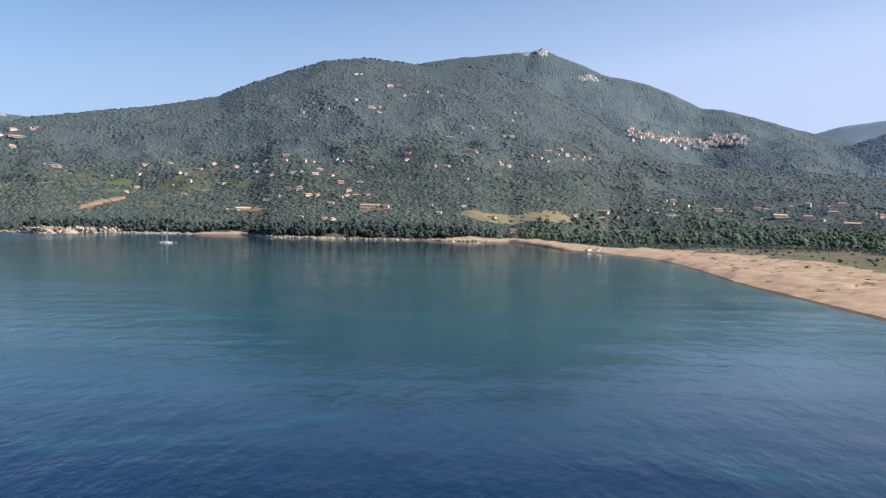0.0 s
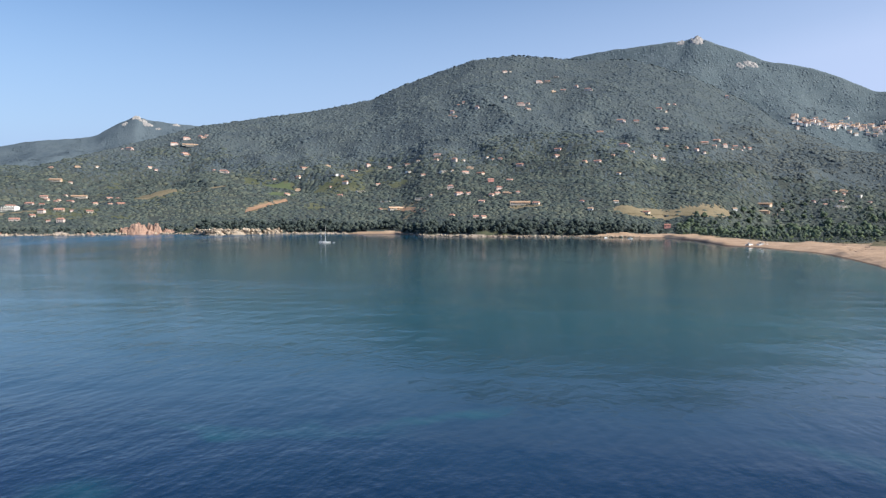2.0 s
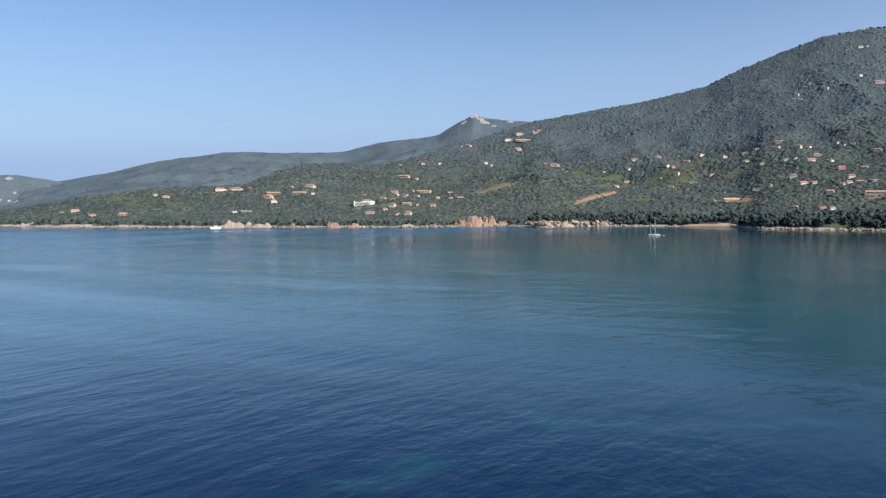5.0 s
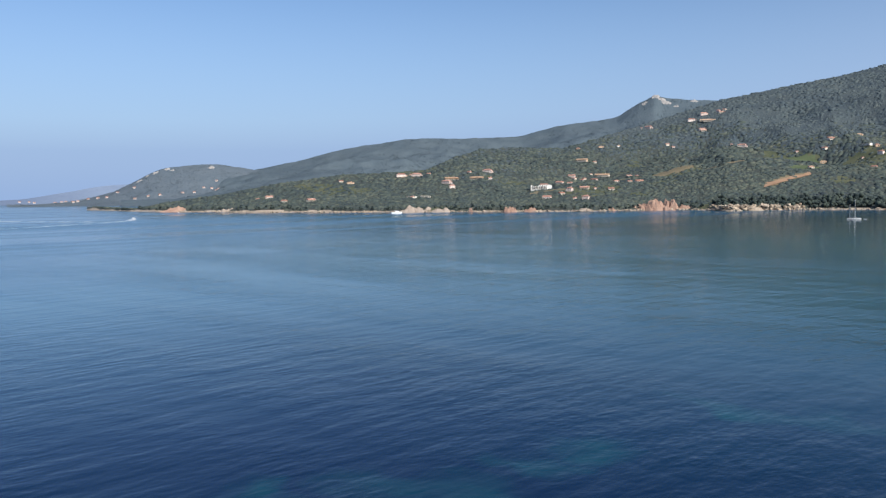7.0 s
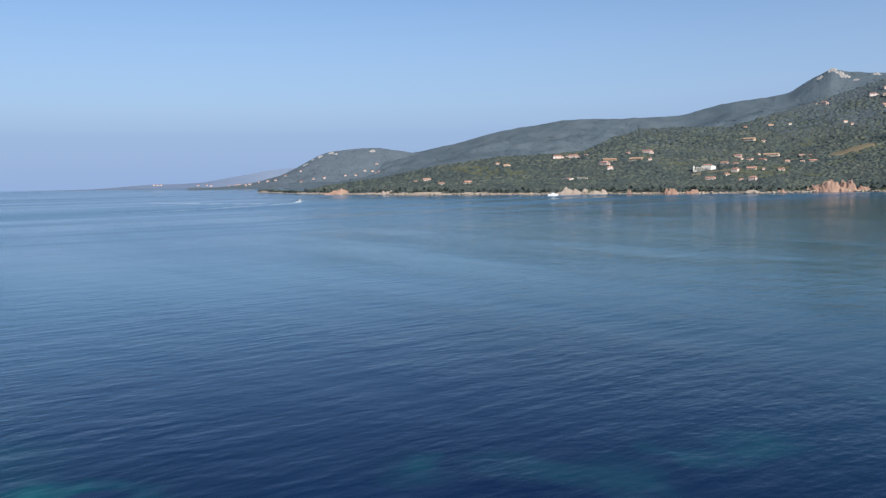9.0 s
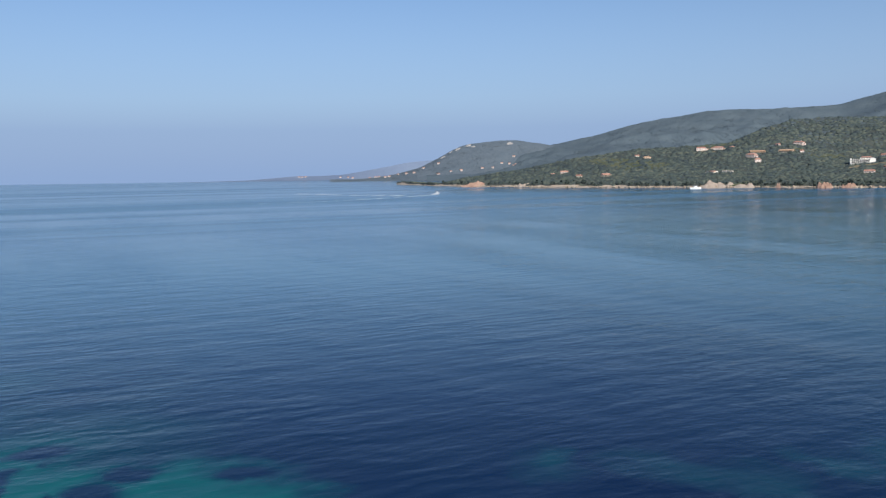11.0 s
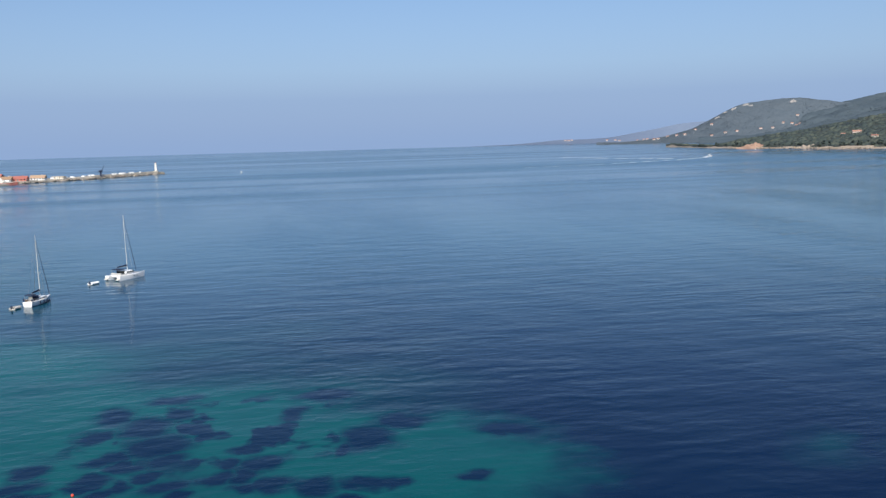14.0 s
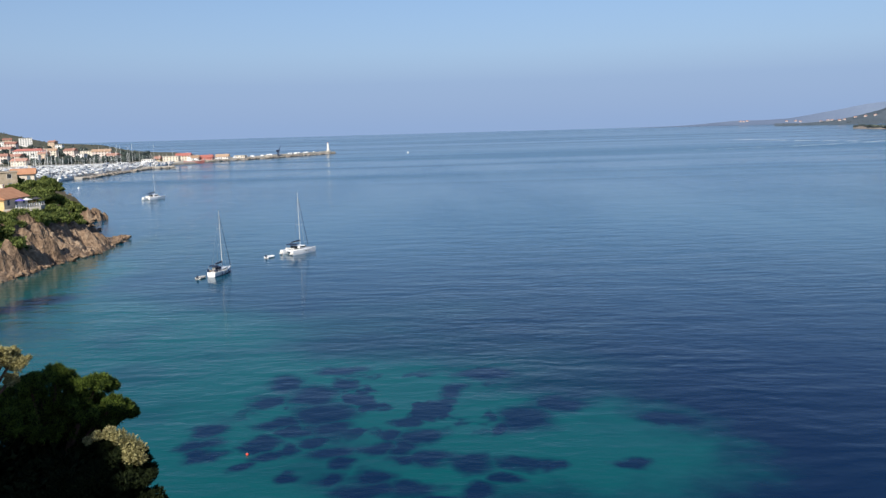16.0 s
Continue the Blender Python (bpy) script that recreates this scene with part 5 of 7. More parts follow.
def sloop(m, label, group="", L=10.5, top=15.8, ketch=False, plain=False):
    e = root("sailing_boat", m, label, "boat", group)
    B = L * 0.31
    h = part("hull", hull_mesh(L, B, 1.05, 0.5, 0.62, 0.2), M_MOORED if plain else M_GEL, e)
    part("boot_stripe", hull_mesh(L * 0.985, B * 0.965, 0.12, 0.45, 0.62, 0.0), M_BOTTOM, h)
    if not plain:
        part("keel", shape((-0.12, 0.12, -L * 0.12, L * 0.12, -1.8, -0.4)), M_BOTTOM, e)
    part("deck", shape((-B * 0.36, B * 0.36, -L * 0.46, L * 0.05, 1.05, 1.16)), M_DECK, e)
    part("cabin", shape((-B * 0.3, B * 0.3, -L * 0.12, L * 0.22, 1.08, 1.6), bevel=0.14), M_GEL, e)
    for x in (-B * 0.3, B * 0.3):
        part("cabin_window", shape((x - 0.03, x + 0.03, -L * 0.08, L * 0.14, 1.25, 1.45)), M_GLASS, e)
    if plain:
        part("mast", tube(bmesh.new(), (0, L * 0.08, 1.5), (0, L * 0.07, top), 0.1, 0.07, 6), M_MAST, e)
        part("sail_cover", tube(bmesh.new(), (0, L * 0.06, 3.0), (0, -L * 0.3, 2.9), 0.26, 0.16, 6), M_NAVY, e)
        return e
    part("cockpit_well", shape((-B * 0.2, B * 0.2, -L * 0.42, -L * 0.16, 1.16, 1.2)), M_DECK, e)
    bm = shape((-B * 0.28, B * 0.28, -L * 0.2, -L * 0.09, 1.5, 2.2), bevel=0.25)
    part("sprayhood", bm, M_NAVY, e, "dark blue sprayhood")
    part("wheel", tube(bmesh.new(), (0, -L * 0.36, 1.9), (0, -L * 0.355, 1.9), 0.45, None, 14), M_ALU, e)
    part("pushpit", tube(bmesh.new(), (-B * 0.36, -L * 0.48, 1.75), (B * 0.36, -L * 0.48, 1.75), 0.03, None, 6), M_ALU, e)
    for x in (-1, 1):
        for i in range(5):
            y = -L * 0.47 + i * L * 0.2
            hw = B * 0.46 * (1 if i < 3 else 0.75 if i == 3 else 0.4)
            part("rail_post", tube(bmesh.new(), (x * hw, y, 1.05), (x * hw, y, 1.75), 0.018, None, 5), M_ALU, e)
    for x, y, mat, lab in ((-0.7, -0.4, M_DRIFT, "brown cushion"), (0.6, -0.36, M_NAVY, "navy kit bag"), (0.2, -0.28, M_DRIFT, "brown cushion"), (-0.5, -0.24, M_WOODBOX, "varnished wooden box")):
        part("cockpit_bag", shape((x - 0.32, x + 0.32, y * L - 0.3, y * L + 0.3, 1.18, 1.62), bevel=0.1), mat, e, lab)
    part("stern_outboard", shape((-B * 0.36, -B * 0.24, -L * 0.5, -L * 0.47, 1.35, 1.95), bevel=0.05), M_NAVY, e)
    for i in range(3):
        part("fender", tube(bmesh.new(), (B * 0.49, -L * 0.2 + i * L * 0.16, 0.25), (B * 0.49, -L * 0.2 + i * L * 0.16, 0.95), 0.13, None, 8), M_NAVY, e)
    part("bimini", shape((-B * 0.33, B * 0.33, -L * 0.44, -L * 0.27, 2.55, 2.68), bevel=0.05), M_NAVY, e, "dark blue cockpit awning")
    for x in (-1, 1):
        for y in (-0.43, -0.28):
            part("awning_post", tube(bmesh.new(), (x * B * 0.31, y * L, 1.1), (x * B * 0.31, y * L, 2.58), 0.022, None, 5), M_ALU, e)
    part("pulpit", tube(bmesh.new(), (-0.3, L * 0.48, 1.85), (0.3, L * 0.48, 1.85), 0.025, None, 6), M_ALU, e)
    rig(e, L * 0.08, 1.5, top, L * 0.5, -L * 0.48, B, L * 0.36, thick=0.26 if ketch else 0.085)
    if ketch:
        part("mizzen_mast", tube(bmesh.new(), (0, -L * 0.3, 1.2), (0, -L * 0.31, top * 0.78), 0.24, 0.16, 8), M_ALU, e)
        part("mizzen_cover", tube(bmesh.new(), (0, -L * 0.31, 2.9), (0, -L * 0.47, 2.8), 0.2, 0.13, 8), M_NAVY, e)
    return e


def dinghy(m, label, mat, L=2.9):
    e = root("dinghy", m, label, "boat")
    bm = bmesh.new()
    pts = [(-0.65, -L / 2), (-0.65, L * 0.2), (-0.4, L * 0.42), (0, L / 2), (0.4, L * 0.42), (0.65, L * 0.2), (0.65, -L / 2)]
    for a, b in zip(pts, pts[1:]):
        tube(bm, (*a, 0.25), (*b, 0.3), 0.24, None, 8)
    part("tube", bm, mat, e)
    part("floor", shape((-0.55, 0.55, -L / 2, L * 0.3, 0.02, 0.12)), M_DECK, e)
    part("seat", shape((-0.6, 0.6, -0.2, 0.15, 0.4, 0.46)), M_DECK, e)
    part("outboard", shape((-0.16, 0.16, -L / 2 - 0.35, -L / 2 + 0.05, 0.3, 0.95), bevel=0.06), M_NAVY, e)
    return e


def motorboat(m, label, L=8.0, group="", plain=False):
    e = root("motorboat", m, label, "boat", group)
    B = L * 0.33
    part("hull", hull_mesh(L, B, 0.13 * L, 0.4, 0.55, 0.25), M_MOORED if plain else M_GEL, e)
    part("cabin", shape((-B * 0.34, B * 0.34, -L * 0.1, L * 0.2, L * 0.12, L * 0.25), bevel=L * 0.03), M_MOORED if plain else M_GEL, e)
    part("windscreen", shape((-B * 0.32, B * 0.32, L * 0.16, L * 0.215, L * 0.165, L * 0.225)), M_GLASS, e)
    part("deck", shape((-B * 0.38, B * 0.38, -L * 0.45, -L * 0.1, L * 0.13, L * 0.145)), M_DECK, e)
    part("roof", shape((-B * 0.36, B * 0.36, -L * 0.22, L * 0.1, L * 0.27, L * 0.285)), M_GEL, e)
    for x in (-0.33, 0.33) if not plain else ():
        for y in (-0.2, 0.08):
            part("roof_post", tube(bmesh.new(), (x * B, y * L, L * 0.13), (x * B, y * L, L * 0.275), 0.03, None, 5), M_ALU, e)
    part("engine", shape((-B * 0.12, B * 0.12, -L * 0.54, -L * 0.46, 0.0, L * 0.16), bevel=0.05), M_NAVY, e)
    return e


def beach_z(x, y):
    return float(bay_height(np.array([math.degrees(math.atan2(x, y))]), np.array([math.hypot(x, y)]))[0]) + 0.3


catamaran(pose(-245.5, -48.6, 0, 0, 0, 56), "white cruising catamaran at anchor with navy bimini", L=9.5, top=17.4)
catamaran(pose(-467.5, -171, 0, 0, 0, 62), "white catamaran moored off the rocky headland", L=11.2, top=17)
sloop(pose(-211.0, -61.6, 0, 0, 0, 76), "white sailing boat at anchor with blue sail cover", L=9.6, top=16.0)
dinghy(pose(-237.3, -55.2, 0, 0, 0, 60), "white inflatable dinghy with orange trim tied astern", M_GEL)
dinghy(pose(-205.1, -64.9, 0, 0, 0, 70), "small grey inflatable dinghy tied astern", M_RUBBER, 2.6)
sloop(pose(-329, 1020, 0, 0, 0, -75), "white two-masted sailing yacht anchored in the bay", L=14, top=22, ketch=True)
dinghy(pose(-317, 1020, 0, 0, 0, -75), "small grey inflatable behind the yacht", M_RUBBER, 3.2)
catamaran(pose(181.0, 984.0, beach_z(181.0, 984.0), 0, 0, -70), "white catamaran beside the beach", L=10.5, top=17)
catamaran(pose(169.0, 993.0, beach_z(169.0, 993.0), 0, 0, -40), "small white catamaran drawn up by the sand", L=8.5, top=13)
motorboat(pose(17, 1326, 0, 0, 0, -60), "little white boat close to the sand", 6)
motorboat(pose(52.5, 1289, 0, 0, 0, -80), "small white motorboat off the beach", 7)
motorboat(pose(-1102, 1043, 0, 0, 0, -28), "white motor yacht moored near the rocks", 19)
motorboat(pose(-1286, 646, 0, 0, 0, 95), "white motorboat running across the bay", 10)
motorboat(pose(-1218, -79, 0, 0, 0, 100), "small white motorboat in the open bay", 7)
motorboat(pose(-1631, 919, 0, 0, 0, 60), "small white boat off the wooded point", 7)
motorboat(pose(-1386, 1030, 0, 0, 0, 60), "small white boat near the far shore", 6)


def buoy(m, label, mat, r):
    e = root("buoy", m, label, "buoy")
    bm = bmesh.new()
    bmesh.ops.create_uvsphere(bm, u_segments=16, v_segments=10, radius=r)
    part("float", bm, mat, e, smooth=True)
    part("ring", tube(bmesh.new(), (0, 0, r * 0.95), (0, 0, r * 1.3), r * 0.15, None, 8), M_WIRE, e)


buoy(pose(-89.3, -24.5, 0.1), "round orange-red mooring buoy on the water", M_ORANGE, 0.17)
buoy(pose(-584.2, -265.5, 0.3), "white mooring buoy near the harbour", M_GEL, 0.75)


def wake(pts, width, label):
    """A line of foam lying on the water behind a boat, uneven and fading out. Widened to show from the camera."""
    r2 = random.Random(len(pts) * 7 + int(width * 10))
    line = []
    for a, b in zip(pts, pts[1:]):
        line += [Vector(a).lerp(Vector(b), i / 14) for i in range(14)]
    verts, faces = [], []
    for i, p in enumerate(line[:-1]):
        along_ = (line[i + 1] - p).normalized()
        side = Vector((-along_.y, along_.x))
        w = width * r2.uniform(0.35, 1.0) * (1 - 0.75 * i / len(line))
        verts += [(*(p - side * w), 0.05), (*(p + side * w * r2.uniform(0.5, 1)), 0.05)]
        if i and r2.random() < 0.86:
            faces.append((2 * i - 2, 2 * i - 1, 2 * i + 1, 2 * i))
    ob = mesh_object("wake", verts, faces, [M_FOAM], smooth=False)
    return tagged(ob, label, "wake", kind="stuff")


wake([(-1280, 644), (-1199, 595), (-1125, 503), (-1051, 378), (-1020, 255)], 7.0, "white wake behind the running motorboat, widened for the camera's view")
wake([(-1206, 546), (-1304, 506), (-1588, 452)], 9.0, "old fading wake line across the bay, widened for the camera's view")

# ---- harbour and town ----
TOWN = table("-140 1.2, -124 0.75, -118.4 0.4, -117 0.03, -115.75 -0.31, -112.9 -0.5, -111.3 -0.92, -110 -1.05, -108.5 -1.12, -107.5 -1.2")
bt = np.arange(-140, -107.4, 0.1)[:, None]
rt = np.concatenate([np.linspace(1085, 1110, 4), np.linspace(1120, 2050, 50)])[None, :]
bt, rt = bt + 0 * rt, rt + 0 * bt


def town_height(b, r):
    h = range_height(b, r, TOWN, 1110, 1800, 2.2, 3, 31)
    return np.where(r < 1090, -1.0, np.where(r < 1112, 2.2, h))


M_SCRUB = surface("dry_scrub", (0.075, 0.085, 0.06), (0.19, 0.175, 0.125), 0.012, 0.95, 0.8, 14, depth=1.5, spec=0.1)
quay_kind = (mid(rt) < 1135).astype(int)
town_ground = sheet("ground_town", rt * np.sin(np.radians(bt)), rt * np.cos(np.radians(bt)), town_height(bt, rt), [M_SCRUB, M_CONCRETE], quay_kind)
tagged(town_ground, "scrubby hill and concrete quays of the harbour town", "ground", kind="structure")
TGROUP = "buildings of the harbour town"
blocks = [house("town_building", 18, 11, 2, "gable", M_CREAM, M_TILE, "cream two-storey town house with tile roof", "building", group=TGROUP, bays=5, low=6),
          house("town_building", 44, 11, 3, "hip", M_WHITE, M_RED, "long white town building with red roof", "building", group=TGROUP, bays=12, low=6),
          house("town_building", 17, 11, 3, "gable", M_CREAM, M_TILE_PALE, "cream three-storey town house with tile roof", "building", group=TGROUP, bays=4, low=6),
          house("town_building", 13, 9, 3, "gable", M_OCHRE, M_TILE, "ochre three-storey town house with tile roof", "building", group=TGROUP, bays=3, low=6),
          house("town_building", 11, 9, 3, "flat", M_WHITE, M_CONCRETE, "white flat-roofed town house", "building", group=TGROUP, bays=3, low=6),
          house("town_building", 17, 11, 3, "gable", M_PALEPINK, M_TILE, "pale pink three-storey town house with tile roof", "building", group=TGROUP, bays=4, low=6),
          house("town_building", 22, 11, 3, "flat", M_CREAM, M_CONCRETE, "pale yellow flat-roofed building by the harbour", "building", group=TGROUP, bays=5, low=6),
          house("town_building", 27, 13, 3, "gable", M_PALEPINK, M_TILE_PALE, "broad pink harbour building with weathered roof", "building", group=TGROUP, bays=6, low=6)]
TOWNSPOTS = table("""-118.19 1418 0, -117.72 1262 0, -116.97 1349 1, -115.8 1379 2, -115.66 1613 3, -115.3 1544 4, -114.7 1394 5, -113.68 1391 6, -112.94 1385 7,
-116.69 1226 4, -118.37 1502 4, -118.09 1556 3, -118.51 1202 5, -117.52 1140 0, -119.3 1230 0, -119.6 1400 5, -120.6 1300 6, -114.1 1250 4, -116.2 1290 3, -112.3 1270 0, -117.9 1480 5""")
placed = set()
for b, r, k in TOWNSPOTS:
    z = float(town_height(np.array([b]), np.array([r]))[0])
    m = pose(r * math.sin(radians(b)), r * math.cos(radians(b)), z + 0.3, 0, 0, -b - 25 + rh.uniform(-22, 22))
    if k in placed:
        copy_thing(blocks[int(k)], m)
    else:
        placed.add(k)
        blocks[int(k)].matrix_basis = m
b, r = -117.13, 1571.0
tower = house("apartment_block", 19, 12, 4, "flat", M_WHITE, M_CONCRETE, "white square apartment block above the town", "building", bays=5, low=6)
tower.matrix_basis = pose(r * math.sin(radians(b)), r * math.cos(radians(b)), float(town_height(np.array([b]), np.array([r]))[0]) + 2, 0, 0, -b + 5)


def polar(b, r, z=0.0):
    return (r * math.sin(radians(b)), r * math.cos(radians(b)), z)


def quay_bar(name, p, q, width, z0, z1, mat, label):
    """A mole or quay from p to q, with a parapet on its seaward edge."""
    p, q = Vector(p[:2]).to_3d(), Vector(q[:2]).to_3d()
    L = (q - p).length
    e = root(name, Matrix.Translation((p + q) / 2) @ Matrix.Rotation(math.atan2((q - p).y, (q - p).x), 4, "Z"), label, "quay")
    e["kind"] = "structure"
    part("body", shape((-L / 2, L / 2, -width / 2, width / 2, z0, z1), bevel=0.3), mat, e)
    part("parapet", shape((-L / 2, L / 2, width / 2 - 1.2, width / 2 - 0.2, z1, z1 + 1.0)), M_CONCRETE, e)
    return e


def boulders(name, pts, mat, label, seed, size=(0.8, 2.0), category="rocks"):
    r2 = np.random.default_rng(seed)
    P = np.array(pts)
    ob = clumps(name, P[:, 0], P[:, 1], P[:, 2], r2.uniform(*size, len(P)), mat, r2, False, 0.75, 0.4)
    for poly in ob.data.polygons:
        poly.use_smooth = False
    return tagged(ob, label, category, kind="stuff")


M_ARMOUR = surface("armour_stone", (0.2, 0.17, 0.14), (0.44, 0.38, 0.31), 0.2, 0.95, 0.5, 8, island=0.4)
JETTY = [polar(-107.4, 1112), polar(-103.0, 1180), polar(-98.7, 1303)]
quay_bar("jetty", JETTY[0], JETTY[1], 22, -2, 2.6, M_CONCRETE, "broad pale concrete jetty with parapet")
quay_bar("jetty", JETTY[1], JETTY[2], 12, -2, 3.2, M_CONCRETE, "long pale breakwater ending at the light")
MOLE = [polar(-114.4, 783), polar(-110.5, 945), polar(-108.7, 950)]
quay_bar("mole", MOLE[0], MOLE[1], 7, -2, 1.6, M_CONCRETE, "low concrete mole sheltering the marina")
quay_bar("mole", MOLE[1], MOLE[2], 8, -2, 1.6, M_CONCRETE, "low concrete mole end with rocks")
quay_bar("quay", polar(-109.9, 1030), polar(-107.4, 1065), 6, -2, 1.3, M_ARMOUR, "dark inner quay with moored boats")
rocks = []
for a, b2, off in ((JETTY[1], JETTY[2], 8), (MOLE[0], MOLE[1], 5), (MOLE[1], MOLE[2], 6), (JETTY[0], JETTY[1], 13)):
    a, b2 = Vector(a), Vector(b2)
    side = (b2 - a).normalized().cross(Vector((0, 0, 1)))
    for i in range(int((b2 - a).length / 1.6)):
        for s in (-1, 1):
            p = a.lerp(b2, rh.random()) + side * s * (off + rh.uniform(-1.5, 2.5))
            rocks.append((p.x, p.y, rh.uniform(-0.4, 0.9)))
boulders("armour_rocks", rocks, M_ARMOUR, "grey armour rocks along moles and breakwater", 3)


def work_boat(m):
    e = root("work_boat", m, "red-hulled working boat with white wheelhouse at the quay", "boat")
    part("hull", hull_mesh(24, 6.4, 2.4, 0.8, 0.6, 0.25), M_RED, e)
    part("deck", shape((-2.6, 2.6, -11, 7, 2.42, 2.56)), M_DECK, e)
    part("wheelhouse", shape((-2, 2, -8, -3, 2.5, 6.2), (-1.5, 1.5, -7.4, -3.8, 6.2, 8.0), bevel=0.2), M_WHITE, e)
    part("bridge_window", shape((-1.4, 1.4, -3.82, -3.7, 6.7, 7.5)), M_GLASS, e)
    part("mast", tube(bmesh.new(), (0, -5, 8), (0, -5, 12.5), 0.16, 0.08, 8), M_MAST, e)
    part("derrick", tube(bmesh.new(), (0, 2, 2.5), (0, 6, 8), 0.14, 0.09, 8), M_MAST, e)


work_boat(pose(*polar(-107.5, 1083), 0, 0, 28))


def lighthouse(m):
    e = root("lighthouse", m, "white harbour light tower on the breakwater end", "lighthouse")
    part("plinth", shape((-3.2, 3.2, -3.2, 3.2, -0.2, 2.0), bevel=0.2), M_CONCRETE, e)
    part("tower", tube(bmesh.new(), (0, 0, 2), (0, 0, 11.5), 1.9, 1.4, 16), M_WHITE, e)
    part("gallery", tube(bmesh.new(), (0, 0, 11.5), (0, 0, 11.9), 2.0, 2.0, 16), M_CONCRETE, e)
    part("lantern", tube(bmesh.new(), (0, 0, 11.9), (0, 0, 13.4), 0.9, 0.9, 12), M_WHITE, e)
    part("cap", tube(bmesh.new(), (0, 0, 13.4), (0, 0, 14.1), 1.0, 0.1, 12), M_RED, e)
    part("door", shape((-0.5, 0.5, -1.95, -1.7, 2, 4)), M_SHUTTER, e)


lighthouse(pose(*polar(-98.95, 1291, 3.1)))
# harbour sheds on the jetty root and vans parked on it
for b, r, w, h, mats, lab in ((-110.26, 1130, 14, 4, (M_WHITE, M_CONCRETE), "low white harbour shed with flat roof"), (-109.68, 1140, 7, 5, (M_YELLOW, M_TILE), "small yellow harbour office with tile roof"),
                              (-108.85, 1122, 19, 8, (M_CREAM, M_CONCRETE), "cream harbour hall with flat roof"), (-108.1, 1140, 18, 8, (M_CREAM, M_RED), "cream ferry hall with red roof"),
                              (-107.45, 1124, 12, 5, (M_WHITE, M_TILE_PALE), "white harbour house with weathered roof"),
                              (-106.77, 1128, 19, 5, (M_RED, M_RED), "red harbour shed with red sheet roof"), (-105.71, 1138, 16, 4, (M_WHITE, M_TILE_PALE), "white harbour shed with pale roof"),
                              (-104.6, 1155, 14, 4, (M_CREAM, M_CONCRETE), "low cream harbour store with flat roof")):
    s = house("harbour_shed", w, 11, 2 if h > 6 else 1, "gable" if mats[1] is not M_CONCRETE else "flat", mats[0], mats[1], lab, "shed", bays=5, low=1)
    s.matrix_basis = pose(*polar(b, r, 2.55), 0, 0, -b - 15)


def van(m, label, mat):
    e = root("van", m, label, "van", "vans on the jetty")
    part("body", shape((-1, 1, -2.6, 1.4, 0.45, 2.3), (-1, 1, 1.4, 2.6, 0.45, 1.3), bevel=0.12), mat, e)
    part("windscreen", shape((-0.85, 0.85, 1.35, 1.46, 1.4, 2.05)), M_GLASS, e)
    for x in (-0.95, 0.95):
        for y in (-1.6, 1.6):
            part("wheel", tube(bmesh.new(), (x - 0.12, y, 0.35), (x + 0.12, y, 0.35), 0.35, None, 12), M_NAVY, e)
    return e


v0 = None
for i in range(20):
    t = (i + rh.random() * 0.8) / 20
    a, b2, u, z = (JETTY[0], JETTY[1], t / 0.45, 2.6) if t < 0.45 else (JETTY[1], JETTY[2], (t - 0.45) / 0.55 * 0.72, 3.2)
    p = Vector(a).lerp(Vector(b2), u)
    m = pose(p.x + rh.uniform(-2, 2), p.y + rh.uniform(-2, 2), z, 0, 0, rh.uniform(0, 180))
    if v0 is None:
        v0 = van(m, "white van parked on the jetty", M_GEL)
    else:
        copy_thing(v0, m)


def crane(m):
    e = root("harbour_crane", m, "dark harbour crane on the jetty", "crane")
    part("pedestal", tube(bmesh.new(), (0, 0, 0), (0, 0, 5), 1.1, 0.9, 10), M_NAVY, e)
    part("cab", shape((-1.4, 1.4, -2, 2, 5, 7.4), bevel=0.15), M_NAVY, e)
    part("jib", tube(bmesh.new(), (0, 1.5, 6.5), (0, 5, 13.5), 0.45, 0.25, 6), M_NAVY, e)


crane(pose(*polar(-102.2, 1190, 3.1), 0, 0, 40))

# marina: rows of moored craft along floating pontoons
pier_boats = [sloop(Matrix.Identity(4), "white sailing boat moored in the marina", "boats in the marina", 10, 11.5, plain=True),
              sloop(Matrix.Identity(4), "larger white sailing boat moored in the marina", "boats in the marina", 13, 15.5, plain=True),
              motorboat(Matrix.Identity(4), "white motorboat moored in the marina", 9, "boats in the marina", True),
              motorboat(Matrix.Identity(4), "long white motor yacht moored in the marina", 13, "boats in the marina", True)]
placed = set()
axis = (Vector(MOLE[1]) - Vector(MOLE[0])).normalized()
inward = Vector((axis.y, -axis.x, 0))
if inward.dot(Vector(MOLE[0])) < 0:
    inward = -inward
turn = math.degrees(math.atan2(axis.y, axis.x))
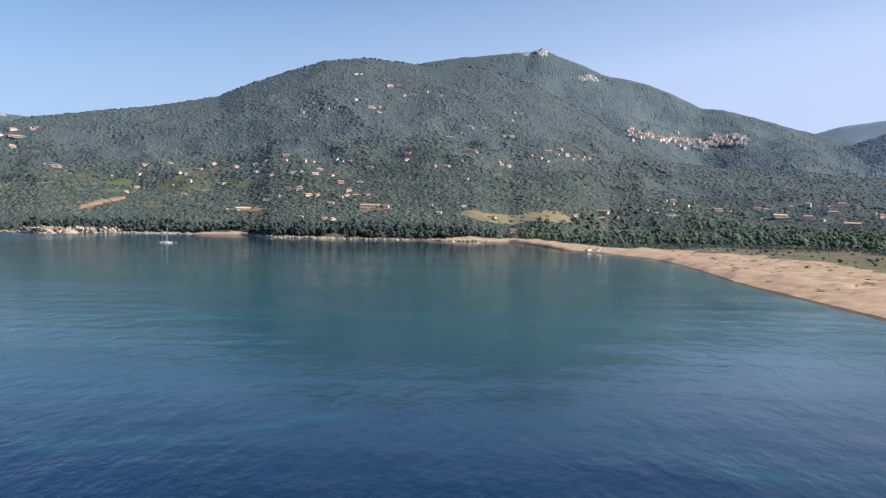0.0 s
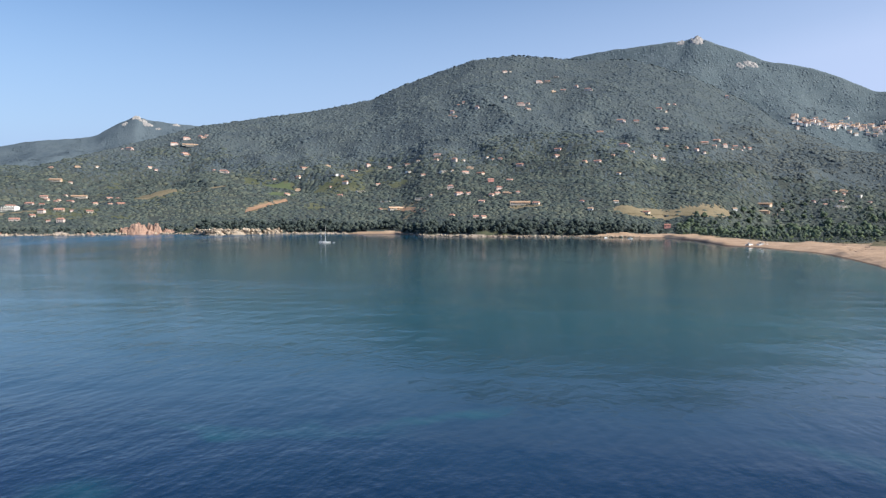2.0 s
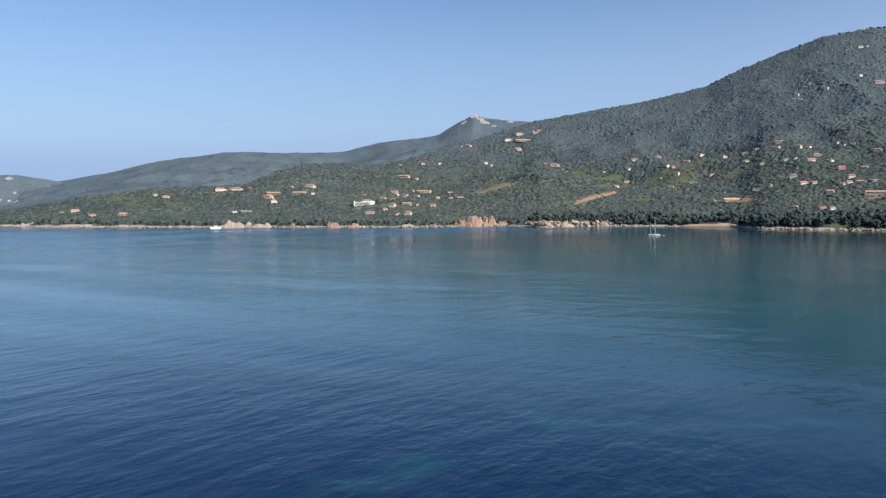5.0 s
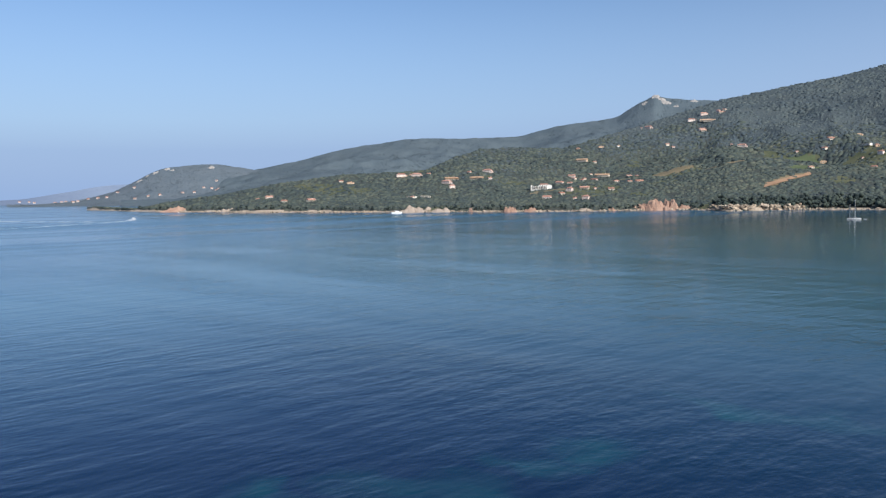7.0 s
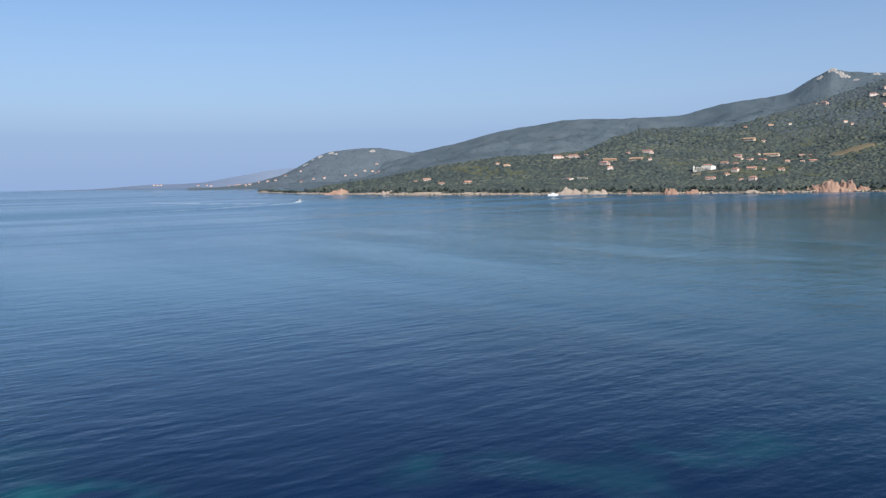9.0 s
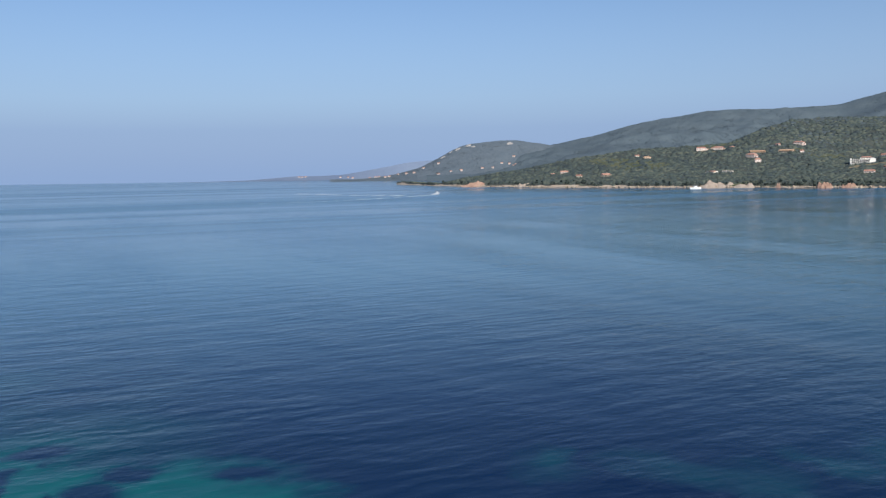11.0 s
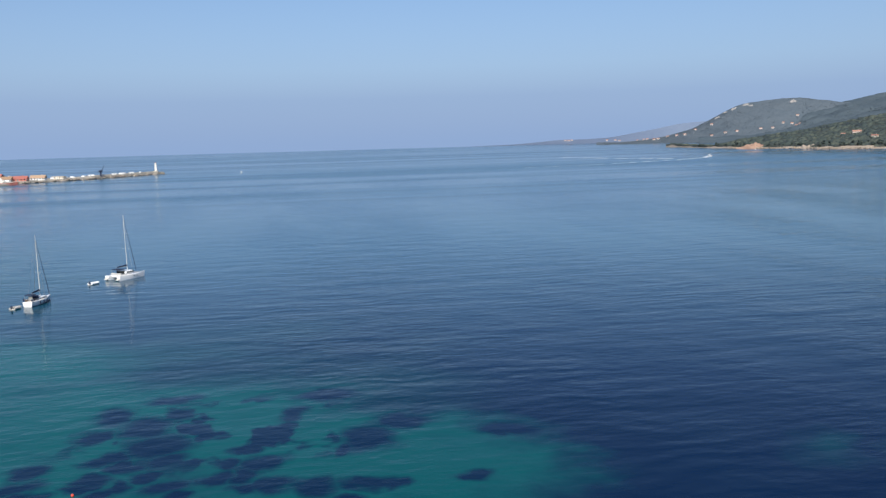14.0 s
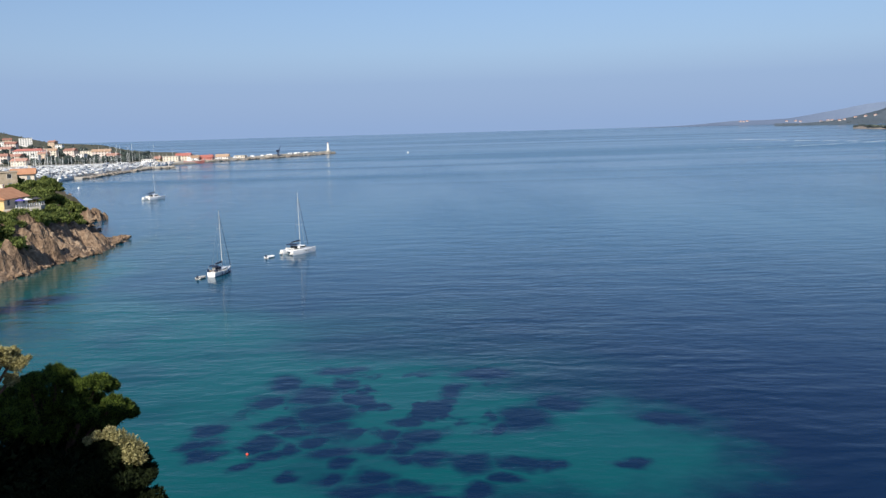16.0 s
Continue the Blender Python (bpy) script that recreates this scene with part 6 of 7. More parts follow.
for row in range(6):
    base = Vector(MOLE[0]) + inward * (13 + row * 25) + axis * (-30 + row * 26)
    length = 330 - row * 12
    e = root("pontoon", Matrix.Translation(base + axis * length / 2) @ Matrix.Rotation(radians(turn), 4, "Z"), "grey floating pontoon between moored boats", "pontoon", "pontoons of the marina")
    part("deck", shape((-length / 2, length / 2, -1.2, 1.2, 0.1, 0.5)), M_CONCRETE, e)
    for s in (-1, 1):
        x = 4.0
        while x < length - 3:
            k = rh.choices((0, 1, 2, 3), (3, 1, 5, 3))[0]
            off = (7.5, 9, 7, 8.8)[k]
            p = base + axis * x + inward * s * off
            m = pose(p.x, p.y, 0, 0, 0, turn + (90 if s < 0 else -90) + (180 if rh.random() < 0.5 else 0) + rh.uniform(-3, 3)) @ Matrix.Scale(rh.uniform(1.05, 1.35), 4)
            far_end = math.hypot(p.x, p.y) > 1068
            x += (4.6, 5.8, 4.6, 6.4)[k] + rh.random() * 3
            if far_end:
                continue
            if k in placed:
                copy_thing(pier_boats[k], m)
            else:
                placed.add(k)
                pier_boats[k].matrix_basis = m

# trees between the town's houses
n = 300
ab = rng.uniform(-120.5, -110.2, n)
ar = 1138 + rng.uniform(0, 1, n) ** 1.2 * 420
az = town_height(ab, ar)
town_trees = clumps("town_trees", ar * np.sin(np.radians(ab)), ar * np.cos(np.radians(ab)), az + 1.5, rng.uniform(2.0, 4.2, n), M_SHOREWOOD, rng, False, 1.0, 0.4)
tagged(town_trees, "green garden trees between the town houses", "trees", kind="stuff")
n = 500
ab = rng.uniform(-128, -110.2, n)
ar = rng.uniform(1480, 1850, n)
scrub = clumps("hill_scrub", ar * np.sin(np.radians(ab)), ar * np.cos(np.radians(ab)), town_height(ab, ar), rng.uniform(0.9, 2.4, n), M_FOREST, rng, False, 0.35, 0.35, True)
tagged(scrub, "dark scrub on the hill behind the town", "scrub", kind="stuff")


# ---- the near shore: the hillside under the lookout, and the rocky headland ----
COAST = table("""700 1150, 330 620, 190 330, 170 200, 125 110, 60 62, 0 50, -36 26, -52 -12, -66 -60, -110 -104, -160 -122, -206 -115.5, -221 -114.5,
-247 -112.5, -268 -113.5, -288 -116.5, -290 -119.5, -282 -124, -302 -132.5, -330 -147, -372 -166, -420 -193, -523 -246, -640 -330, -720 -420,
-820 -480, -960 -540, -1050 -700""")


def coast_distance(x, y):
    """Distance to the waterline, positive on land."""
    best = np.full(np.shape(x), 1e9)
    inside = np.zeros(np.shape(x), dtype=bool)
    ring = np.vstack([COAST, [(-1050, -2600), (2600, -2600), (2600, 1150)]])
    for (ax, ay), (bx, by) in zip(ring, np.roll(ring, -1, 0)):
        cross = ((ay > y) != (by > y)) & (x < (bx - ax) * (y - ay) / (by - ay + 1e-9) + ax)
        inside ^= cross
    for (ax, ay), (bx, by) in zip(COAST, COAST[1:]):
        dx, dy = bx - ax, by - ay
        t = np.clip(((x - ax) * dx + (y - ay) * dy) / (dx * dx + dy * dy), 0, 1)
        best = np.minimum(best, np.hypot(x - ax - t * dx, y - ay - t * dy))
    return np.where(inside, best, -best)


def near_height(x, y):
    d = coast_distance(x, y) + 1.6 * fbm(x / 14, y / 14, 3, 41)
    steep = np.interp(d, [-6, 0, 4, 10, 16, 30, 60, 150, 600, 2000], [-3, -0.1, 3.2, 8.5, 12.0, 13.6, 16, 24, 60, 110])
    # the spit of rock tapers to its tip
    tip = np.clip(np.hypot(x + 291, y + 117.5) / 46, 0.0, 1) ** 0.8
    steep = np.where((x < -150) & (x > -330) & (y > -190), np.where(steep > 0, steep * (0.12 + 0.88 * tip), steep), steep)
    # the hill of the lookout
    q = np.hypot(x, y)
    hill = np.interp(d, [-6, 0, 12, 30, 42, 55, 80, 130, 600, 2000], [-3, -0.1, 9, 23, 31.5, 33.0, 36, 42, 90, 140])
    # unseen knoll added behind the lookout to throw shade on the pine
    knoll = np.exp(-((x - 14) / 14) ** 2 - ((y + 26) / 13) ** 2)
    hill = hill + np.clip((d - 20) / 10, 0, 1) * 18.7 * np.minimum(knoll * 1.5, 1)
    w = np.clip((200 - q) / 90, 0, 1)
    w = w * w * (3 - 2 * w)
    h = steep * (1 - w) + hill * w
    crag = np.clip(d / 3, 0, 1) * np.clip((30 - d) / 20, 0.15, 1)
    h = h + crag * (4.6 * np.abs(fbm((x + y * 0.5) / 9, y / 13, 3, 44)) - 1.6 + 2.7 * (np.abs(fbm(x / 4.2, y / 3.4, 3, 47)) - 0.3))
    # gullies running down the rock
    h = h - crag * 4.0 * np.clip(vnoise((x + 0.35 * y) / 5.5, y / 26, 61) - 0.25, 0, 1)
    under = q < 10
    return np.where(under, np.minimum(h, 33.2), h)


# brown rock; the near-black stop paints crevice shade into it
M_CLIFF = surface("cliff_rock", (0.038, 0.026, 0.019), (0.52, 0.395, 0.275), 0.11, 0.95, 1.0, 9, depth=0.9, tone=(0.245, 0.165, 0.106))
M_SLOPE = surface("slope_soil", (0.07, 0.075, 0.03), (0.26, 0.19, 0.11), 0.08, 0.95, 0.8, 8, depth=0.4)
PATCH = (-330.0, -180.0, -215.0, -106.0)
nx, ny = np.meshgrid(np.arange(PATCH[0], PATCH[1] + 0.5, 0.9), np.arange(PATCH[2], PATCH[3] + 0.5, 0.9), indexing="ij")
nz = near_height(nx, ny)
slope = np.hypot(*np.gradient(nz, 0.9))
dn = coast_distance(mid(nx), mid(ny))
face_kind = np.where((dn < 17 + 5 * fbm(mid(nx) / 8, mid(ny) / 8, 3, 50)) | (mid(slope) > 1.6), 0, 1)
head = sheet("ground_headland", nx, ny, nz, [M_CLIFF, M_SLOPE], face_kind)
for poly in head.data.polygons:
    poly.use_smooth = False
tagged(head, "brown rocky headland with a jagged spit", "cliff", kind="structure")
ux, uy = np.meshgrid(np.arange(-1080, 1500, 10.0), np.arange(-1500, 900, 10.0), indexing="ij")
uz = near_height(ux, uy)
mx, my = mid(ux), mid(uy)
outside = ~((mx > PATCH[0] + 3) & (mx < PATCH[1] - 3) & (my > PATCH[2] + 3) & (my < PATCH[3])) & (coast_distance(mx, my) > -12)
outside &= ~((np.abs(mx) < 55) & (my > -75) & (my < 55))
outside &= ~((np.hypot(mx, my) > 1075) & (np.degrees(np.arctan2(mx, my)) < -100))
near_ground = sheet("ground_near", ux, uy, uz - 0.15, [M_SLOPE], np.zeros(mx.shape, dtype=int), outside)
tagged(near_ground, "scrubby hillside of the near shore", "ground", kind="structure")
vx, vy = np.meshgrid(np.arange(-64, 65, 2.0), np.arange(-84, 65, 2.0), indexing="ij")
lookout = sheet("ground_lookout", vx, vy, near_height(vx, vy), [M_SLOPE], np.zeros((64, 74), dtype=int))
tagged(lookout, "steep scrubby slope under the lookout with an unseen knoll added for shade", "ground", kind="structure")
# boulders at the foot of the headland and the outlying stack
pts = []
rk = random.Random(9)
for i in range(420):
    j = rk.randrange(11, 26)
    a, b2 = COAST[j], COAST[j + 1]
    t = rk.random()
    pts.append((a[0] + (b2[0] - a[0]) * t + rk.gauss(0, 1.2), a[1] + (b2[1] - a[1]) * t + rk.gauss(0, 1.2), rk.uniform(-0.3, 0.5)))
boulders("foot_boulders", pts, M_CLIFF, "brown boulders along the foot of the headland", 12, (0.3, 1.1))


def crag(name, x, y, z, w, d, h, mat, label, seed, turn=0.0, n=26, land=None):
    """A rock outcrop: a craggy mound of facets."""
    u, v = np.meshgrid(np.linspace(-1, 1, n), np.linspace(-1, 1, n), indexing="ij")
    q = np.hypot(u, v)
    hh = np.clip(1.05 - q ** 2.4 + 0.25 * fbm(u * 3, v * 3, 2, seed + 9), 0, 1) ** 0.8 * (0.62 + 0.48 * fbm(u * 2.4, v * 2.4, 2, seed)) + np.clip(1 - q, 0, 1) ** 0.5 * 0.34 * (np.abs(fbm(u * 6, v * 6, 3, seed + 3)) - 0.2)
    c, s = math.cos(radians(turn)), math.sin(radians(turn))
    X, Y = u * w / 2, v * d / 2
    X, Y = x + X * c - Y * s, y + X * s + Y * c
    if land is not None:
        # on a slope the rock grows out of the hillside
        z = land(np.degrees(np.arctan2(X, Y)), np.hypot(X, Y)) - 2
    ob = sheet(name, X, Y, z - 2 + hh * (h + 2), [mat])
    for poly in ob.data.polygons:
        poly.use_smooth = False
    return tagged(ob, label, "rock")


M_REDROCK = surface("red_granite", (0.2, 0.12, 0.085), (0.48, 0.34, 0.26), 0.08, 0.95, 0.9, 9, depth=0.8, tone=(0.36, 0.23, 0.17))
M_PALEROCK = surface("pale_granite", (0.26, 0.2, 0.145), (0.56, 0.46, 0.35), 0.15, 0.95, 0.9, 7, depth=0.8, island=0.4)
M_HIGHROCK = surface("upland_granite", (0.26, 0.255, 0.25), (0.46, 0.43, 0.4), 0.05, 0.95, 0.6, 9, depth=1.5)
M_GREYROCK = surface("grey_granite", (0.26, 0.21, 0.17), (0.48, 0.4, 0.33), 0.1, 0.95, 0.9, 9, depth=0.8)
for b, r, w, d, h, mat, lab, sd in (
        (-30.4, 1572, 36, 30, 15, M_REDROCK, "red granite sea cliff lit by sun", 1), (-29.6, 1566, 40, 34, 20, M_REDROCK, "tall red granite cliff above the water", 2),
        (-28.7, 1566, 36, 30, 16, M_REDROCK, "red granite crag sloping to the sea", 3), (-27.7, 1566, 30, 18, 8, M_REDROCK, "low red rocks at the waterline", 4),
        (-24.9, 1500, 36, 18, 8, M_PALEROCK, "pale granite outcrop at the water", 5), (-23.7, 1512, 44, 18, 7, M_PALEROCK, "long pale granite ledge at the water", 6),
        (-22.5, 1532, 36, 18, 9, M_PALEROCK, "pale granite crag among shore trees", 7), (-21.2, 1546, 30, 16, 9, M_PALEROCK, "pale rounded granite crag", 8),
        (-45.3, 1606, 66, 34, 12, M_GREYROCK, "smooth grey granite slab sloping to the sea", 9), (-39.0, 1540, 26, 20, 10, M_REDROCK, "orange granite rock on the shore", 10),
        (-37.6, 1532, 30, 16, 7, M_REDROCK, "low orange rocks by the shore", 11), (-41.6, 1552, 9, 9, 8, M_REDROCK, "small orange rock pinnacle", 12),
        (-43.6, 1575, 40, 18, 7, M_GREYROCK, "low grey shore rocks", 13), (-34.1, 1512, 30, 16, 6, M_GREYROCK, "low grey rocks under the trees", 14),
        (-32.5, 1535, 30, 14, 6, M_REDROCK, "low reddish rocks under the trees", 16),
        (-60.6, 2010, 80, 30, 12, M_REDROCK, "reddish rocky point at the water", 17), (-57.6, 1880, 40, 22, 7, M_GREYROCK, "grey rocks of the wooded point", 18)):
    x, y, _ = polar(b, r)
    crag("rock_outcrop", x, y, 0, w, d, h, mat, lab, sd * 7.3, -b)
heaps = []
for i in range(330):
    b = rk.choice((-24.9, -24.3, -23.7, -22.6, -21.3, -25.4)) + rk.gauss(0, 0.35)
    r = float(along(np.array([b]), SHORE, 1)[0]) + rk.uniform(-3, 20)
    heaps.append((*polar(b, r)[:2], max(0, (r - 1500 + 0) * 0.0) + rk.uniform(0.3, 8.0)))
boulders("granite_boulders", heaps, M_PALEROCK, "heaped pale granite boulders at the water", 19, (1.0, 3.4))
x, y, _ = polar(-114.2, 392)
crag("sea_rock", x, y, 0, 19, 18, 9.5, M_CLIFF, "brown rock stack off the headland", 77, 20)
# bare rock on the mountain tops
for b, r, w, h, fn, lab in ((6.3, 4385, 70, 24, PEAK, "grey rocky summit of the mountain"), (5.3, 4390, 46, 14, PEAK, "bare grey rocks near the summit"),
                            (9.6, 4330, 70, 24, PEAK, "bare cliffs high on the mountain"), (9.0, 4300, 50, 16, PEAK, "bare rocks on the mountain flank"),
                            (-29.6, 4490, 44, 18, RANGE, "grey rocky knoll on the range"), (-28.9, 4450, 50, 18, RANGE, "bare rocks below the knoll"),
                            (-29.2, 4470, 40, 22, RANGE, "grey crags under the knoll"), (-28.3, 4420, 34, 16, RANGE, "bare rock on the knoll's flank"),
                            (-30.3, 4470, 30, 14, RANGE, "small crag on the knoll's shoulder"), (-27.2, 4480, 40, 12, RANGE, "bare ledge along the ridge"),
                            (-61.9, 4370, 36, 14, CAPE, "pale ledges on the cape's ridge"), (-62.9, 4340, 32, 12, CAPE, "pale rocks down the cape's ridge"), (-61.2, 4380, 34, 12, CAPE, "pale rocky brow of the cape"),
                            (-58.47, 4338, 40, 17, CAPE, "pale bare rock on the cape"), (-60.88, 4360, 30, 10, CAPE, "bare rocks near the cape's crest"),
                            (-62.42, 4375, 26, 9, CAPE, "pale rocky slope of the cape"), (-63.2, 4230, 20, 8, CAPE, "small pale outcrop on the cape")):
    foot, crest, base, grain, sd = {id(PEAK): (3450, 4400, 120, 44, 5), id(RANGE): (3300, 4500, 60, 42, 7), id(CAPE): (3780, 4400, 0, 15, 8)}[id(fn)]
    x, y, _ = polar(b, r)
    crag("rock_outcrop", x, y, 0, w, w * 0.7, h * 0.62, M_HIGHROCK, lab, b * 3.1, -b, 24, lambda bb, rr: range_height(bb, rr, fn, foot, crest, base, grain, sd))
# shore stones along the wooded bank
pts = []
for i in range(1500):
    b = rk.uniform(-62, 3)
    if -16.5 < b < -12.3:
        continue
    r = float(along(np.array([b]), SHORE, 1)[0]) + rk.uniform(-3, 9)
    pts.append((*polar(b, r)[:2], rk.uniform(0, 1.6)))
boulders("shore_stones", pts, M_PALEROCK, "pale granite stones along the wooded shore", 15, (0.6, 2.3))


# ---- plants ----
M_PINE = surface("pine_needles", (0.012, 0.03, 0.01), (0.19, 0.26, 0.045), 0.5, 0.7, 0, 8, island=0.7, spec=0.15, thin=0.25)
M_OLIVE = surface("silvery_leaves", (0.2, 0.185, 0.08), (0.58, 0.52, 0.25), 0.8, 0.75, 0, 8, island=0.6, spec=0.15, thin=0.3)
M_BUSH = surface("shrub_leaves", (0.045, 0.075, 0.02), (0.31, 0.36, 0.1), 0.3, 0.7, 0, 8, island=0.75, spec=0.2, thin=0.35)
# near-black leaves: the deep shade under the pine painted in
M_SHADE_LEAVES = surface('thicket_leaves', (0.007, 0.012, 0.005), (0.03, 0.042, 0.015), 0.5, 0.8, 0, 8, island=0.6, spec=0.1, thin=0.1)
M_BARK = surface("pine_bark", (0.07, 0.045, 0.03), (0.2, 0.12, 0.08), 3.0, 0.95, 0.8, 8, depth=0.03)


def leaves(name, centres, radii, per, size, mat, parent, seed, flat=0.7, slim=0.4):
    """Many small folded leaves, thickest near each clump's surface."""
    r2 = np.random.default_rng(seed)
    C, R = np.asarray(centres, float), np.asarray(radii, float)
    k = len(C)
    d = r2.normal(size=(k, per, 3))
    d /= np.linalg.norm(d, axis=2, keepdims=True)
    rad = R[:, None, None] * r2.uniform(0.45, 1.0, (k, per, 1)) ** 0.6 * (1 + 0.25 * np.sin(d[..., :1] * 7 + d[..., 1:2] * 5))
    P = (C[:, None] + d * rad * np.array([1, 1, flat])).reshape(-1, 3)
    n = len(P)
    out = d.reshape(-1, 3) * 0.8 + r2.normal(size=(n, 3)) * 0.6 + np.array([0, 0, 0.35])
    out /= np.linalg.norm(out, axis=1, keepdims=True)
    side = np.cross(out, r2.normal(size=(n, 3)))
    side /= np.linalg.norm(side, axis=1, keepdims=True)
    L = size * r2.uniform(0.6, 1.4, (n, 1))
    a, b, c = P - side * L * slim, P + out * L, P + side * L * slim
    dn = P - out * L * 0.35 + np.cross(out, side) * L * 0.25
    V = np.stack([a, dn, c, b], 1).reshape(-1, 3)
    F = (np.arange(n) * 4)[:, None, None] + np.array([(0, 1, 3), (1, 2, 3)])[None]
    ob = mesh_object(name, V, F.reshape(-1, 3), [mat], smooth=False)
    ob.parent = parent
    return ob


def tufts(cs, rs, r2, k=8, small=1.0):
    """Each clump broken into smaller tufts over its upper side."""
    tc, tr2 = [], []
    for c, r in zip(cs, rs):
        tc.append(Vector(c))
        tr2.append(r * 0.6)
        for j in range(k):
            an, up = j * 2.4 + r2.uniform(-0.5, 0.5), r2.uniform(-0.35, 1.0)
            side = math.sqrt(max(0.0, 1 - up * up))
            tc.append(Vector(c) + Vector((math.cos(an) * side, math.sin(an) * side, up * 0.75)) * r * r2.uniform(0.7, 1.0))
            tr2.append(r * r2.uniform(0.22, 0.42) * small)
    return tc, tr2


def tree(m, label, height, spread, crown_mat, seed, clump_n=14, per=700, leaf=0.16, trunk=0.25, umbrella=False, lean=0.0, crown_from=0.45, category="tree"):
    """Trunk, limbs and a crown of leafy clumps with gaps."""
    r2 = random.Random(seed)
    e = root("tree", m, label, category)
    bm = bmesh.new()
    p, top = Vector((0, 0, -1.0)), Vector((lean, lean * 0.4, height * 0.72))
    for i in range(4):
        q = Vector((0, 0, -1.0)).lerp(top, (i + 1) / 4) + Vector((r2.uniform(-0.2, 0.2), r2.uniform(-0.2, 0.2), 0))
        tube(bm, p, q, trunk * (1 - 0.17 * i), trunk * (1 - 0.17 * (i + 1)), 8)
        p = q
    part("trunk", bm, M_BARK, e)
    cs, rs = [], []
    for i in range(clump_n):
        an = i * 2.4 + r2.uniform(-0.4, 0.4)
        f = (i + 0.5) / clump_n
        ring = spread * (0.95 * math.sqrt(f) if umbrella else math.sin(math.pi * (0.25 + 0.72 * f)) * 0.75) * r2.uniform(0.75, 1.1)
        zz = height * (0.92 - 0.28 * f ** 1.5 if umbrella else crown_from + (0.95 - crown_from) * (1 - f)) + r2.uniform(-0.3, 0.3)
        c = Vector((lean + math.cos(an) * ring, lean * 0.4 + math.sin(an) * ring, zz))
        cs.append(c)
        rs.append(spread * r2.uniform(0.18, 0.32))
        if i % 2 == 0:
            s = Vector((lean, lean * 0.4, height * 0.72)) * r2.uniform(0.6, 1.0)
            part("limb", tube(bmesh.new(), s, c, trunk * 0.35, trunk * 0.12, 6), M_BARK, e)
    tc, tr2 = tufts(cs, rs, r2)
    leaves("crown", tc, tr2, per // 5, leaf, crown_mat, e, seed)
    return e


def ground_at(x, y):
    return float(near_height(np.array([[x]]), np.array([[y]]))[0, 0])


# umbrella pines and shrubs on the headland
for i, (b, r, h, s) in enumerate(((-117.3, 305, 9.0, 4.8), (-116.6, 312, 10.5, 5.2), (-115.9, 318, 11.0, 5.0), (-115.3, 314, 10.0, 4.8), (-116.2, 330, 11.5, 5.2),
                                  (-117.9, 322, 9.0, 4.5), (-118.2, 345, 9.5, 5.0), (-115.0, 326, 10.5, 4.4), (-117.0, 325, 10.5, 5.0), (-114.8, 312, 7.5, 3.6))):
    x, y, _ = polar(b, r)
    tree(pose(x, y, ground_at(x, y), 0, 0, i * 50), "umbrella pine on the headland", h, s, M_BUSH, 60 + i, 16, 270, 0.55, 0.3, True)
for i in range(72):
    b, r = -119.6, 0
    x = y = 0
    for tries in range(40):
        b, r = rk.uniform(-120.2, -113.9), rk.uniform(252, 320)
        x, y, _ = polar(b, r)
        d = float(coast_distance(np.array([x]), np.array([y]))[0])
        if 12 < d < 40 and not (r > 264 and b < -117.1):
            break
    if i >= 64:
        x, y, _ = polar(rk.uniform(-119.4, -117.9), rk.uniform(246, 264))
    s = rk.uniform(1.6, 3.2)
    e = root("shrub", pose(x, y, ground_at(x, y)), "dense green maquis shrub on the cliff top", "shrub", "shrubs on the headland")
    cs = [(rk.uniform(-s, s) * 0.7, rk.uniform(-s, s) * 0.7, s * rk.uniform(0.3, 0.75)) for _ in range(5)]
    leaves("leaves", cs, [s * rk.uniform(0.45, 0.7) for _ in cs], 260, 0.5, M_BUSH, e, 100 + i)
    part("stem", tube(bmesh.new(), (0, 0, -0.4), (0.1, 0, s * 0.6), 0.12, 0.05, 6), M_BARK, e)

# a lower hedge of scrub under the terrace
for i in range(34):
    x = y = 0
    for tries in range(60):
        x, y, _ = polar(rk.uniform(-120.4, -116.8), rk.uniform(248, 277))
        d = float(coast_distance(np.array([x]), np.array([y]))[0])
        if 13 < d < 36:
            break
    s = rk.uniform(1.2, 2.1)
    e = root("shrub", pose(x, y, ground_at(x, y) - 0.3), "low green maquis shrub below the terrace", "shrub", "shrubs on the headland")
    cs = [(rk.uniform(-s, s) * 0.8, rk.uniform(-s, s) * 0.8, s * rk.uniform(0.2, 0.5)) for _ in range(5)]
    leaves("leaves", cs, [s * rk.uniform(0.45, 0.7) for _ in cs], 150, 0.5, M_BUSH, e, 400 + i)
    part("stem", tube(bmesh.new(), (0, 0, -0.4), (0.1, 0, s * 0.4), 0.1, 0.05, 6), M_BARK, e)

# houses on the headland
wall_a, wall_b = Vector(polar(-118.5, 281)), Vector(polar(-117.35, 291))
run = (wall_b - wall_a).normalized()
inward_ = Vector((run.y, -run.x, 0))
if inward_.dot(Vector((0, 0, 0)) - wall_a) > 0:
    inward_ = -inward_
centre = (wall_a + wall_b) / 2 + inward_ * 5.2
face = math.degrees(math.atan2(-inward_.x, inward_.y))
yh = house("house", 12.6, 10, 1, "gable", M_CREAM, M_TILE_ORANGE, "yellow and cream seaside house with orange tile roof", "house", bays=3, low=4)
yh.matrix_basis = pose(centre.x, centre.y, 14.7, 0, 0, face)
for x in (-6.36, 6.36):
    part("end_wall", shape((x - 0.05, x + 0.05, -5.02, 5.02, -2, 2.85)), M_YELLOW, yh, "bright yellow rendered end wall")
part("terrace", shape((-7, 9, -9, -5, -1.2, 0.0)), M_CONCRETE, yh, "pale stone terrace")
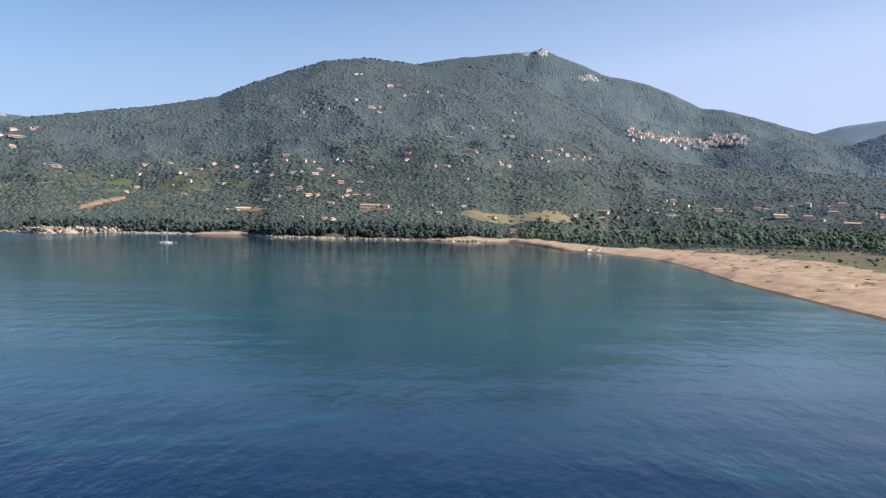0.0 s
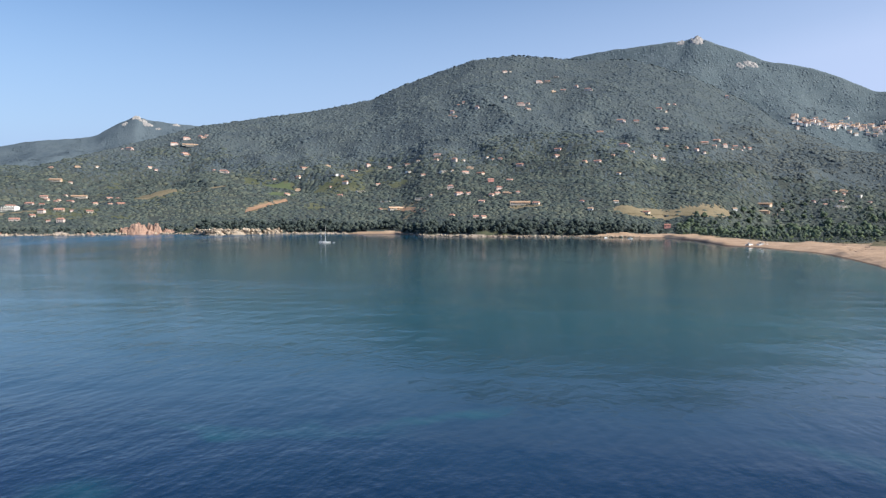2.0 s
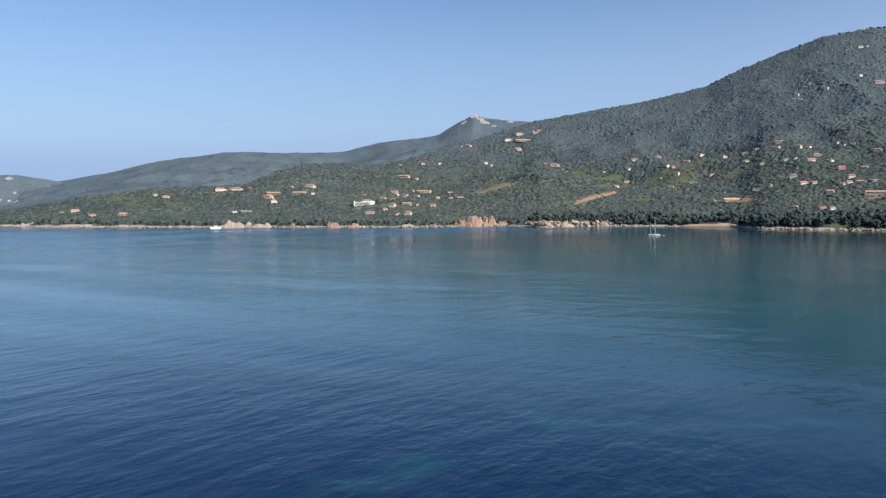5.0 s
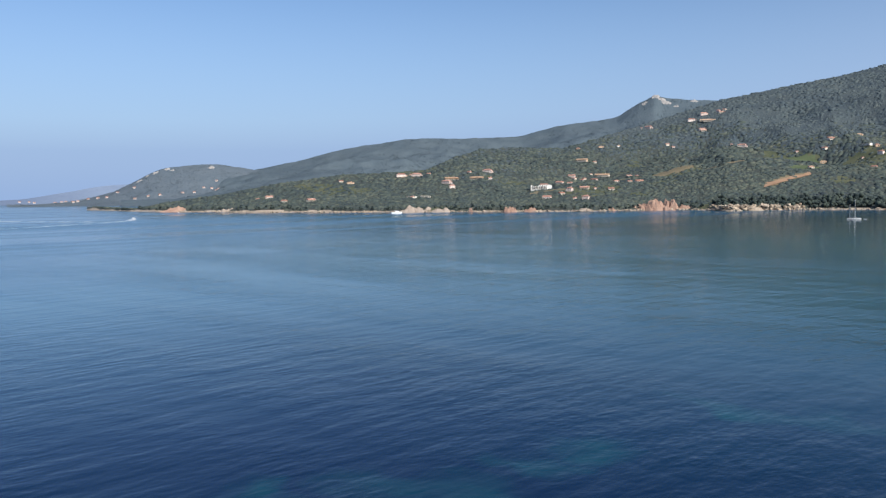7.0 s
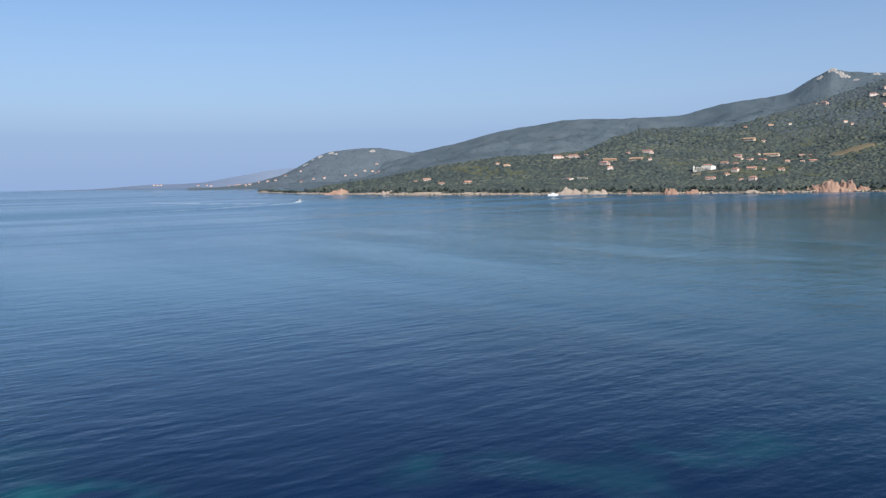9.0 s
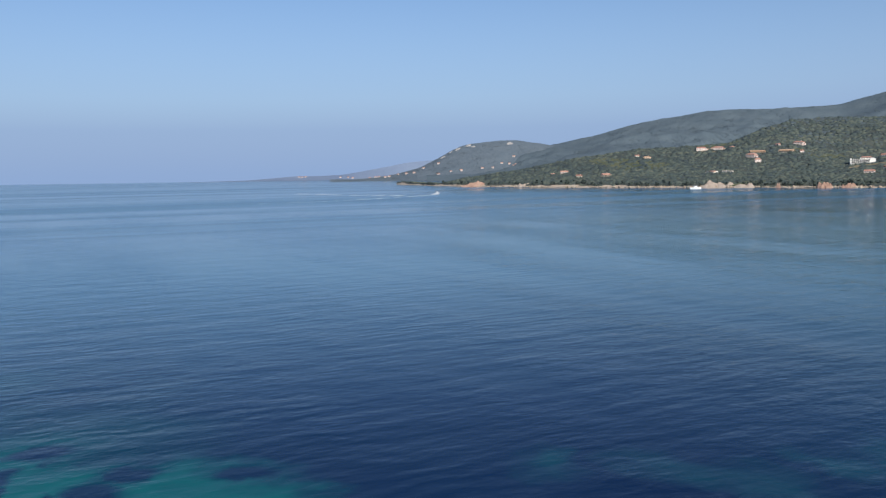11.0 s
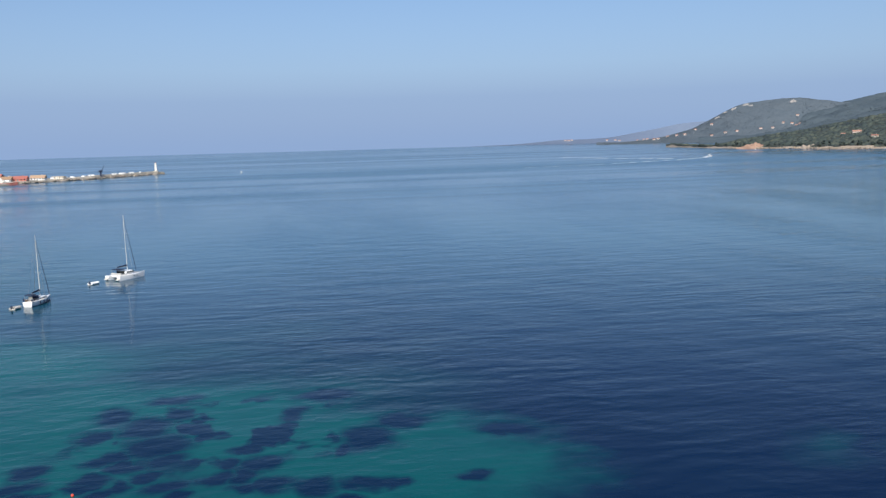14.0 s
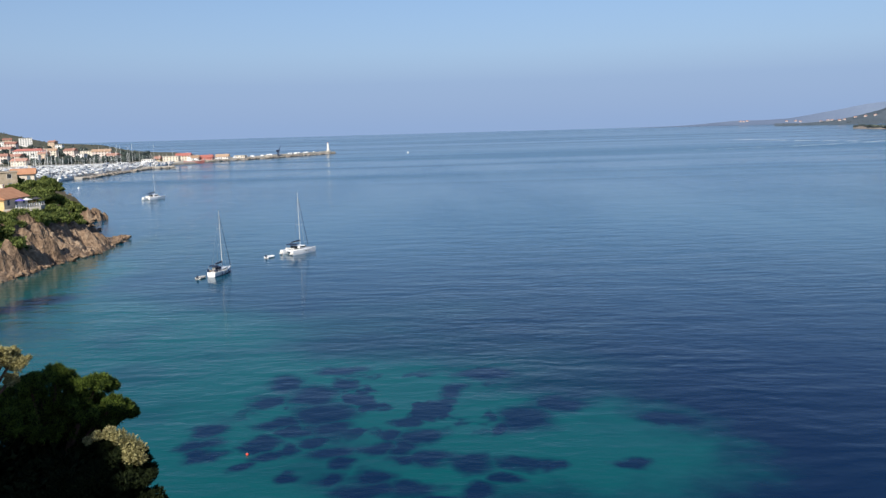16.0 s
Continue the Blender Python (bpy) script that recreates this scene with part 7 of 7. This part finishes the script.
bm = bmesh.new()
for i in range(12):
    box(bm, -6.9 + i * 1.42, -6.75 + i * 1.42, -8.9, -8.75, 0, 1.0)
box(bm, -6.9, 8.9, -8.9, -8.75, 0.95, 1.05)
part("railing", bm, M_GEL, yh, "white terrace railing")
x, y, _ = polar(-118.6, 340)
sh = house("house", 10, 9, 2, "flat", M_STONE, M_STONE, "old square stone house with a flat top", "house", bays=2, low=4)
sh.matrix_basis = pose(x, y, 17.6, 0, 0, 118)
part("side_tower", shape((-9.5, -5, -3.5, 3.5, -4, 5.0)), M_STONE, sh)
x, y, _ = polar(-117.4, 374)
rhouse = house("house", 8, 7, 1, "gable", M_CREAM, M_TILE_ORANGE, "small cream house with bright orange tile roof", "house", bays=2, low=6)
rhouse.matrix_basis = pose(x, y, 18.6, 0, 0, 112)


def parasol(m, label, mat):
    e = root("parasol", m, label, "parasol", "parasols on the terrace")
    part("pole", tube(bmesh.new(), (0, 0, 0), (0, 0, 2.5), 0.04, None, 6), M_ALU, e)
    part("canopy", tube(bmesh.new(), (0, 0, 2.1), (0, 0, 2.75), 1.6, 0.08, 8), mat, e)
    part("foot", tube(bmesh.new(), (0, 0, 0), (0, 0, 0.1), 0.35, None, 10), M_CONCRETE, e)


M_VIOLET = surface("violet_canvas", (0.12, 0.1, 0.4), (0.2, 0.17, 0.55), 1.0, 0.9, 0.1, 5)
M_CANVAS = surface("white_canvas", (0.7, 0.68, 0.62), (0.82, 0.8, 0.74), 1.0, 0.9, 0.1, 5)
M_CHARCOAL = surface("charcoal_canvas", (0.05, 0.05, 0.05), (0.1, 0.1, 0.1), 1.0, 0.9, 0.1, 5)
for b, r, mat, lab in ((-117.75, 281, M_VIOLET, "violet terrace parasol, open"), (-117.35, 284, M_CANVAS, "white terrace parasol, open"), (-116.85, 286, M_CHARCOAL, "dark grey terrace parasol, open")):
    parasol(pose(*polar(b, r, 14.85)), lab, mat)
x, y, _ = polar(-117.3, 284)
deck = root("terrace_deck", pose(x, y, 14.8, 0, 0, 115), "pale stone terrace beside the yellow house", "terrace")
part("slab", shape((-3.4, 3.4, -3, 3, -1.2, 0.0)), M_CONCRETE, deck)
bm = bmesh.new()
for i in range(8):
    box(bm, -3.3 + i * 0.93, -3.22 + i * 0.93, -2.95, -2.87, 0, 1.0)
box(bm, -3.3, 3.3, -2.95, -2.87, 0.95, 1.03)
part("railing", bm, M_GEL, deck, "white terrace railing")

# ---- the trees right below the lookout ----
def grown(name, m, label, clumps_list, per, leaf, mat, seed, trunk_to, limbs, slim=0.4, category="tree", spiky=False):
    e = root(name, m, label, category)
    bm = bmesh.new()
    p = Vector((0, 0, 0))
    for i in range(5):
        q = Vector(trunk_to) * ((i + 1) / 5) + Vector((math.sin(i * 2.1) * 0.15, math.cos(i * 1.7) * 0.15, 0))
        tube(bm, p, q, 0.32 - 0.045 * i, 0.32 - 0.045 * (i + 1), 9)
        p = q
    part("trunk", bm, M_BARK, e)
    for i, c in enumerate(clumps_list):
        if i % limbs == 0:
            s = Vector(trunk_to) * (0.55 + 0.4 * ((i * 37) % 10) / 10)
            part("limb", tube(bmesh.new(), s, c[:3], 0.1, 0.03, 6), M_BARK, e)
    tc, tr2 = tufts([c[:3] for c in clumps_list], [c[3] for c in clumps_list], random.Random(seed), 16 if spiky else 8, 0.72 if spiky else 1.0)
    leaves("crown", tc, tr2, per // (10 if spiky else 6), leaf, mat, e, seed, 1.3 if spiky else 0.8, slim)
    return e


def at_view(b, el, r):
    """The place at that bearing, elevation angle and distance from the lookout."""
    return Vector((r * math.sin(radians(b)), r * math.cos(radians(b)), 35 + r * math.tan(radians(el))))


def crown_of(base, rows):
    return [(*(at_view(b, el, r) - base), s) for b, el, r, s in rows]


base = Vector((*polar(-117.5, 28.5)[:2], 0))
base.z = ground_at(base.x, base.y) - 0.3
# needle pads: bearing, elevation, distance, radius
PINE_TOP = ((-118.16, -14.77, 27.2, 0.36), (-117.34, -14.45, 27.4, 0.31), (-116.69, -14.37, 27.7, 0.34), (-116.07, -14.73, 27.9, 0.31), (-115.63, -15.27, 28.2, 0.28), (-114.96, -15.23, 27.2, 0.29), (-114.29, -15.11, 27.4, 0.31),
            (-113.64, -15.40, 27.7, 0.24), (-115.35, -15.86, 27.9, 0.28), (-114.53, -16.05, 28.2, 0.28), (-113.56, -16.52, 27.2, 0.28), (-113.01, -16.81, 27.4, 0.31), (-112.55, -17.14, 27.7, 0.24))
PINE_BODY = ((-113.29, -17.32, 27.9, 0.28), (-114.10, -16.86, 28.2, 0.33), (-113.83, -17.70, 27.2, 0.21), (-114.48, -17.43, 27.4, 0.31), (-118.85, -15.41, 27.7, 0.56), (-117.63, -15.94, 27.9, 0.65),
             (-116.37, -16.30, 28.2, 0.65), (-115.27, -16.80, 27.2, 0.47), (-119.59, -16.62, 27.4, 0.73), (-118.09, -17.38, 27.7, 0.73), (-116.49, -17.63, 27.9, 0.53), (-115.37, -17.98, 28.2, 0.34))
PINE_CROWN = PINE_TOP + PINE_BODY
grown("tree", Matrix.Translation(base), "dark green pine on the slope below, sunlit at its top", crown_of(base, PINE_CROWN), 3000, 0.1, M_PINE, 301, (0.2, 0.2, 6.5), 2, 0.08, spiky=True)
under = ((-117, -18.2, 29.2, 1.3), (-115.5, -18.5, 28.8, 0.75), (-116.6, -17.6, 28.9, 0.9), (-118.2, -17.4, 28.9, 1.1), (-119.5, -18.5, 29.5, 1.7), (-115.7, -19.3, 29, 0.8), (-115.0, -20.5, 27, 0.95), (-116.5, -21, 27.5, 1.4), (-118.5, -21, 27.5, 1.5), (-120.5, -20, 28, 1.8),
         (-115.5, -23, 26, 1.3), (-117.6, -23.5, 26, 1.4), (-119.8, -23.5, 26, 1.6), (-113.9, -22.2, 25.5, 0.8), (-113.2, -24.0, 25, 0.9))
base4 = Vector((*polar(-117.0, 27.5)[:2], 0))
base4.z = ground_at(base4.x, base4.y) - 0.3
grown("shrub", Matrix.Translation(base4), "dense thicket under the pine, shade painted into its leaves", crown_of(base4, under), 2200, 0.17, M_SHADE_LEAVES, 306, (0.1, 0.1, 4.0), 3, 0.42, "shrub")
base2 = Vector((*polar(-112.9, 24.5)[:2], 0))
base2.z = ground_at(base2.x, base2.y) - 0.3
OLIVE_CROWN = ((-112.4, -20.0, 24.6, 0.36), (-113.3, -19.5, 24.6, 0.34), (-114.1, -19.0, 24.8, 0.3), (-112.4, -21.3, 24.4, 0.5), (-113.8, -21.0, 24.5, 0.7), (-112.0, -22.7, 24.2, 0.5),
               (-113.2, -23.0, 24.2, 0.8), (-115.4, -21.2, 24.8, 0.8), (-115.0, -23.0, 24.5, 0.9), (-116.8, -22.5, 24.8, 1.0), (-118.6, -22.2, 24.8, 1.0))
# the shrub's body takes the leaf colour with painted shade
grown("shrub", Matrix.Translation(base2), "tall shrub with silvery flowering tips, its body coloured as in shade, below the pine", crown_of(base2, OLIVE_CROWN), 2400, 0.08, M_SHADE_LEAVES, 302, (0.1, 0.1, 2.6), 3, 0.3, "shrub")
base3 = Vector((*polar(-124, 23.8)[:2], 0))
base3.z = ground_at(base3.x, base3.y) - 0.3
BLOOM_CROWN = ((-119.5, -13.1, 23.5, 0.34), (-118.75, -13.6, 23.5, 0.26), (-119.0, -13.1, 23.5, 0.2), (-120.5, -13.1, 23.5, 0.45), (-119.2, -14.3, 23.4, 0.2), (-118.5, -13.2, 23.4, 0.2), (-119.3, -12.6, 23.5, 0.26), (-121.8, -13.5, 23.5, 0.6))
grown("shrub", Matrix.Translation(base3), "pale blossoming tree top beside the pine", crown_of(base3, BLOOM_CROWN), 1100, 0.05, M_OLIVE, 303, (0.1, 0.1, 3.5), 2, 0.3, "tree")
TIPS = ((-112.2, -19.4, 24.4, 0.2), (-112.75, -19.0, 24.4, 0.24), (-113.3, -18.55, 24.4, 0.22), (-112.2, -20.0, 24.2, 0.18), (-112.75, -19.8, 24.2, 0.2), (-114.6, -18.3, 24.6, 0.13), (-113.85, -18.25, 24.5, 0.17), (-115.2, -18.5, 24.6, 0.1))
tips = [(*at_view(b, el, r), s) for b, el, r, s in TIPS]
blossom = root("blossom_shrub", Matrix.Translation(base2), "pale cream blossoming shrub tips in the sun", "shrub")
leaves("blossom", [Vector(c[:3]) - base2 for c in tips], [c[3] for c in tips], 420, 0.06, M_OLIVE, blossom, 305, 0.9, 0.35)
part("stem", tube(bmesh.new(), (0, 0, 0), (0.15, 0.1, 2.6), 0.1, 0.04, 6), M_BARK, blossom)
